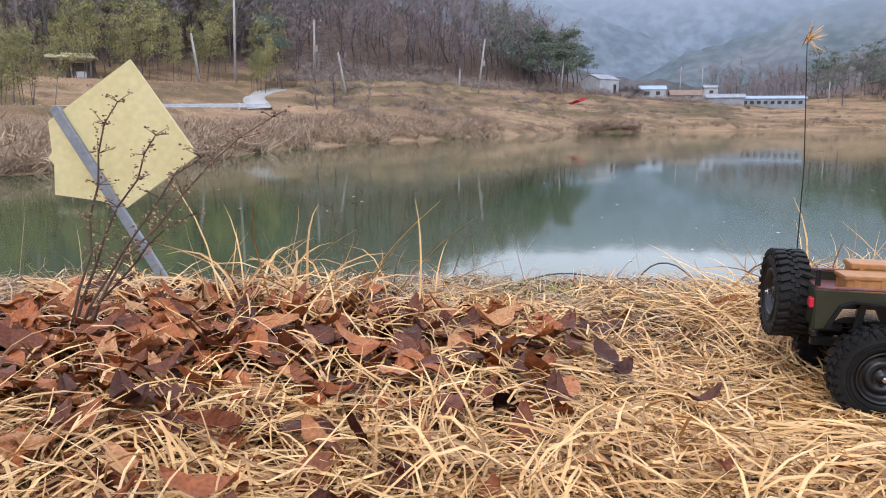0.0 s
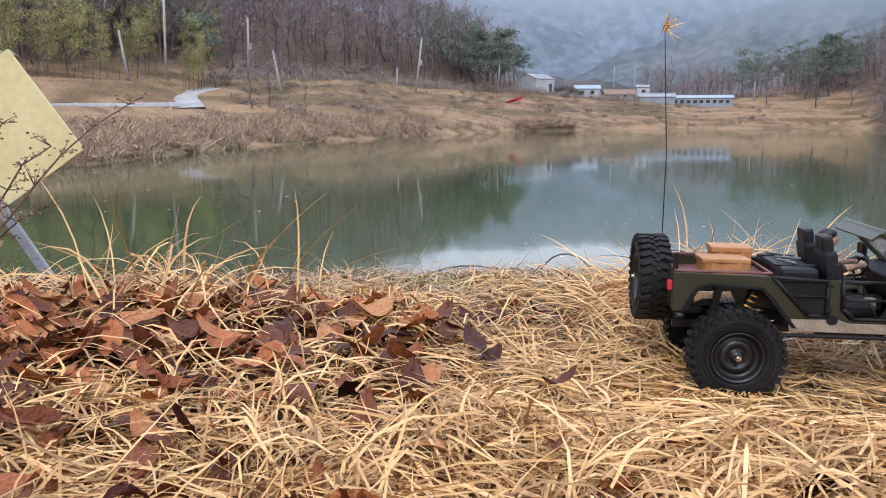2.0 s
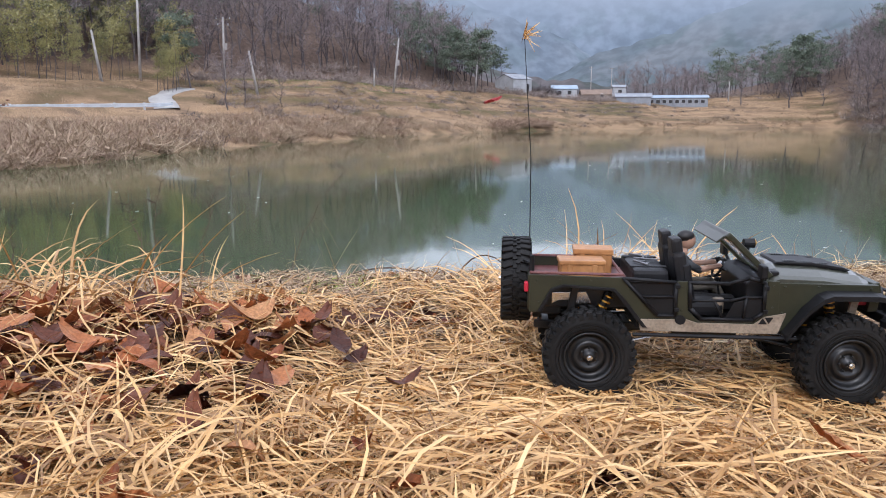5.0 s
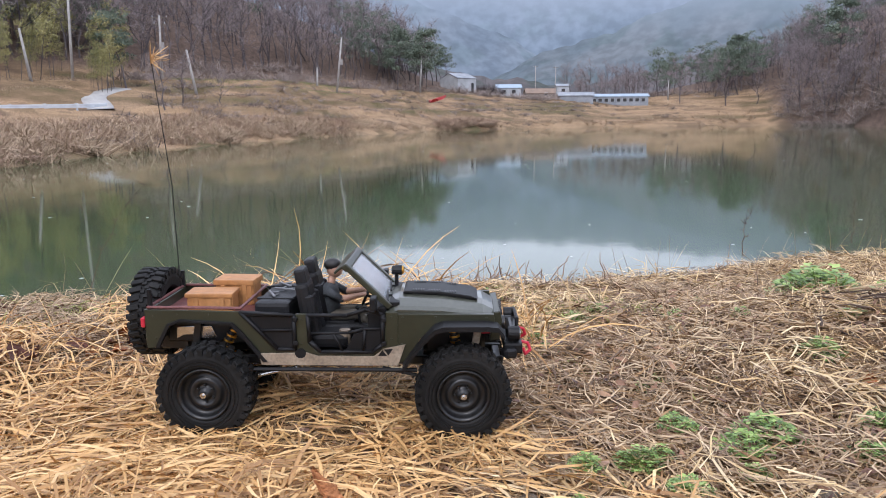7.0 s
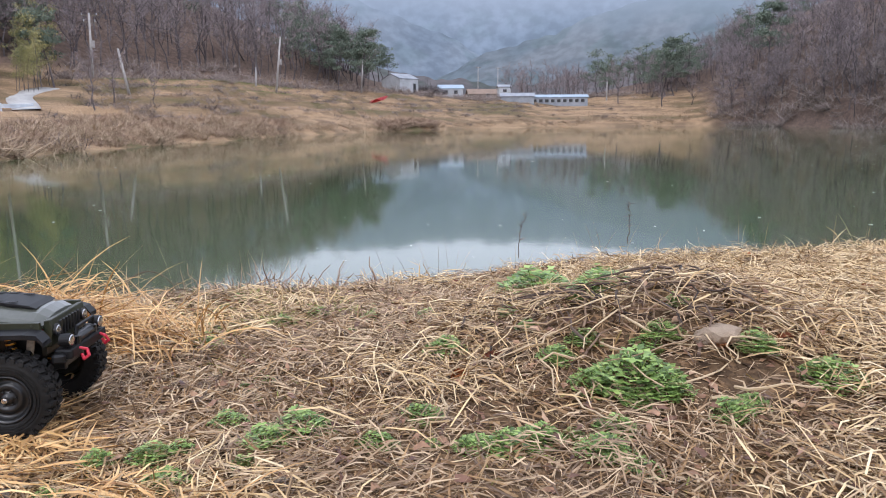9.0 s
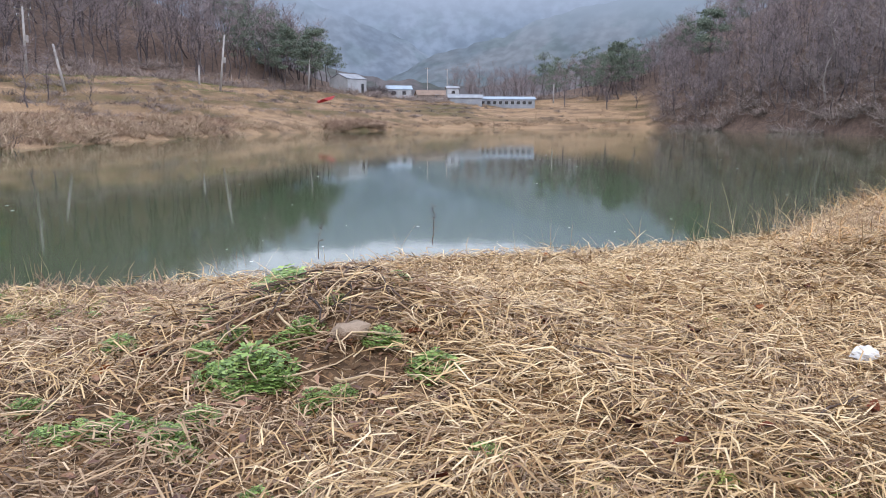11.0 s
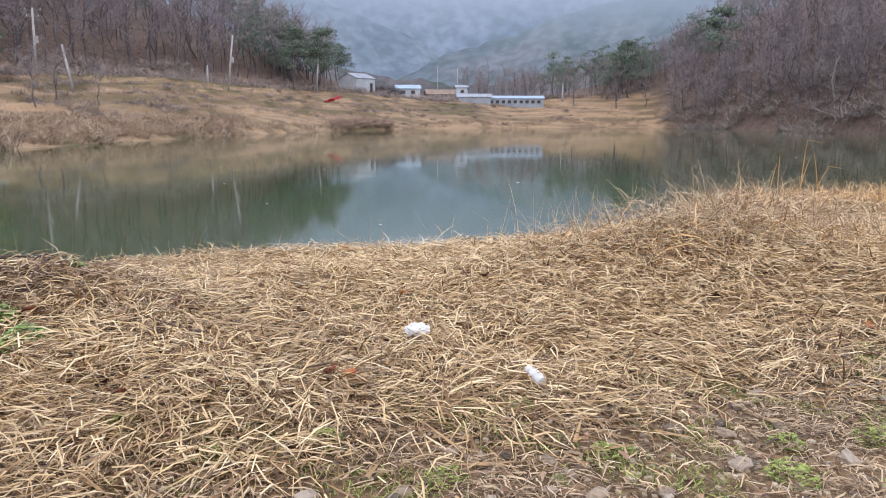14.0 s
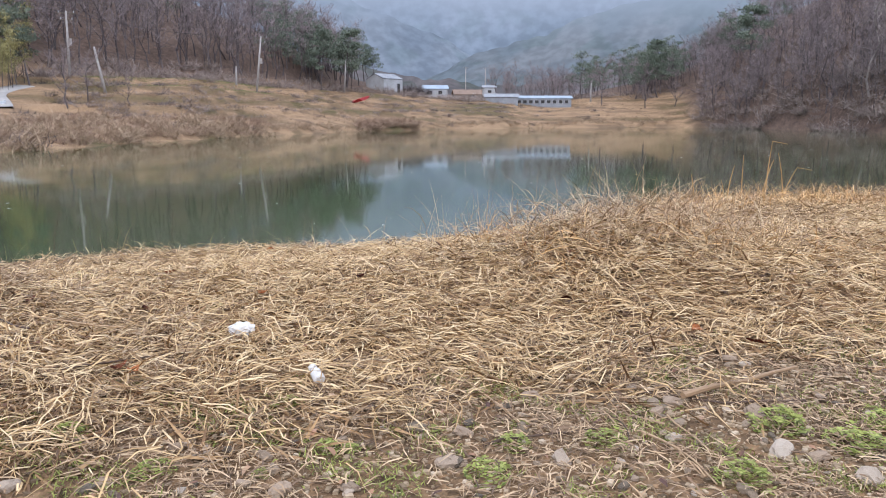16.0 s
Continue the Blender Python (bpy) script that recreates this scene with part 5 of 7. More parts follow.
# running gear
b = bmesh.new()
for s in (-1, 1):
    box(b, (-0.01, s * 0.035, 0.105), (0.56, 0.010, 0.014), 0.002)
for x in (-0.27, -0.13, 0.0, 0.13, 0.26):
    box(b, (x, 0, 0.105), (0.012, 0.07, 0.010), 0.001)
box(b, (0.0, 0, 0.096), (0.11, 0.064, 0.012), 0.003)
tpart("chassis_frame", b, rim_mat, truck)
for x in (-0.2025, 0.2025):
    b = bmesh.new()
    tube(b, (x, -0.086, TR), (x, 0.086, TR), 0.0085, sides=12)
    ball(b, (x, 0.018, TR), (0.020, 0.020, 0.019))
    axle = tpart("axle", b, rim_mat, truck, smooth_faces=True)
    b = bmesh.new()
    tube(b, (x * 0.93, 0.018, TR + 0.004), (x * 0.22, 0.0, 0.095), 0.0042)
    tpart("drive_shaft", b, steel_mat, truck, "bare steel drive shaft")
    for s in (-1, 1):
        b = bmesh.new()
        tube(b, (x * 0.97, s * 0.062, TR), (x * 0.35, s * 0.045, 0.094), 0.003)
        tpart("link_arm", b, steel_mat if x < 0 else rim_mat, truck)
        b = bmesh.new()
        x0, x1 = x - 0.010, x * 0.93 if x > 0 else x + 0.035
        tube(b, (x0 + 0.004, s * 0.066, TR + 0.006), (x1, s * 0.060, 0.168), 0.0035)
        tube(b, (x1 * 0.75 + x0 * 0.25, s * 0.0615, 0.145), (x1, s * 0.060, 0.176), 0.0062, sides=10)
        shock = tpart("shock_absorber", b, plastic_mat, truck)
        b = bmesh.new()
        p0, p1 = Vector((x0 + 0.006, s * 0.0652, TR + 0.018)), Vector((x1, s * 0.060, 0.166))
        for k in range(9):
            c = p0.lerp(p1, k / 8)
            t = bmesh.new()
            spun(t, [(0.0052, -0.0016), (0.0086, -0.0016), (0.0086, 0.0016), (0.0052, 0.0016), (0.0052, -0.0016)], 12)
            bmesh.ops.transform(t, matrix=Matrix.Translation(c) @ (p1 - p0).to_track_quat('Y', 'Z').to_matrix().to_4x4(), verts=t.verts)
            absorb(b, t)
        tpart("spring", b, gold_mat, shock, "gold coil spring")
        b = bmesh.new()
        box(b, (x + 0.024 * (1 if x > 0 else -1), s * 0.064, 0.165), (0.012, 0.006, 0.062), 0.001, Matrix.Rotation(0.15, 4, 'Y'))
        tpart("shock_tower", b, beige_mat if x > 0 else rim_mat, truck)
b = bmesh.new()
box(b, (0.238, -0.030, 0.172), (0.024, 0.060, 0.024), 0.003)
tpart("motor_cover", b, red_mat, truck, "red anodised motor cover")
b = bmesh.new()
box(b, (0.19, 0.0, 0.150), (0.10, 0.09, 0.06), 0.006)
pipe(b, [(0.13, -0.05, 0.165), (0.17, -0.058, 0.176), (0.22, -0.055, 0.168)], 0.0022)
tpart("motor_bay", b, rim_mat, truck)
b = bmesh.new()
pipe(b, [(0.12, -0.052, 0.158), (0.16, -0.062, 0.170), (0.23, -0.06, 0.180)], 0.0018)
tpart("wire", b, red_mat, truck, "thin red wire")
b = bmesh.new()
box(b, (-0.205, 0, 0.163), (0.15, 0.112, 0.044), 0.004)
box(b, (-0.27, 0, 0.14), (0.05, 0.10, 0.03), 0.004)
tpart("wheel_well", b, rim_mat, truck)
b = bmesh.new()
slab(b, [(-0.262, 0.150), (-0.262, 0.172), (-0.205, 0.174), (-0.196, 0.152), (-0.22, 0.150), (-0.23, 0.158), (-0.25, 0.157)], -0.062, -0.058, 0.0006)
tpart("bracket", b, steel_mat, truck, "bare metal bracket over the axle")

# whip aerial with a tuft of straw tied to it
b = bmesh.new()
top = Vector((-0.316, 0.04, 0.66))
tube(b, (-0.297, 0.06, 0.21), (-0.299, 0.055, 0.42), 0.0011, 0.0009, 6)
tube(b, (-0.299, 0.055, 0.42), top, 0.0009, 0.0006, 6)
aerial = tpart("aerial", b, plastic_mat, truck, "thin black whip aerial")
b = bmesh.new()
g = random.Random(3)
for k in range(26):
    tip = top + Vector((g.uniform(-0.006, 0.032), g.uniform(-0.014, 0.014), g.uniform(-0.035, 0.03)))
    tube(b, top + Vector((0, 0, g.uniform(-0.01, 0.006))), tip, 0.0013, 0.0004, 3)
tpart("straw_tuft", b, straw_mat, aerial, "tuft of pale dry straw tied at the tip")

# two toy crates stand in the bed
truck_pose = truck.matrix_basis.copy()


def crate(at, size, turn, label):
    c = thing("wooden_crate", truck_pose @ pose(*(a * TS for a in at), 0, 0, turn), label, "crate", "toy crates")
    sx, sy, sz = size
    for nm, p, q in (("bottom", (0, 0, 0.004), (sx * 0.96, sy * 0.96, 0.006)), ("side", (0, -sy / 2, sz * 0.4), (sx, 0.004, sz * 0.8)), ("side", (0, sy / 2, sz * 0.4), (sx, 0.004, sz * 0.8)),
                     ("end", (-sx / 2, 0, sz * 0.4), (0.004, sy - 0.004, sz * 0.8)), ("end", (sx / 2, 0, sz * 0.4), (0.004, sy - 0.004, sz * 0.8))):
        b = bmesh.new()
        box(b, p, q, 0.0008)
        tpart(nm, b, crate_mat, c)
    b = bmesh.new()
    box(b, (0, 0, sz * 0.88), (sx + 0.008, sy + 0.008, sz * 0.22), 0.002, segments=2)
    tpart("lid", b, crate_mat, c)
    for s in (-1, 1):
        b = bmesh.new()
        box(b, (s * sx * 0.3, -sy / 2 - 0.003, sz * 0.4), (0.008, 0.003, sz * 0.76), 0.0006)
        tpart("batten", b, crate_mat, c)


crate((-0.212, -0.024, 0.1854), (0.070, 0.044, 0.034), 2, "orange-brown varnished toy wooden crate in the truck bed")
crate((-0.186, 0.036, 0.1854), (0.062, 0.046, 0.044), -3, "taller varnished toy wooden crate in the truck bed")

# the doll at the wheel: one plain mesh
b = bmesh.new()


def limb(p, q, r0, r1, mat_i):
    n0 = len(b.faces)
    tube(b, p, q, r0, r1, 9)
    ball(b, q, (r1, r1, r1), 8, 6)
    b.faces.ensure_lookup_table()
    for f in b.faces[n0:]:
        f.material_index = mat_i


def lump(at, size, mat_i):
    n0 = len(b.faces)
    ball(b, at, size, 12, 9)
    b.faces.ensure_lookup_table()
    for f in b.faces[n0:]:
        f.material_index = mat_i


lump((-0.026, 0.042, 0.195), (0.016, 0.026, 0.036), 0)
lump((-0.028, 0.042, 0.216), (0.015, 0.030, 0.016), 0)
limb((-0.026, 0.042, 0.225), (-0.024, 0.042, 0.240), 0.007, 0.007, 1)
lump((-0.019, 0.042, 0.258), (0.0145, 0.0118, 0.0175), 1)
lump((-0.0225, 0.042, 0.2665), (0.0155, 0.0132, 0.0130), 2)
for s in (-1, 1):
    limb((-0.028, 0.042 + s * 0.028, 0.220), (-0.004, 0.042 + s * 0.030, 0.205), 0.0085, 0.007, 0)
    limb((-0.004, 0.042 + s * 0.030, 0.205), (0.034, 0.042 + s * 0.018, 0.212), 0.0065, 0.005, 1)
    limb((-0.022, 0.042 + s * 0.013, 0.168), (0.028, 0.042 + s * 0.017, 0.172), 0.0115, 0.009, 3)
    limb((0.028, 0.042 + s * 0.017, 0.172), (0.046, 0.042 + s * 0.015, 0.140), 0.009, 0.007, 3)
doll = tpart("doll", b, cloth_mat, None, smooth_faces=True)
doll.matrix_basis = truck_pose
for mt in (skin_mat, hair_mat, trouser_mat):
    doll.data.materials.append(mt)
tagged(doll, "plastic doll in dark clothes sitting at the toy steering wheel", "doll")

# ---- across the pond: road, rail, poles, farm buildings, single trees ----
concrete_mat = material("pale_concrete", [(0.3, (0.33, 0.32, 0.305)), (0.7, (0.46, 0.445, 0.425))], scale=0.6, rough=0.85, fine=0.2)
pole_mat = material("pole_concrete", [(0.3, (0.30, 0.28, 0.27)), (0.7, (0.42, 0.40, 0.38))], scale=2, rough=0.85, fine=0.15)
rail_mat = material("galvanised_rail", [(0.3, (0.52, 0.56, 0.61)), (0.7, (0.68, 0.72, 0.76))], scale=1.5, rough=0.5, metallic=0.1, fine=0.1)
white_mat = material("white_wall", [(0.3, (0.36, 0.38, 0.40)), (0.7, (0.48, 0.50, 0.53))], scale=0.8, rough=0.7, fine=0.15)
blue_mat = material("blue_roof", [(0.3, (0.25, 0.33, 0.42)), (0.7, (0.35, 0.43, 0.52))], scale=0.8, rough=0.5, fine=0.15)
orange_mat = material("orange_roof", [(0.3, (0.20, 0.145, 0.11)), (0.7, (0.28, 0.20, 0.15))], scale=0.8, rough=0.8, fine=0.2)
grey_roof_mat = material("grey_roof", [(0.3, (0.22, 0.24, 0.27)), (0.7, (0.34, 0.36, 0.39))], scale=0.8, rough=0.7, fine=0.2)
thatch_mat = material("pale_thatch", [(0.3, (0.46, 0.42, 0.27)), (0.7, (0.62, 0.57, 0.40))], scale=2, rough=0.9, fine=0.25)
dark_mat = material("dark_opening", [(0.3, (0.02, 0.02, 0.022)), (0.7, (0.045, 0.045, 0.05))], scale=2, rough=0.6)
timber_mat = material("grey_timber", [(0.3, (0.14, 0.12, 0.10)), (0.7, (0.26, 0.22, 0.18))], scale=3, rough=0.85, fine=0.2)
tarp_mat = material("red_tarp", [(0.3, (0.50, 0.05, 0.06)), (0.7, (0.62, 0.10, 0.11))], scale=2, rough=0.5, fine=0.15)

# the lane climbs in an S from the end of the rail
lane = [(-16.9, 74.2), (-17.3, 75.6), (-18.0, 77.6), (-18.9, 80.0), (-19.4, 82.5), (-19.0, 85.5), (-17.9, 88.0)]
lv, lf = [], []
fine_lane = []
ctl = [np.array(c) for c in [lane[0]] + lane + [lane[-1]]]
for c0, c1, c2, c3 in zip(ctl, ctl[1:], ctl[2:], ctl[3:]):
    for k in range(8):
        u = k / 8
        fine_lane.append(0.5 * (2 * c1 + (c2 - c0) * u + (2 * c0 - 5 * c1 + 4 * c2 - c3) * u * u + (3 * c1 - c0 - 3 * c2 + c3) * u ** 3))
fine_lane = np.array(fine_lane)
tang = np.gradient(fine_lane, axis=0)
tang /= np.linalg.norm(tang, axis=1)[:, None]
for j, off in enumerate((-1.2, -1.12, 1.12, 1.2)):
    q = fine_lane + np.stack([-tang[:, 1], tang[:, 0]], -1) * off
    lv.append(np.column_stack([q, 1.33 + (q[:, 1] - 74.25) * 0.176 + 0.08 if j in (1, 2) else ground_z(q[:, 0], q[:, 1]) - 0.3]))
lv = np.concatenate(lv)
nl = len(fine_lane)
lf = [(j * nl + i, j * nl + i + 1, (j + 1) * nl + i + 1, (j + 1) * nl + i) for j in range(3) for i in range(nl - 1)]
tagged(mesh_object("road", lv, lf, concrete_mat, True), "pale concrete lane bending up the hillside", "road", kind="structure")

# crash barrier along the pond road
ra, rb = Vector((-36.0, 52.0, 0)), Vector((-16.9, 76.2, 0))
rail = thing("guard_rail", Matrix(), "galvanised steel guard rail along the pond road", "guard rail")
n_post = 11


def rail_at(u):
    p = ra.lerp(rb, u)
    return Vector((p.x, p.y, 1.0 + 0.0336 * (p.y - 76.2) + 0.05))


post_b = bmesh.new()
box(post_b, (0, 0, 0.0), (0.16, 0.14, 1.9), 0.01)
first = part("post", post_b, rail_mat, rail, m=Matrix.Translation(rail_at(0)))
for k in range(1, n_post):
    ob = new("post", first.data)
    ob.parent, ob.matrix_basis = rail, Matrix.Translation(rail_at(k / (n_post - 1)))
b = bmesh.new()
for k in range(n_post - 1):
    p, q = rail_at(k / (n_post - 1)), rail_at((k + 1) / (n_post - 1))
    d = (q - p)
    turn = d.to_track_quat('X', 'Z').to_matrix().to_4x4()
    for z, w in ((0.80, 0.05), (0.60, 0.05), (0.70, 0.02)):
        box(b, (p + q) / 2 + Vector((0.09, -0.07, z)), (d.length, w, 0.16), 0.015, turn)
part("rail_beam", b, rail_mat, rail)


def utility_pole(x, y, z, h, lean, arms):
    p = thing("utility_pole", pose(x, y, z - 0.4), "grey concrete utility pole" + (" with steel crossarms" if arms else " with no arms"), "utility pole", "utility poles")
    b = bmesh.new()
    tube(b, (0, 0, 0), (lean, 0, h + 0.4), 0.17, 0.11, 10)
    part("shaft", b, pole_mat, p, smooth_faces=True)
    for k in range(arms):
        u = 0.97 - 0.09 * k
        b = bmesh.new()
        box(b, (lean * u, 0, (h + 0.4) * u), (1.9 - 0.5 * k, 0.09, 0.10), 0.01)
        arm = part("crossarm", b, timber_mat, p)
        for s in (-0.8, 0, 0.8):
            b = bmesh.new()
            tube(b, (lean * u + s * (1 - 0.25 * k), 0, (h + 0.4) * u + 0.05), (lean * u + s * (1 - 0.25 * k), 0, (h + 0.4) * u + 0.28), 0.05, 0.035, 7)
            part("insulator", b, white_mat, arm)
    if arms == 2:
        b = bmesh.new()
        tube(b, (lean * 0.6 + 0.25, -0.1, h * 0.56), (lean * 0.6 + 0.25, -0.1, h * 0.66), 0.2, 0.2, 10)
        part("transformer", b, pole_mat, p, "small grey transformer drum")
    return Vector((x + lean, y, z + h))


POLES = (
    (-43.1, 80.9, 6.0, 12.0, -0.41, 1),
    (-25.2, 82.5, 4.1, 5.2, -0.71, 0),
    (-22.5, 86.4, 4.2, 10.9, 0.27, 0),
    (-15.4, 96.7, 4.7, 7.8, 0.15, 2),
    (-10.5, 89.6, 3.1, 4.9, -0.88, 0),
    (5.9, 114.7, 4.2, 7.9, 0.95, 2),
    (21.9, 139.1, 5.0, 5.9, 0.42, 0),
    (3.1, 114.6, 4.6, 3.2, 0.09, 0),
    (80.6, 159.1, 3.5, 4.9, 0.0, 0),
    (81.4, 262.0, 6.0, 12.5, 0.0, 1),
    (88.8, 262.0, 6.0, 12.3, 0.0, 1),
)
tops = [utility_pole(*r) for r in POLES]
for a, c in ((0, 2), (1, 2), (2, 3), (3, 5), (4, 7), (5, 6)):
    b = bmesh.new()
    pts = []
    for k in range(13):
        u = k / 12
        q = tops[a].lerp(tops[c], u)
        pts.append(q - Vector((0, 0, 0.15 + 1.5 * 4 * u * (1 - u) * 0.5)))
    stem(b, pts, 0.022, 0.022, 4)
    tagged(part("power_line", b, dark_mat), "thin dark overhead line between the poles", "cable", "overhead lines")


def gabled(name, m, w, d, h, roof_h, wall_m, roof_m, label, openings, eave=0.3):
    """A small building: walls, pitched roof, doors and windows let in."""
    t = thing(name, m, label, "building", "farm buildings")
    b = bmesh.new()
    slab(b, [(-w / 2, -1.0), (w / 2, -1.0), (w / 2, h), (-w / 2, h)], -d / 2, d / 2)
    gable = bmesh.new()
    slab(gable, [(-d / 2, h), (d / 2, h), (0, h + roof_h)], -w / 2, w / 2)
    bmesh.ops.rotate(gable, cent=(0, 0, 0), matrix=Matrix.Rotation(radians(90), 3, 'Z'), verts=gable.verts)
    absorb(b, gable)
    part("wall", b, wall_m, t)
    b = bmesh.new()
    box(b, (0, -d / 4 - 0.05, h + roof_h / 2), (w + 2 * eave, math.hypot(d / 2 + eave, roof_h), 0.14), 0.02, Matrix.Rotation(math.atan2(roof_h, d / 2), 4, 'X'))
    box(b, (0, d / 4 + 0.05, h + roof_h / 2), (w + 2 * eave, math.hypot(d / 2 + eave, roof_h), 0.14), 0.02, Matrix.Rotation(-math.atan2(roof_h, d / 2), 4, 'X'))
    part("roof", b, roof_m, t)
    for kind, x, z, ww, hh in openings:
        b = bmesh.new()
        box(b, (x, -d / 2 - 0.01, z), (ww, 0.08, hh), 0.01)
        o = part(kind, b, dark_mat, t, "dark " + kind)
        b = bmesh.new()
        for s in (-1, 1):
            box(b, (x + s * ww / 2, -d / 2 - 0.06, z), (0.07, 0.06, hh + 0.1))
        box(b, (x, -d / 2 - 0.06, z + hh / 2), (ww + 0.1, 0.06, 0.07))
        part("frame", b, white_mat, o)
    return t


gabled("barn", pose(32.9, 158.5, 5.6, 0, 0, 28), 5.0, 6, 2.9, 1.1, white_mat, grey_roof_mat, "white sheet-metal barn with a grey roof and dark doorway", [("door", 1.4, 1.0, 0.8, 2.0)], 0.12)
gabled("house", pose(45.8, 166, 5.0, 0, 0, -10), 5.2, 5, 1.9, 0.8, white_mat, blue_mat, "low white farmhouse with a pale blue roof", [("window", -1.2, 1.1, 0.9, 0.8), ("window", 1.0, 1.1, 0.9, 0.8)])
gabled("shed", pose(68.5, 158.5, 3.1, 0, 0, -18), 12.5, 5, 1.75, 0.55, grey_roof_mat, blue_mat, "long grey livestock shed with a pale blue roof", [("window", -5.2 + 1.3 * k, 1.0, 0.85, 0.7) for k in range(9)])
gabled("shed", pose(58.6, 157.5, 3.6, 0, 0, -18), 7.0, 5, 1.4, 0.7, grey_roof_mat, grey_roof_mat, "low dark grey sheet-metal shed", [])
gabled("house", pose(60.5, 172, 4.4, 0, 0, -12), 2.8, 3, 3.2, 0.5, white_mat, grey_roof_mat, "narrow white building with a flat grey roof", [("window", 0, 2.3, 0.9, 0.7)])
gabled("house", pose(62.0, 192, 5.0, 0, 0, -8), 9.0, 5, 1.6, 1.2, timber_mat, orange_mat, "old farmhouse with a rust-orange roof", [("door", 0.5, 0.9, 0.9, 1.7)])
gabled("house", pose(52.5, 196, 5.2, 0, 0, -20), 4.0, 4, 1.5, 1.0, white_mat, orange_mat, "small cottage with an orange-brown roof", [])

# brushwood heap beside the barn
heap = np.array([[39.5 + 1.7 * x, 161 + 0.6 * x, 5.4] for x in (-2.2, -1.4, -0.7, 0, 0.7, 1.4, 2.2)])
stuff("brush_heap", "dark brown heap of brushwood beside the barn", "brush heap",
      [scatter(bushes[k], heap, np.array([1.2, 1.6, 1.9, 2.1, 1.9, 1.6, 1.1]) * (0.8 + 0.08 * k), heap[:, 0] * (k + 1)) for k in range(5)], bark_mat)
b = bmesh.new()
t = bmesh.new()
grid = [[t.verts.new((x * 0.45 - 1.35, y * 0.5 - 1, 0.32 + 0.30 * math.sin(x * 1.1 + y) + 0.14 * x)) for y in range(5)] for x in range(7)]
for i in range(6):
    for j in range(4):
        t.faces.new((grid[i][j], grid[i + 1][j], grid[i + 1][j + 1], grid[i][j + 1]))
bmesh.ops.solidify(t, geom=t.faces[:], thickness=0.25)
absorb(b, t)
tagged(part("tarpaulin", b, tarp_mat, m=pose(23.0, 126.5, float(ground_z(23.0, 126.5)) - 0.1)), "crumpled red tarpaulin lying on the bank", "tarpaulin")

# open shelter behind the bamboo road
sh = thing("shelter", pose(-36.3, 77.6, 4.0, 0, 0, 18), "open timber shelter with a pale straw roof", "shelter")
for x in (-1.8, 0, 1.8):
    for y in (-1.2, 1.2):
        b = bmesh.new()
        box(b, (x, y, 0.9), (0.14, 0.14, 2.6), 0.01)
        part("post", b, timber_mat, sh)
b = bmesh.new()
box(b, (0, 0, 2.35), (4.5, 3.4, 0.30), 0.08)
box(b, (0.5, 0, 2.62), (2.8, 2.2, 0.28), 0.10)
part("roof", b, thatch_mat, sh, "pale straw roof")
b = bmesh.new()
box(b, (0.9, -1.2, 0.5), (0.9, 0.08, 0.9), 0.01)
part("panel", b, white_mat, sh, "white panel")
b = bmesh.new()
box(b, (0, 1.3, 1.0), (3.8, 0.08, 1.9), 0.01)
part("back_wall", b, timber_mat, sh)


def single_tree(name, m, shape, scale, wood_mat, crown_mat, label, group=""):
    t = thing(name, m @ Matrix.Translation((0, 0, -0.2)), label, "tree", group)
    for nm, (v, f), mt in (("trunk", shape[0], wood_mat), ("crown", shape[1], crown_mat)):
        o = mesh_object(nm, v * scale, f, mt)
        tagged(o, kind="stuff" if nm == "crown" or "bamboo" in name else "")
        o.parent = t
    return t


def on_land(x, y, turn=0):
    return pose(x, y, float(ground_z(x, y)), 0, 0, turn)


for k, (x, y, h) in enumerate(((-11.5, 75.2, 6.4), (-10.3, 77.7, 5.4), (-6.8, 80.0, 4.4), (81.4, 155.0, 11.5), (90.5, 152.0, 10.0), (95.9, 148.9, 8.5), (74, 165, 8.0))):
    single_tree("bare_tree", on_land(x, y, 40 * k), bare_tree(100 + k, 11, 13, 190, 0.42, 0.15), h / 11, bark_mat, twig_far_mat, "leafless grey-brown tree standing by the bank", "bare trees")
for k, (x, y, h) in enumerate(((86.8, 85.8, 13.5), (82.0, 69.8, 13.0), (89.8, 82.1, 11.5))):
    single_tree("pale_tree", on_land(x, y, 70 * k), bare_tree(120 + k, 11, 12, 60, 0.45, 0.14), h / 11, pale_bark_mat, pale_bark_mat, "leafless tree with pale silvery branches", "pale trees")
for k, (x, y, h) in enumerate(((-17.6, 88.1, 8.6), (97.5, 158.9, 13.5), (100.1, 130.6, 15.0), (22.3, 142.9, 11.8), (17.5, 136.0, 10.5))):
    single_tree("pine_tree", on_land(x, y, 55 * k), pine_tree(140 + k, 12, 26, 110), h / 12, bark_mat, pine_mat, "dark green pine with a ragged layered crown", "pines")
for k, (x, y, h) in enumerate(((-19.9, 85.7, 5.6), (-28.5, 55.2, 6.2), (-31.0, 54.4, 6.0), (-33.2, 58.0, 6.6))):
    parts = [bamboo(170 + 9 * k + j, 9.0) for j in range(7)]
    off = [np.array([*np.random.default_rng(k * 7 + j).normal(0, 1.0, 2), 0]) for j in range(7)]
    shape = (gather([(p[0][0] + o, p[0][1]) for p, o in zip(parts, off)]), gather([(p[1][0] + o, p[1][1]) for p, o in zip(parts, off)]))
    single_tree("bamboo_clump", on_land(x, y, 30 * k), shape, h / 9, bark_mat, bamboo_mat, "yellow-green feathery bamboo clump beside the road", "bamboo clumps")

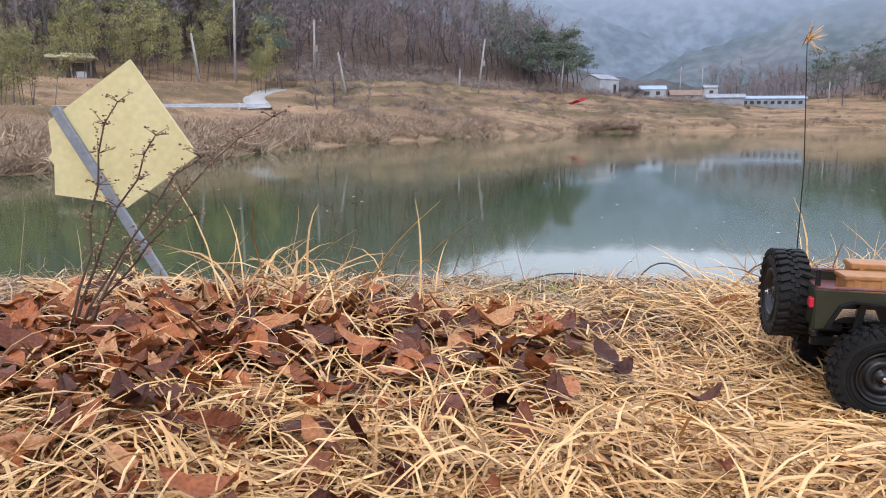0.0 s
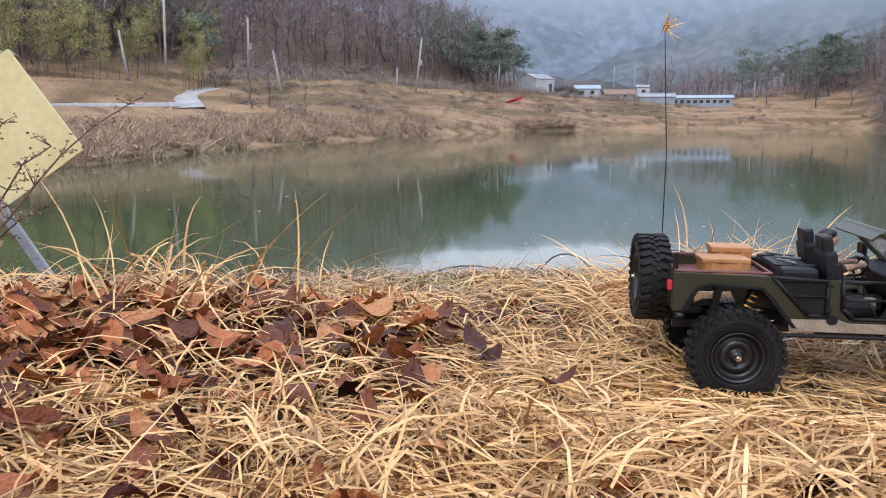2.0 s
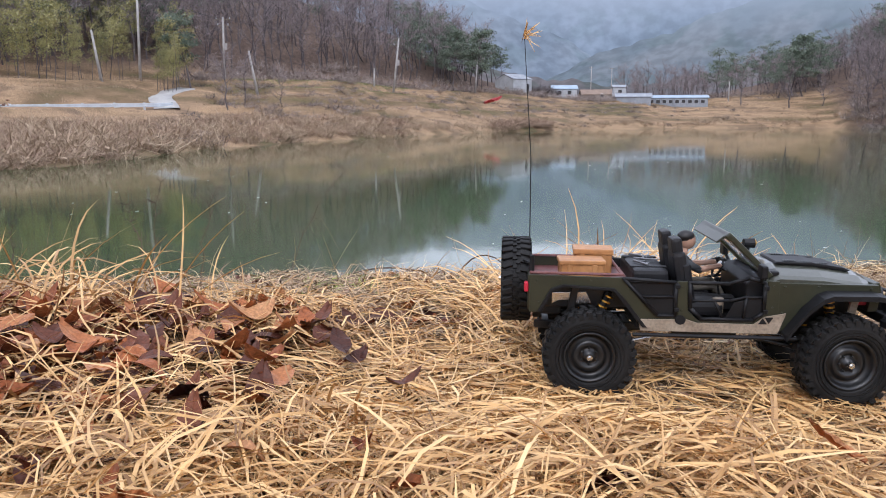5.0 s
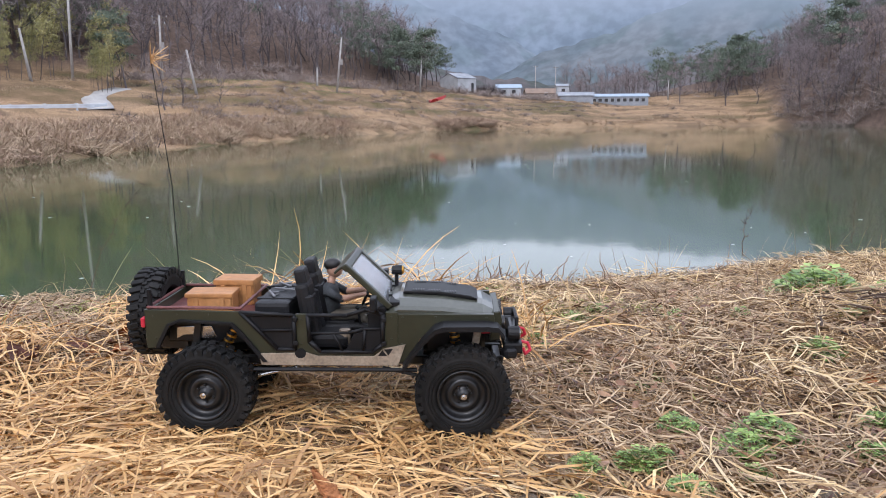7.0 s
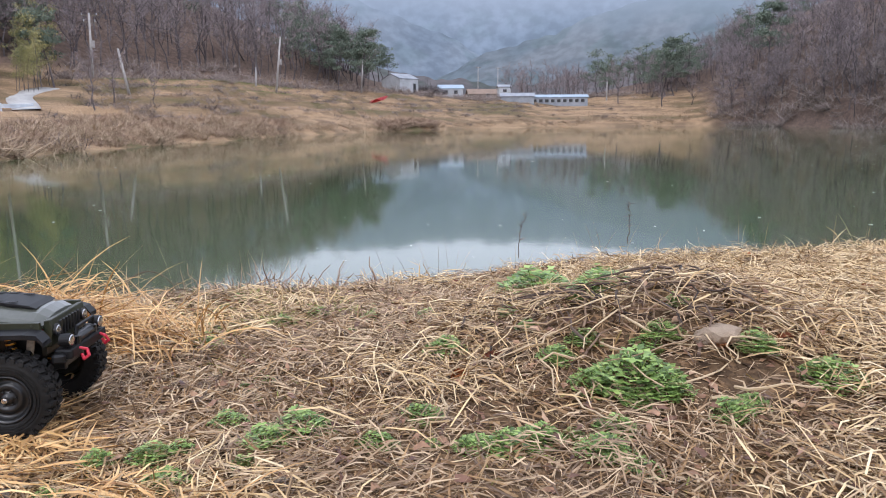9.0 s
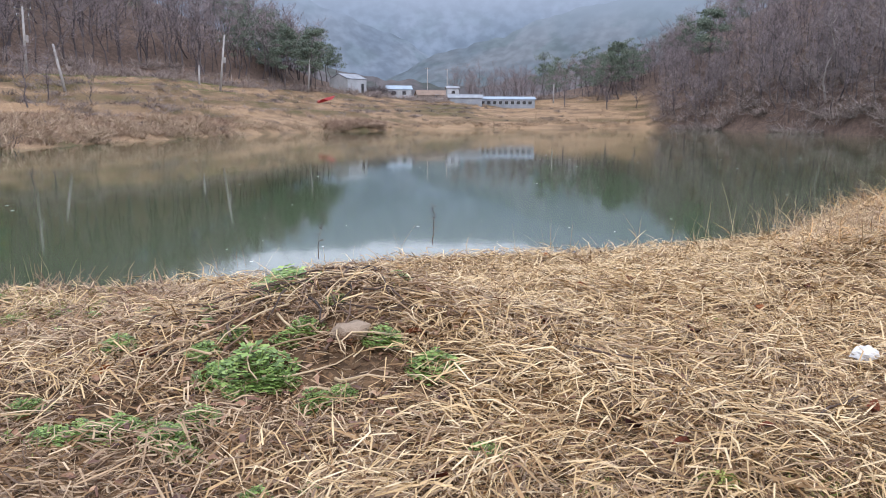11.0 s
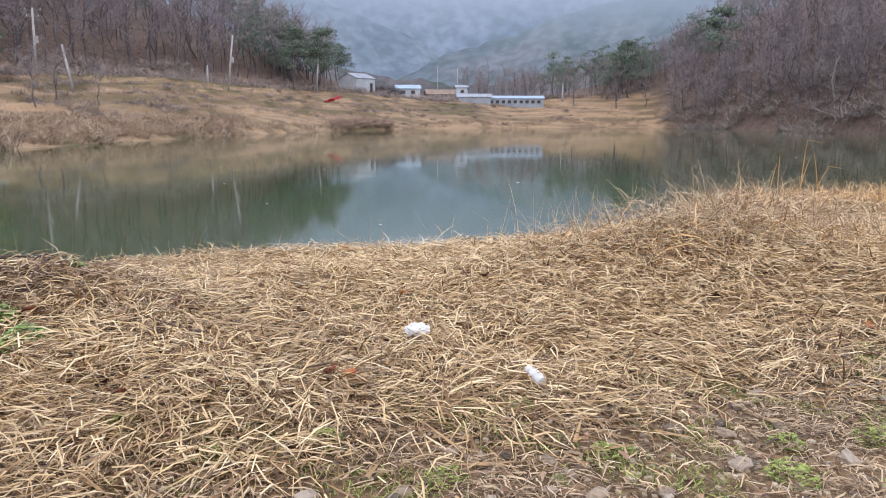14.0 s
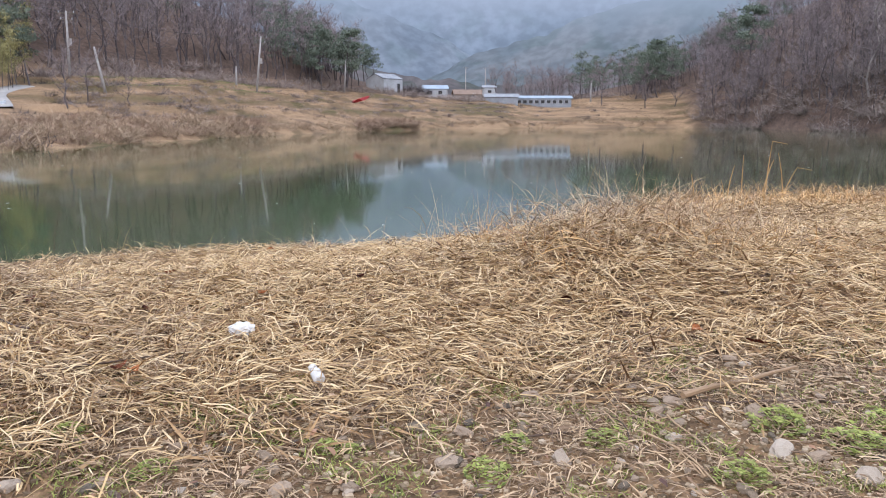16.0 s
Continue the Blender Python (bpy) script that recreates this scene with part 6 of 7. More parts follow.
# specks of foam drifting on the pond
fr, fa = rng.uniform(6, 60, 190), rng.uniform(-28, 48, 190)
fp = np.stack([HUB[0] + fr * np.sin(np.radians(fa)), HUB[1] + fr * np.cos(np.radians(fa)), np.full(190, WATER_Z + 0.004)], -1)
disc = (np.array([[0, 0, 0.004]] + [[math.cos(k * 1.0472), 0.7 * math.sin(k * 1.0472), 0] for k in range(6)]), np.array([[0, k + 1, (k + 1) % 6 + 1] for k in range(6)]))
foam_mat = material("foam", [(0.3, (0.5, 0.52, 0.52)), (0.7, (0.7, 0.72, 0.72))], scale=5, rough=0.6)
stuff("foam", "pale specks of foam and bubbles on the pond", "foam", [scatter(disc, fp, rng.uniform(0.008, 0.038, 190) * (0.5 + fr / 25), rng.uniform(0, 6.28, 190))], foam_mat)

# ---- small things on the near bank ----
board_mat = material("yellow_board", [(0.3, (0.60, 0.52, 0.25)), (0.7, (0.70, 0.62, 0.33))], scale=6, rough=0.6, fine=0.1)
post_mat = material("grey_metal_strip", [(0.3, (0.20, 0.22, 0.25)), (0.7, (0.29, 0.31, 0.34))], scale=9, rough=0.45, metallic=0.3, fine=0.15)
tissue_mat = material("white_tissue", [(0.3, (0.56, 0.55, 0.53)), (0.7, (0.68, 0.67, 0.64))], scale=30, rough=0.85, bump=0.3)
gy = 2.55
sign = thing("sign_board", pose(0, gy, 0), "tilted pale yellow board nailed to a grey metal strip", "sign")
b = bmesh.new()
slab(b, [(0.078, 0.523), (0.23, 0.294), (0.047, 0.163), (-0.02, 0.180), (-0.13, 0.195), (-0.126, 0.27), (-0.140, 0.285), (-0.129, 0.30), (-0.132, 0.375), (-0.105, 0.395)], 0.0, 0.008, 0.001)
part("board", b, board_mat, sign)
b = bmesh.new()
low = Vector((0.14, -0.008, -0.03))
topp = Vector((-0.110, -0.008, 0.408))
d = topp - low
rot = Matrix(((d.normalized().z, 0, d.normalized().x), (0, 1, 0), (-d.normalized().x, 0, d.normalized().z))).to_4x4()
box(b, (low + topp) / 2, (0.024, 0.014, d.length), 0.002, rot)
part("strip", b, post_mat, sign, "bent grey metal strip")


# fallen leaves: four curled shapes, each leaf a thing
def leaf_shape(seed, long, wide):
    g = random.Random(seed)
    b = bmesh.new()
    n = 12
    rows = []
    curl, cup, twist = g.uniform(-2.4, 2.4), g.uniform(0.1, 0.55), g.uniform(-0.8, 0.8)
    for i in range(n):
        u = i / (n - 1)
        w = wide * (math.sin(math.pi * min(1, u * 0.94 + 0.04)) ** 0.75) * (1 + 0.05 * math.sin(i * 2.6 + seed))
        a = curl * (u - 0.5)
        x = long * (math.sin(a) / curl if abs(curl) > 0.1 else u - 0.5)
        z = long * ((1 - math.cos(a)) / curl if abs(curl) > 0.1 else 0)
        row = []
        for j in (-1, -0.5, 0, 0.5, 1):
            row.append(b.verts.new((x, j * w / 2 * math.cos(twist * (u - 0.5)), z + abs(j) ** 1.4 * w * cup * 0.5 + j * w / 2 * math.sin(twist * (u - 0.5)) + g.uniform(-1, 1) * 0.05 * wide - (0.06 * wide if j == 0 else 0))))
        rows.append(row)
    for p, q in zip(rows, rows[1:]):
        for j in range(4):
            b.faces.new((p[j], p[j + 1], q[j + 1], q[j]))
    for p, q in ((rows[0][2], (-0.5,)),):
        s = p.co
        v1, v2, v3 = b.verts.new(s + Vector((-0.25 * long, 0.001, 0.002))), b.verts.new(s + Vector((-0.25 * long, -0.001, 0.002))), b.verts.new(s + Vector((0, 0.0015, 0)))
        b.faces.new((p, v3, v1, v2))
    bmesh.ops.solidify(b, geom=b.faces[:], thickness=0.0004)
    me = bpy.data.meshes.new("fallen_leaf")
    b.to_mesh(me)
    b.free()
    me.materials.append(leaf_mat)
    for p in me.polygons:
        p.use_smooth = True
    return me


leaf_meshes = [leaf_shape(1, 0.066, 0.027), leaf_shape(2, 0.058, 0.025), leaf_shape(5, 0.075, 0.030), leaf_shape(8, 0.05, 0.024), leaf_shape(11, 0.062, 0.033)]
LEAF_AT = ((0.61, 1.78), (0.65, 1.80), (0.753, 1.356), (0.795, 1.316), (0.945, 2.0), (0.66, 1.93), (0.917, 1.65), (1.215, 1.997), (1.145, 1.774), (0.84, 1.78), (0.5, 1.64), (0.29, 1.7), (0.4, 1.54),
           (0.46, 1.61), (0.92, 1.57), (1.08, 1.65), (1.07, 1.82), (1.24, 1.80), (0.61, 1.38), (0.94, 1.47), (1.36, 1.77), (1.586, 1.547), (1.99, 2.53), (1.48, 1.59), (1.49, 1.43), (1.02, 1.38),
           (1.16, 2.02), (1.53, 2.01), (2.45, 1.66), (2.38, 1.62), (1.64, 2.12), (1.53, 2.28), (3.105, 1.063), (4.38, 2.19), (4.66, 1.69), (3.08, 2.29), (2.91, 1.48), (3.47, 1.43), (3.2, 1.55), (3.5, 1.6))
g = random.Random(5)
spots = list(LEAF_AT)
spots += [(g.uniform(-0.2, 1.25), g.uniform(1.46, 2.02)) for _ in range(170)]
spots += [(g.uniform(0.3, 2.0), g.uniform(2.0, 2.55)) for _ in range(46)]
spots += [(g.uniform(0.2, 1.7), g.uniform(1.1, 1.5)) for _ in range(30)]
spots += [(g.uniform(2.6, 4.8), g.uniform(0.9, 2.8)) for _ in range(22)]
spots = [p for p in spots if pressed(*p) < 0.04]
for k, (x, y) in enumerate(spots):
    lf = float(leafy(x, y))
    up = 0.055 * float(thick(x, y)) * (1 - 0.65 * lf) * (1 - 0.8 * float(pressed(x, y))) + 0.010 + 0.02 * float(hay(x, y))
    tilt = (70, 95, 60)[k % 3] if k in (2, 3, 4) else g.gauss(0, 13)
    ob = new("fallen_leaf", leaf_meshes[k % 5])
    sc = g.uniform(0.65, 1.05) * (1 + 0.15 * lf) * (1.0 if x < 1.9 else 0.75)
    tilt *= 1.0 if x < 1.9 else 0.4
    ob.matrix_basis = pose(x, y, float(ground_z(x, y)) + up * g.uniform(0.6, 1.15), g.gauss(0, 13), tilt, g.uniform(0, 360)) @ Matrix.Scale(sc, 4)
    tagged(ob, ("curled reddish-brown oak leaf lying in dead grass" if k % 2 else "flat brown dead leaf lying among straw") if x < 2 else "brown dead leaf lying on flattened straw", "leaf", "fallen leaves")


# stones
def stone_shape(seed):
    g = random.Random(seed)
    b = bmesh.new()
    bmesh.ops.create_icosphere(b, subdivisions=2, radius=1)
    off = Vector((g.uniform(0, 50), g.uniform(0, 50), 0))
    for v in b.verts:
        v.co *= 1 + 0.5 * noise.noise(v.co * 1.2 + off) + 0.3 * noise.noise(v.co * 2.7 + off)
        v.co.x, v.co.y = max(min(v.co.x, 0.82), -0.9), max(min(v.co.y, 0.75), -0.7)
        v.co.x *= 1.25
        v.co.z *= 0.5
    me = bpy.data.meshes.new("stone")
    b.to_mesh(me)
    b.free()
    me.materials.append(stone_mat)
    return me


stone_meshes = [stone_shape(s) for s in range(6)]
STONE_AT = ((2.07, 1.31, 0.024), (2.80, 1.515, 0.062), (3.97, 0.557, 0.030), (3.72, 0.645, 0.022), (3.82, 0.52, 0.018), (3.39, 0.645, 0.026), (3.49, 0.61, 0.018), (4.37, 0.69, 0.024), (4.51, 0.61, 0.032),
            (4.46, 0.48, 0.032), (4.50, 0.45, 0.03), (3.73, 0.60, 0.016), (3.83, 0.52, 0.018), (4.33, 0.56, 0.022), (4.61, 0.63, 0.02), (3.69, 0.57, 0.016), (4.52, 0.38, 0.036), (2.26, 1.62, 0.022),
            (2.32, 1.75, 0.018), (3.67, 0.68, 0.014), (4.99, 0.92, 0.022), (1.75, 1.362, 0.022), (1.773, 1.293, 0.018))
g = random.Random(9)
stones = list(STONE_AT)
for _ in range(230):
    x = 2.9 + 2.6 * g.random() ** 0.75
    y = g.uniform(0.36, 0.62 + 0.15 * (x - 2.9))
    stones.append((x, y, g.uniform(0.008, 0.016) if g.random() < 0.88 else g.uniform(0.018, 0.027)))
for k, (x, y, r) in enumerate(stones):
    ob = new("stone", stone_meshes[k % 6])
    r *= 0.58
    ob.matrix_basis = pose(x, y, float(ground_z(x, y)) + r * 0.28, g.gauss(0, 12), g.gauss(0, 12), g.uniform(0, 360)) @ Matrix.Scale(r, 4)
    tagged(ob, "rough grey-brown stone half sunk in gravelly soil" if r > 0.02 else "small worn pebble on gravelly soil", "stone", "stones on the ground")
ico = bmesh.new()
bmesh.ops.create_cube(ico, size=1.3)
pv = np.array([v.co[:] for v in ico.verts]) * (1.2, 0.9, 0.6) + np.array([[math.sin(7 * k), math.cos(5 * k), math.sin(3 * k)] for k in range(8)]) * 0.22
pf = np.array([[f.verts[i].index for i in t3] for f in ico.faces for t3 in ((0, 1, 2), (0, 2, 3))])
ico.free()
n_g = 27000
gx = 2.3 + 3.4 * rng.random(n_g) ** 0.7
gyy = 0.80 - 0.75 * rng.random(n_g) ** 1.3 + 0.13 * (gx - 3.2) * rng.random(n_g)
keep = rng.random(n_g) < np.clip((gx - 2.9) / 1.5, 0.06, 1) * np.clip(0.75 + 0.5 * wave(gx, gyy, 0.5, 3), 0.2, 1)
gx, gyy = gx[keep], gyy[keep]
stuff("gravel", "loose grey and tan gravel trodden into soil", "gravel", [scatter((pv, pf), np.stack([gx, gyy, ground_z(gx, gyy)], -1), 0.0016 + 0.0072 * rng.random(len(gx)) ** 2.6, rng.uniform(0, 6.28, len(gx)))], gravel_mat)


# green weeds: low rosettes of small cut leaves
def weed_shape(seed, radius, leaves, mat):
    gg = np.random.default_rng(seed)
    out = []
    for k in range(leaves):
        a = gg.random() * 6.28
        d = np.array([math.cos(a), math.sin(a), 0])
        s = np.array([-d[1], d[0], 0])
        r0 = gg.random() ** 0.6 * radius
        c = d * r0 + np.array([0, 0, gg.uniform(0.15, 0.65) * radius * (1.25 - r0 / radius)])
        ln, w = gg.uniform(0.10, 0.21) * radius, gg.uniform(0.03, 0.065) * radius
        up = np.array([0, 0, gg.uniform(-0.3, 0.5) * ln])
        ln, w = ln * 1.1, w * 2.1
        out.append((np.array([c, c + d * ln * 0.5 + s * w + up * 0.6, c + d * ln + up, c + d * ln * 0.5 - s * w + up * 0.6]), np.array([[0, 1, 2], [0, 2, 3]])))
        for q in (-1, 1):
            e = c + d * ln * 0.4
            out.append((np.array([e, e + d * ln * 0.35 + s * q * w * 2.0 + up * 0.5, e + d * ln * 0.1 + s * q * w * 2.4]), np.array([[0, 1, 2]])))
        if k % 6 == 0:
            out.append(prism((0, 0, 0), c, 0.0012, 0.0009))
    v, f = gather(out)
    ob = mesh_object("green_weed", v, f, mat)
    me = ob.data
    bpy.data.objects.remove(ob)
    return me


weed_meshes = [weed_shape(s, 0.06, 270, green_mat) for s in range(4)] + [weed_shape(s, 0.06, 120, moss_mat) for s in range(4)]
WEED_AT = ((2.739, 1.83, 1.05), (2.70, 1.80, 0.8), (2.78, 1.86, 0.8), (2.73, 1.564, 0.62), (2.69, 1.55, 0.5), (2.629, 1.474, 1.15), (2.57, 1.49, 0.7), (2.66, 1.43, 0.7), (2.854, 1.486, 0.66), (2.904, 1.399, 0.52),
           (2.755, 1.354, 0.46), (2.373, 1.35, 0.62), (2.33, 1.36, 0.5), (2.425, 1.356, 0.62), (2.54, 1.359, 0.55), (2.49, 1.303, 0.62), (2.515, 1.241, 0.42), (2.606, 1.42, 0.55), (2.61, 1.62, 0.6), (2.55, 1.60, 0.6),
           (2.1, 1.47, 0.75), (1.84, 1.43, 0.45), (2.39, 1.75, 0.7), (2.28, 1.48, 0.6), (2.05, 1.44, 0.6), (1.80, 1.34, 0.4), (2.2, 1.40, 0.5), (2.0, 1.52, 0.5), (1.93, 1.35, 0.5),
           (3.135, 0.93, 0.55),
           (3.434, 0.79, 0.55), (3.76, 0.85, 0.5), (3.57, 0.64, 0.5), (3.275, 0.79, 0.5), (4.085, 0.6, 0.5), (4.225, 0.575, 0.6), (2.92, 1.38, 0.8), (3.2, 2.15, 0.8), (4.52, 0.56, 0.8), (4.59, 0.47, 0.8),
           (4.01, 0.51, 0.6), (3.81, 0.65, 0.45), (2.78, 2.28, 1.9), (2.71, 1.34, 0.6), (3.62, 1.56, 0.45), (2.9, 2.2, 1.0), (4.35, 0.42, 0.7), (4.7, 0.52, 0.7))
g = random.Random(12)
weeds = list(WEED_AT) + [(g.uniform(1.9, 3.0), g.uniform(1.0, 2.6), g.uniform(0.25, 0.6)) for _ in range(34)] + [(g.uniform(3.2, 5.2), g.uniform(0.25, 0.75), g.uniform(0.12, 0.32)) for _ in range(46)]
for k, (x, y, sc) in enumerate(weeds):
    ob = new("green_weed", weed_meshes[k % 4 + (4 if x > 3.05 else 0)])
    ob.matrix_basis = pose(x, y, float(ground_z(x, y)) - 0.004, g.gauss(0, 6), g.gauss(0, 6), g.uniform(0, 360)) @ Matrix.Diagonal((sc, sc, sc * 1.2, 1))
    tagged(ob, "fresh green low weed with small cut leaves" if sc > 0.6 else "tiny green weed sprouting from bare soil", "weed", "green weeds")
grass("green_grass", "sparse green moss and grass tips on gravelly soil", moss_mat,
      blades(70000, (2.7, 6.0), (0.35, 1.0), (0.004, 0.016), (0.0014, 0.0034), 0.6, 0.005, seg=1,
             keep=lambda x, y: np.clip(1.6 * (wave(x, y, 0.33, 1) + 0.6 * wave(x, y, 0.13, 3)) - 0.15, 0, 1)),
      blades(24000, (1.6, 5.4), (0.2, 2.9), (0.006, 0.026), (0.001, 0.0026), 0.5, 0.006, seg=2,
             keep=lambda x, y: np.clip(0.9 * (wave(x, y, 0.55, 5) + wave(x, y, 0.23, 2)) - 0.3, 0, 1) * (1 - 0.93 * hay(x, y))),
      blades(9000, (0.7, 2.3), (2.12, 2.75), (0.008, 0.035), (0.001, 0.0026), 0.5, 0.012, seg=2, keep=lambda x, y: np.clip(0.6 + 0.8 * wave(x, y, 0.3, 2), 0.05, 1)))


# the drift of wet leaves that the grass grows through
lp = []
for k in range(5):
    u, s5 = np.meshgrid(np.linspace(0, 1, 7), (-1, 0, 1), indexing="ij")
    gg = np.random.default_rng(50 + k)
    wd = 0.021 * np.sin(np.pi * np.clip(u * 0.92 + 0.05, 0, 1)) ** 0.8 * (1 + 0.05 * np.sin(u * 17 + k))
    cv = np.stack([(u - 0.5) * 0.088, s5 * wd, 0.006 * np.abs(s5) + gg.uniform(-0.03, 0.03) * (u - 0.5) ** 2 * 4 + gg.uniform(-1, 1, u.shape) * 0.003], -1).reshape(-1, 3)
    q = np.array([[i * 3 + j, i * 3 + j + 1, i * 3 + j + 4, i * 3 + j + 3] for i in range(6) for j in range(2)])
    n = 210
    near_side = np.arange(n) < 60
    x = np.where(near_side, rng.normal(0.42, 0.25, n), rng.normal(0.42, 0.36, n))
    x = np.where(x > 1.02 + 0.2 * rng.random(n), rng.normal(0.35, 0.3, n), x)
    y = np.where(near_side, rng.normal(1.38, 0.11, n), rng.normal(1.74, 0.15, n))
    th, tx, ty = rng.uniform(0, 6.28, n), rng.normal(0, 0.28, n), rng.normal(0, 0.28, n)
    sc = rng.uniform(0.5, 0.92, n) * np.where(near_side, 0.85, 1.0)
    lx = (cv[:, 0] * np.cos(th)[:, None] - cv[:, 1] * np.sin(th)[:, None]) * sc[:, None]
    ly = (cv[:, 0] * np.sin(th)[:, None] + cv[:, 1] * np.cos(th)[:, None]) * sc[:, None]
    lz = cv[:, 2] * sc[:, None] + lx * tx[:, None] + ly * ty[:, None]
    z0 = ground_z(x, y) + rng.uniform(0.008, 0.052, n)
    lv = np.stack([x[:, None] + lx, y[:, None] + ly, np.maximum(z0[:, None] + lz, ground_z(x[:, None] + lx, y[:, None] + ly) + 0.004)], -1).reshape(-1, 3)
    lp.append((lv, (q[None] + (np.arange(n) * 21)[:, None, None]).reshape(-1, 4)))
stuff("leaf_drift", "drift of wet reddish-brown oak leaves under the grass", "leaves", lp, pile_mat)


# twigs and dry stems
def wander(g, p, d, length, steps, wob):
    p, d = Vector(p), Vector(d).normalized()
    out = [p.copy()]
    for _ in range(steps):
        d = (d + Vector((g.gauss(0, wob), g.gauss(0, wob), g.gauss(0, wob * 0.6)))).normalized()
        p = p + d * length / steps
        out.append(p.copy())
    return out


g = random.Random(21)
b = bmesh.new()
for k in range(280):
    x, y = g.gauss(2.12, 0.2), g.gauss(2.9, 0.1)
    pts = wander(g, (x, y, float(ground_z(x, y)) - 0.01), (g.gauss(0, 0.7), g.gauss(0, 0.4), g.uniform(0.1, 0.9)), g.uniform(0.05, 0.14), 4, 0.3)
    stem(b, pts, g.uniform(0.0018, 0.004), 0.001)
tagged(part("brush_pile", b, brush_mat), "low heap of dark cut twigs on the bank edge", "brush pile", kind="stuff")
b = bmesh.new()
for k in range(150):
    x, y = g.gauss(2.76, 0.22), g.gauss(1.78, 0.2)
    pts = wander(g, (x, y, float(ground_z(x, y)) + g.uniform(0, 0.02)), (g.gauss(0, 1), g.gauss(0, 1), g.uniform(-0.2, 0.2)), g.uniform(0.08, 0.22), 5, 0.35)
    for q in pts:
        h = float(ground_z(q.x, q.y))
        q.z = min(max(q.z, h + 0.003), h + 0.04)
    stem(b, pts, g.uniform(0.0016, 0.003), 0.001)
vines = b
b = bmesh.new()
for k in range(110):
    x, y = g.gauss(2.76, 0.13), g.gauss(1.80, 0.12)
    pts = wander(g, (x, y, float(ground_z(x, y)) + g.uniform(0, 0.03)), (g.gauss(0, 1), g.gauss(0, 1), g.uniform(-0.2, 0.2)), g.uniform(0.05, 0.17), 5, 0.3)
    for q in pts:
        h = float(ground_z(q.x, q.y))
        q.z = min(max(q.z, h + 0.003), h + 0.03)
    stem(b, pts, g.uniform(0.0015, 0.0035), 0.001)
tagged(part("twig_tangle", b, twig_mat), "dark tangle of broken twigs heaped on a low mound", "twigs", kind="stuff")
b = vines
tagged(part("dead_vines", b, stalk_mat), "tangle of pale dead vines over a low mound", "vines", kind="stuff")
for k in range(34):
    x, y = g.uniform(1.4, 5.2), g.uniform(0.35, 2.6)
    if k < 8:
        x, y = g.uniform(3.8, 5.0), g.uniform(0.4, 0.75)
    a = g.uniform(0, 6.28)
    pts = wander(g, (x, y, 0), (math.cos(a), math.sin(a), 0), g.uniform(0.08, 0.3), 5, 0.14)
    for q in pts:
        q.z = float(ground_z(q.x, q.y)) + 0.008 + 0.02 * float(hay(q.x, q.y))
    b = bmesh.new()
    stem(b, pts, g.uniform(0.0014, 0.003), 0.001)
    tagged(part("twig", b, stalk_mat if k % 3 else twig_mat), "thin crooked dry twig lying on the straw", "twig", "twigs on the ground")
# one stick behind the wheel track, one split branch on the gravel edge
for p, q, r, lab in (((4.02, 1.02), (4.14, 1.12), 0.004, "short pale peeled stick lying on straw"), ((4.42, 0.68), (4.72, 0.76), 0.006, "brown split branch lying at the gravel edge")):
    pts = [Vector((p[0] + (q[0] - p[0]) * u, p[1] + (q[1] - p[1]) * u + 0.006 * math.sin(u * 9), 0)) for u in (0, 0.25, 0.5, 0.75, 1)]
    for c in pts:
        c.z = float(ground_z(c.x, c.y)) + r + 0.012
    b = bmesh.new()
    stem(b, pts, r, r * 0.5, 7)
    tagged(part("stick", b, mulch_mat), lab, "stick", "sticks")


# dry seeded weed by the board
def dry_weed(base, tips, label, seeds=True, r=0.0028):
    g = random.Random(int(base[0] * 1000) + len(tips))
    w = thing("dry_weed", pose(*base), label, "weed", "dry weeds")
    b = bmesh.new()
    heads = []
    for tip in tips:
        e = Vector(tip) - Vector(base)
        pts = []
        for k in range(9):
            u = k / 8
            pts.append(Vector((e.x * (u ** 1.25), e.y * u, e.z * (1 - (1 - u) ** 1.2))) + Vector((g.gauss(0, 0.004), g.gauss(0, 0.004), 0)) * (1 if 0 < k else 0))
        stem(b, pts, r, r * 0.3)
        for k in range(3, 9):
            for _ in range(4):
                d = Vector((g.gauss(0, 1), g.gauss(0, 0.7), g.uniform(0, 1))).normalized() * g.uniform(0.008, 0.03)
                stem(b, [pts[k], pts[k] + d], 0.0009, 0.0004, 3)
                heads.append(pts[k] + d)
        for p, q in zip(pts[3:], pts[4:]):
            heads += [p.lerp(q, u) + Vector((g.gauss(0, 0.004), g.gauss(0, 0.004), g.gauss(0, 0.004))) for u in (0.0, 0.25, 0.5, 0.75)]
    part("stem", b, twig_mat, w)
    if seeds:
        b = bmesh.new()
        for h in heads:
            for _ in range(3):
                c = h + Vector((g.gauss(0, 0.003), g.gauss(0, 0.003), g.gauss(0, 0.003)))
                ball(b, c, (g.uniform(0.001, 0.003), 0.0014, g.uniform(0.0008, 0.0018)), 5, 4)
        tagged(part("seed_tuft", b, litter_mat, w, "clusters of small brown dry seed heads"), kind="stuff")
    return w


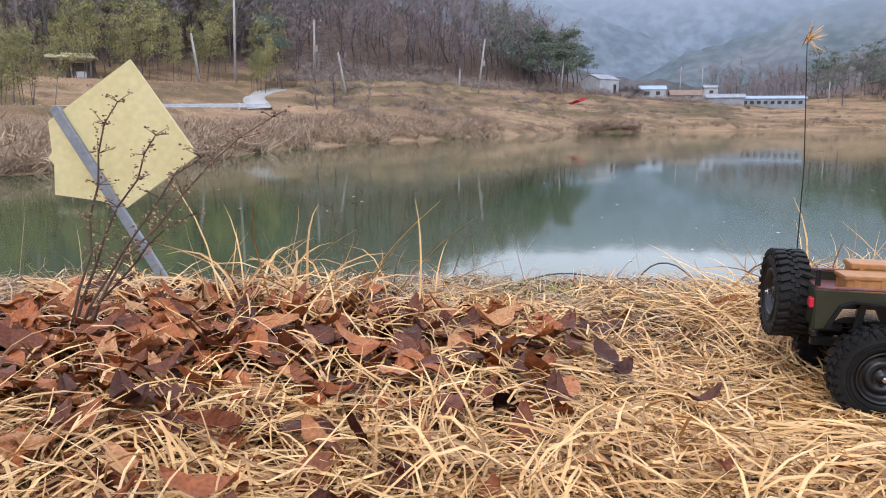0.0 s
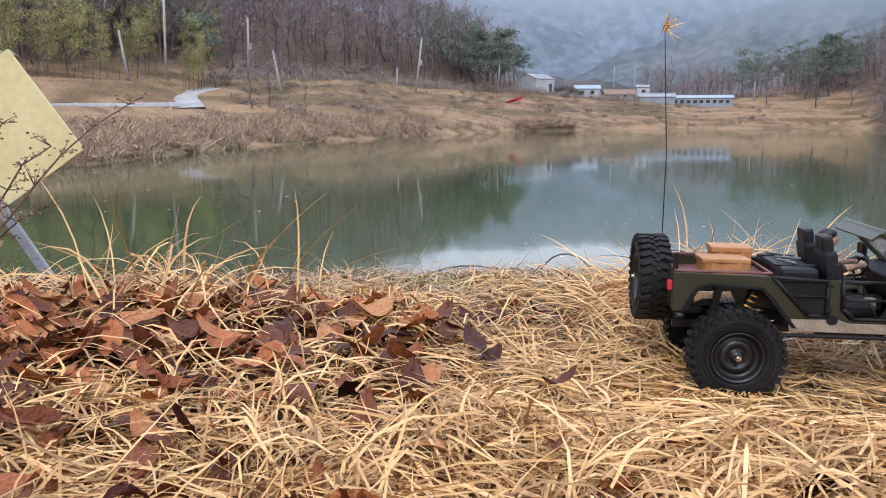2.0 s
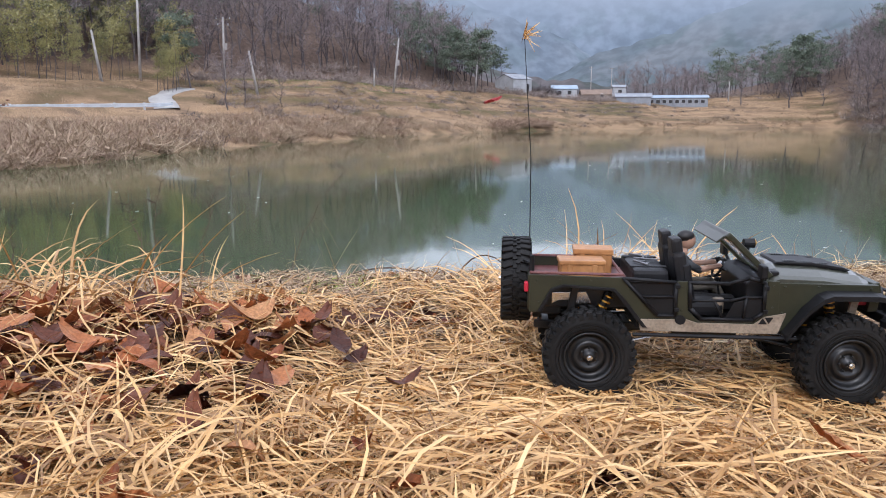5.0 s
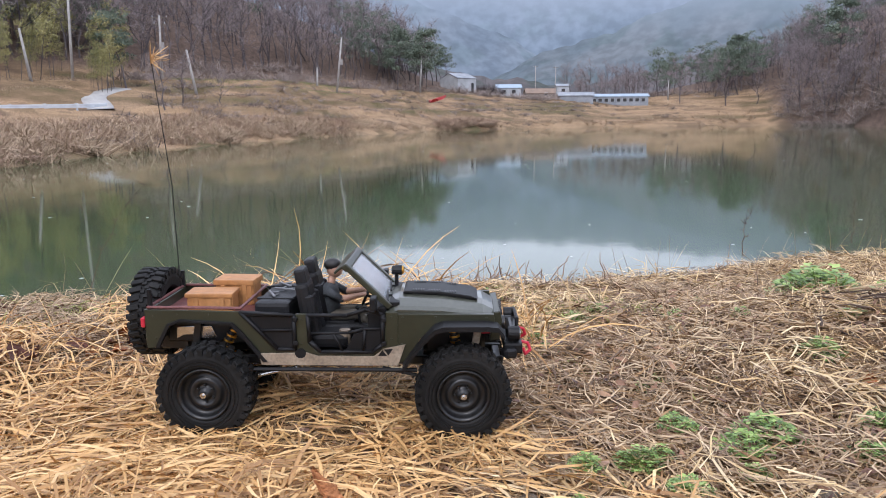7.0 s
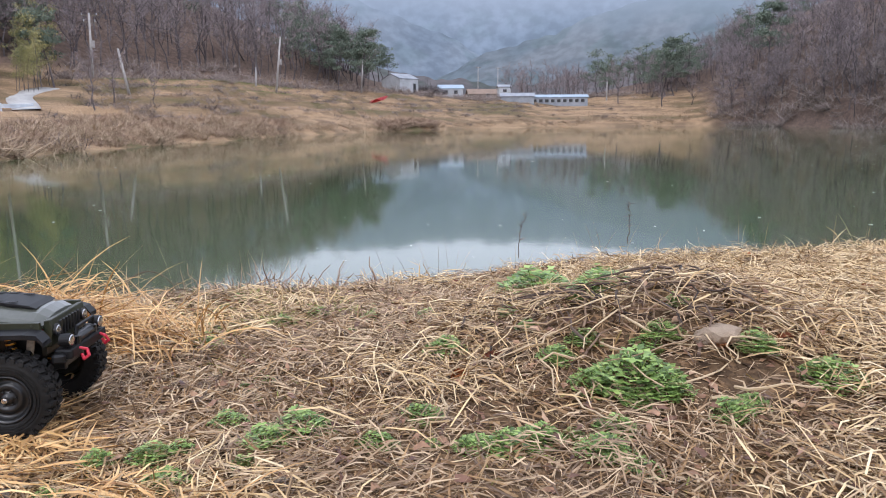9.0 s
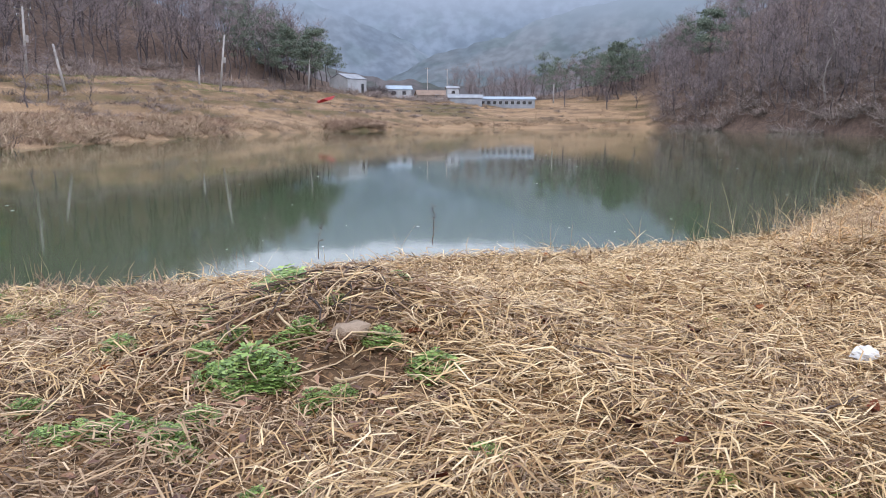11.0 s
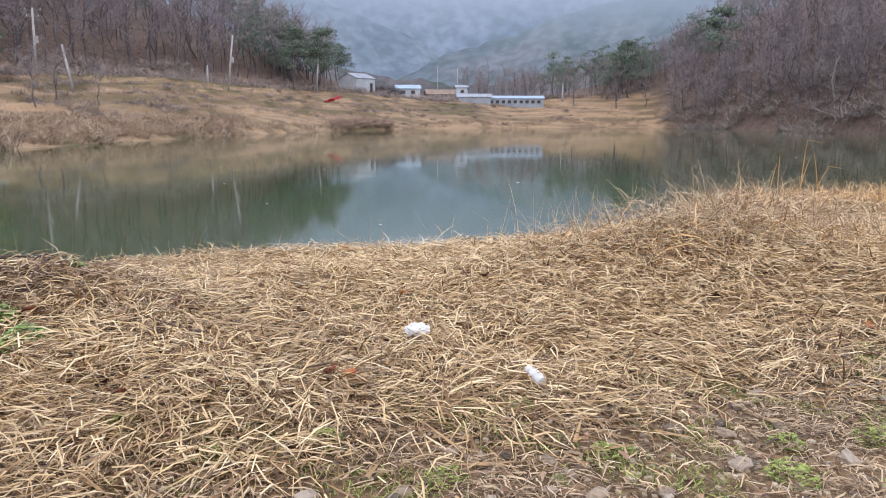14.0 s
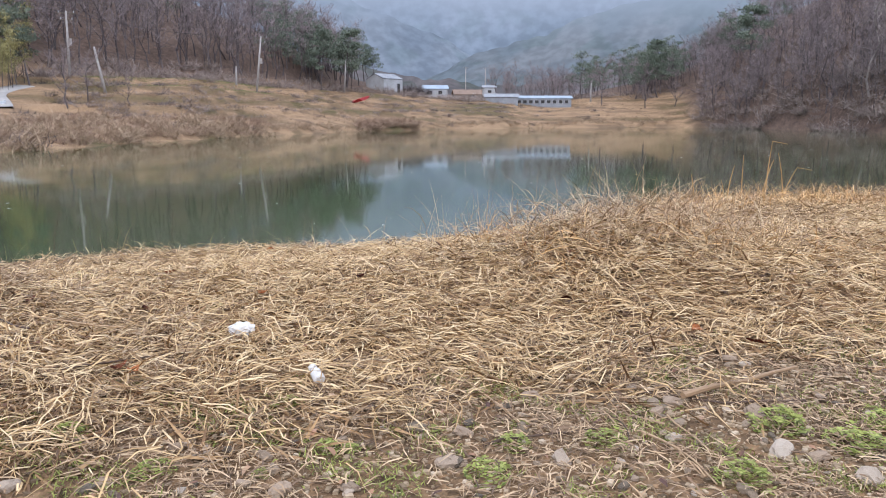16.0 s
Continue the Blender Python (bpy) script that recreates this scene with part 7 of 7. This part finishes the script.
dry_weed((0.29, 1.75, 0.03), ((0.381, 1.75, 0.405), (0.60, 1.76, 0.385), (0.44, 1.75, 0.36), (0.50, 1.72, 0.33), (0.47, 1.76, 0.245)), "tall branching dry weed with dark seed heads")
b_spots = (((0.857, 3.0, -0.12), ((1.043, 3.0, 0.219),)), ((0.62, 2.35, 0.0), ((0.66, 2.35, 0.24), (0.58, 2.36, 0.19))), ((0.72, 2.4, 0.0), ((0.76, 2.42, 0.22),)),
           ((2.95, 2.9, -0.05), ((2.98, 2.92, 0.10),)), ((3.4, 2.95, -0.03), ((3.41, 2.96, 0.12),)), ((0.15, 2.75, -0.02), ((0.18, 2.75, 0.12),)))
for base, tips in b_spots:
    dry_weed(base, tips, "thin bare dry weed stem on the bank edge", False, 0.0018)
# arched bramble stems over the bank edge
for (x0, x1, y, h) in ((1.33, 1.5, 2.62, 0.07), (1.62, 1.85, 2.7, 0.09), (2.3, 2.42, 3.0, 0.08), (1.0, 1.3, 2.55, 0.03)):
    b = bmesh.new()
    pts = [Vector((x0 + (x1 - x0) * u, y + 0.03 * math.sin(u * 5), float(ground_z(x0 + (x1 - x0) * u, y)) + h * 4 * u * (1 - u) * (0.75 + 0.5 * u))) for u in np.linspace(0, 1, 10)]
    stem(b, pts, 0.0026, 0.0014)
    tagged(part("bramble_stem", b, twig_mat), "arched dark bramble stem over the bank edge", "stem", "bramble stems")
# tall pale reed stalks
for k, (x, y, h, lean) in enumerate(((7.0, 3.8, 0.46, 0.03), (6.82, 3.8, 0.38, 0.0), (7.1, 3.75, 0.36, -0.06), (6.9, 3.7, 0.30, 0.07), (7.2, 3.9, 0.33, 0.12), (6.75, 3.85, 0.26, -0.05), (6.5, 3.5, 0.24, 0.04), (6.15, 3.3, 0.22, -0.03))):
    b = bmesh.new()
    z = float(ground_z(x, y)) - 0.02
    pts = [Vector((x + lean * u * u, y, z + h * u)) for u in (0, 0.3, 0.6, 0.85, 1)]
    if k in (0, 4):
        pts.append(pts[-1] + Vector((0.12, 0, -0.02)))
    stem(b, pts, 0.0042, 0.0014, 6)
    tagged(part("reed_stalk", b, straw_mat), "tall pale dead reed stalk on the bank", "reed", "reed stalks")
def heap_at(x0, y0, sx, sy):
    return lambda x, y: np.exp(-((x - x0) / sx) ** 2 - ((y - y0) / sy) ** 2)


grass("dead_grass", "arching tufts of long dead grass", straw_mat,
      blades(620, (0.25, 0.85), (1.75, 2.2), (0.16, 0.30), (0.0026, 0.0052), 1.0, 0.02, droop=1.75, seg=6, curl=0.8, keep=heap_at(0.55, 1.97, 0.15, 0.11)),
      blades(260, (0.2, 1.0), (1.7, 2.2), (0.14, 0.26), (0.0022, 0.0042), 0.85, 0.02, droop=2.1, seg=6, curl=0.9, keep=heap_at(0.72, 1.9, 0.25, 0.15)),
      blades(700, (-0.4, 1.3), (1.45, 2.0), (0.10, 0.22), (0.0018, 0.0038), 0.6, 0.03, droop=1.9, seg=5, curl=0.9, keep=lambda x, y: leafy(x, y) * np.clip(0.35 + 0.9 * wave(x, y, 0.35, 2), 0.03, 1)),
      blades(5200, (1.25, 2.0), (1.8, 2.3), (0.10, 0.22), (0.0018, 0.004), 0.55, 0.03, droop=1.35, seg=5, comb=0.35, keep=heap_at(1.62, 2.03, 0.24, 0.14)),
      blades(900, (4.5, 5.7), (1.5, 2.7), (0.06, 0.16), (0.0016, 0.0034), 0.65, 0.04),
      blades(1800, (5.9, 7.6), (3.1, 4.0), (0.07, 0.18), (0.0016, 0.0034), 0.8, 0.04))

# litter: a crumpled tissue and a small white bottle
b = bmesh.new()
bmesh.ops.create_icosphere(b, subdivisions=3, radius=1)
for v in b.verts:
    n1 = noise.noise(v.co * 2.3) + 0.6 * noise.noise(v.co * 5.1 + Vector((9, 0, 0)))
    v.co *= 1 + 0.28 * n1
    v.co = Vector((v.co.x * 0.026, v.co.y * 0.018, v.co.z * 0.015))
tagged(part("tissue", b, tissue_mat, m=pose(3.689, 1.227, float(ground_z(3.689, 1.227)) + 0.034)), "crumpled white paper tissue lying on straw", "tissue")
bt = thing("plastic_bottle", pose(3.824, 0.893, float(ground_z(3.824, 0.893)) + 0.026, 0, 72, 105), "small white plastic bottle lying on its side", "bottle")
b = bmesh.new()
spun(b, [(0.0001, 0), (0.009, 0), (0.0105, 0.002), (0.0105, 0.024), (0.0085, 0.029), (0.006, 0.031), (0.006, 0.036), (0.0001, 0.036)], 18)
bmesh.ops.rotate(b, cent=(0, 0, 0), matrix=Matrix.Rotation(radians(90), 3, 'X'), verts=b.verts)
part("body", b, tissue_mat, bt, smooth_faces=False)
b = bmesh.new()
tube(b, (0, 0, 0.0345), (0, 0, 0.043), 0.0075, 0.0075, 14)
part("cap", b, tissue_mat, bt, "white cap")
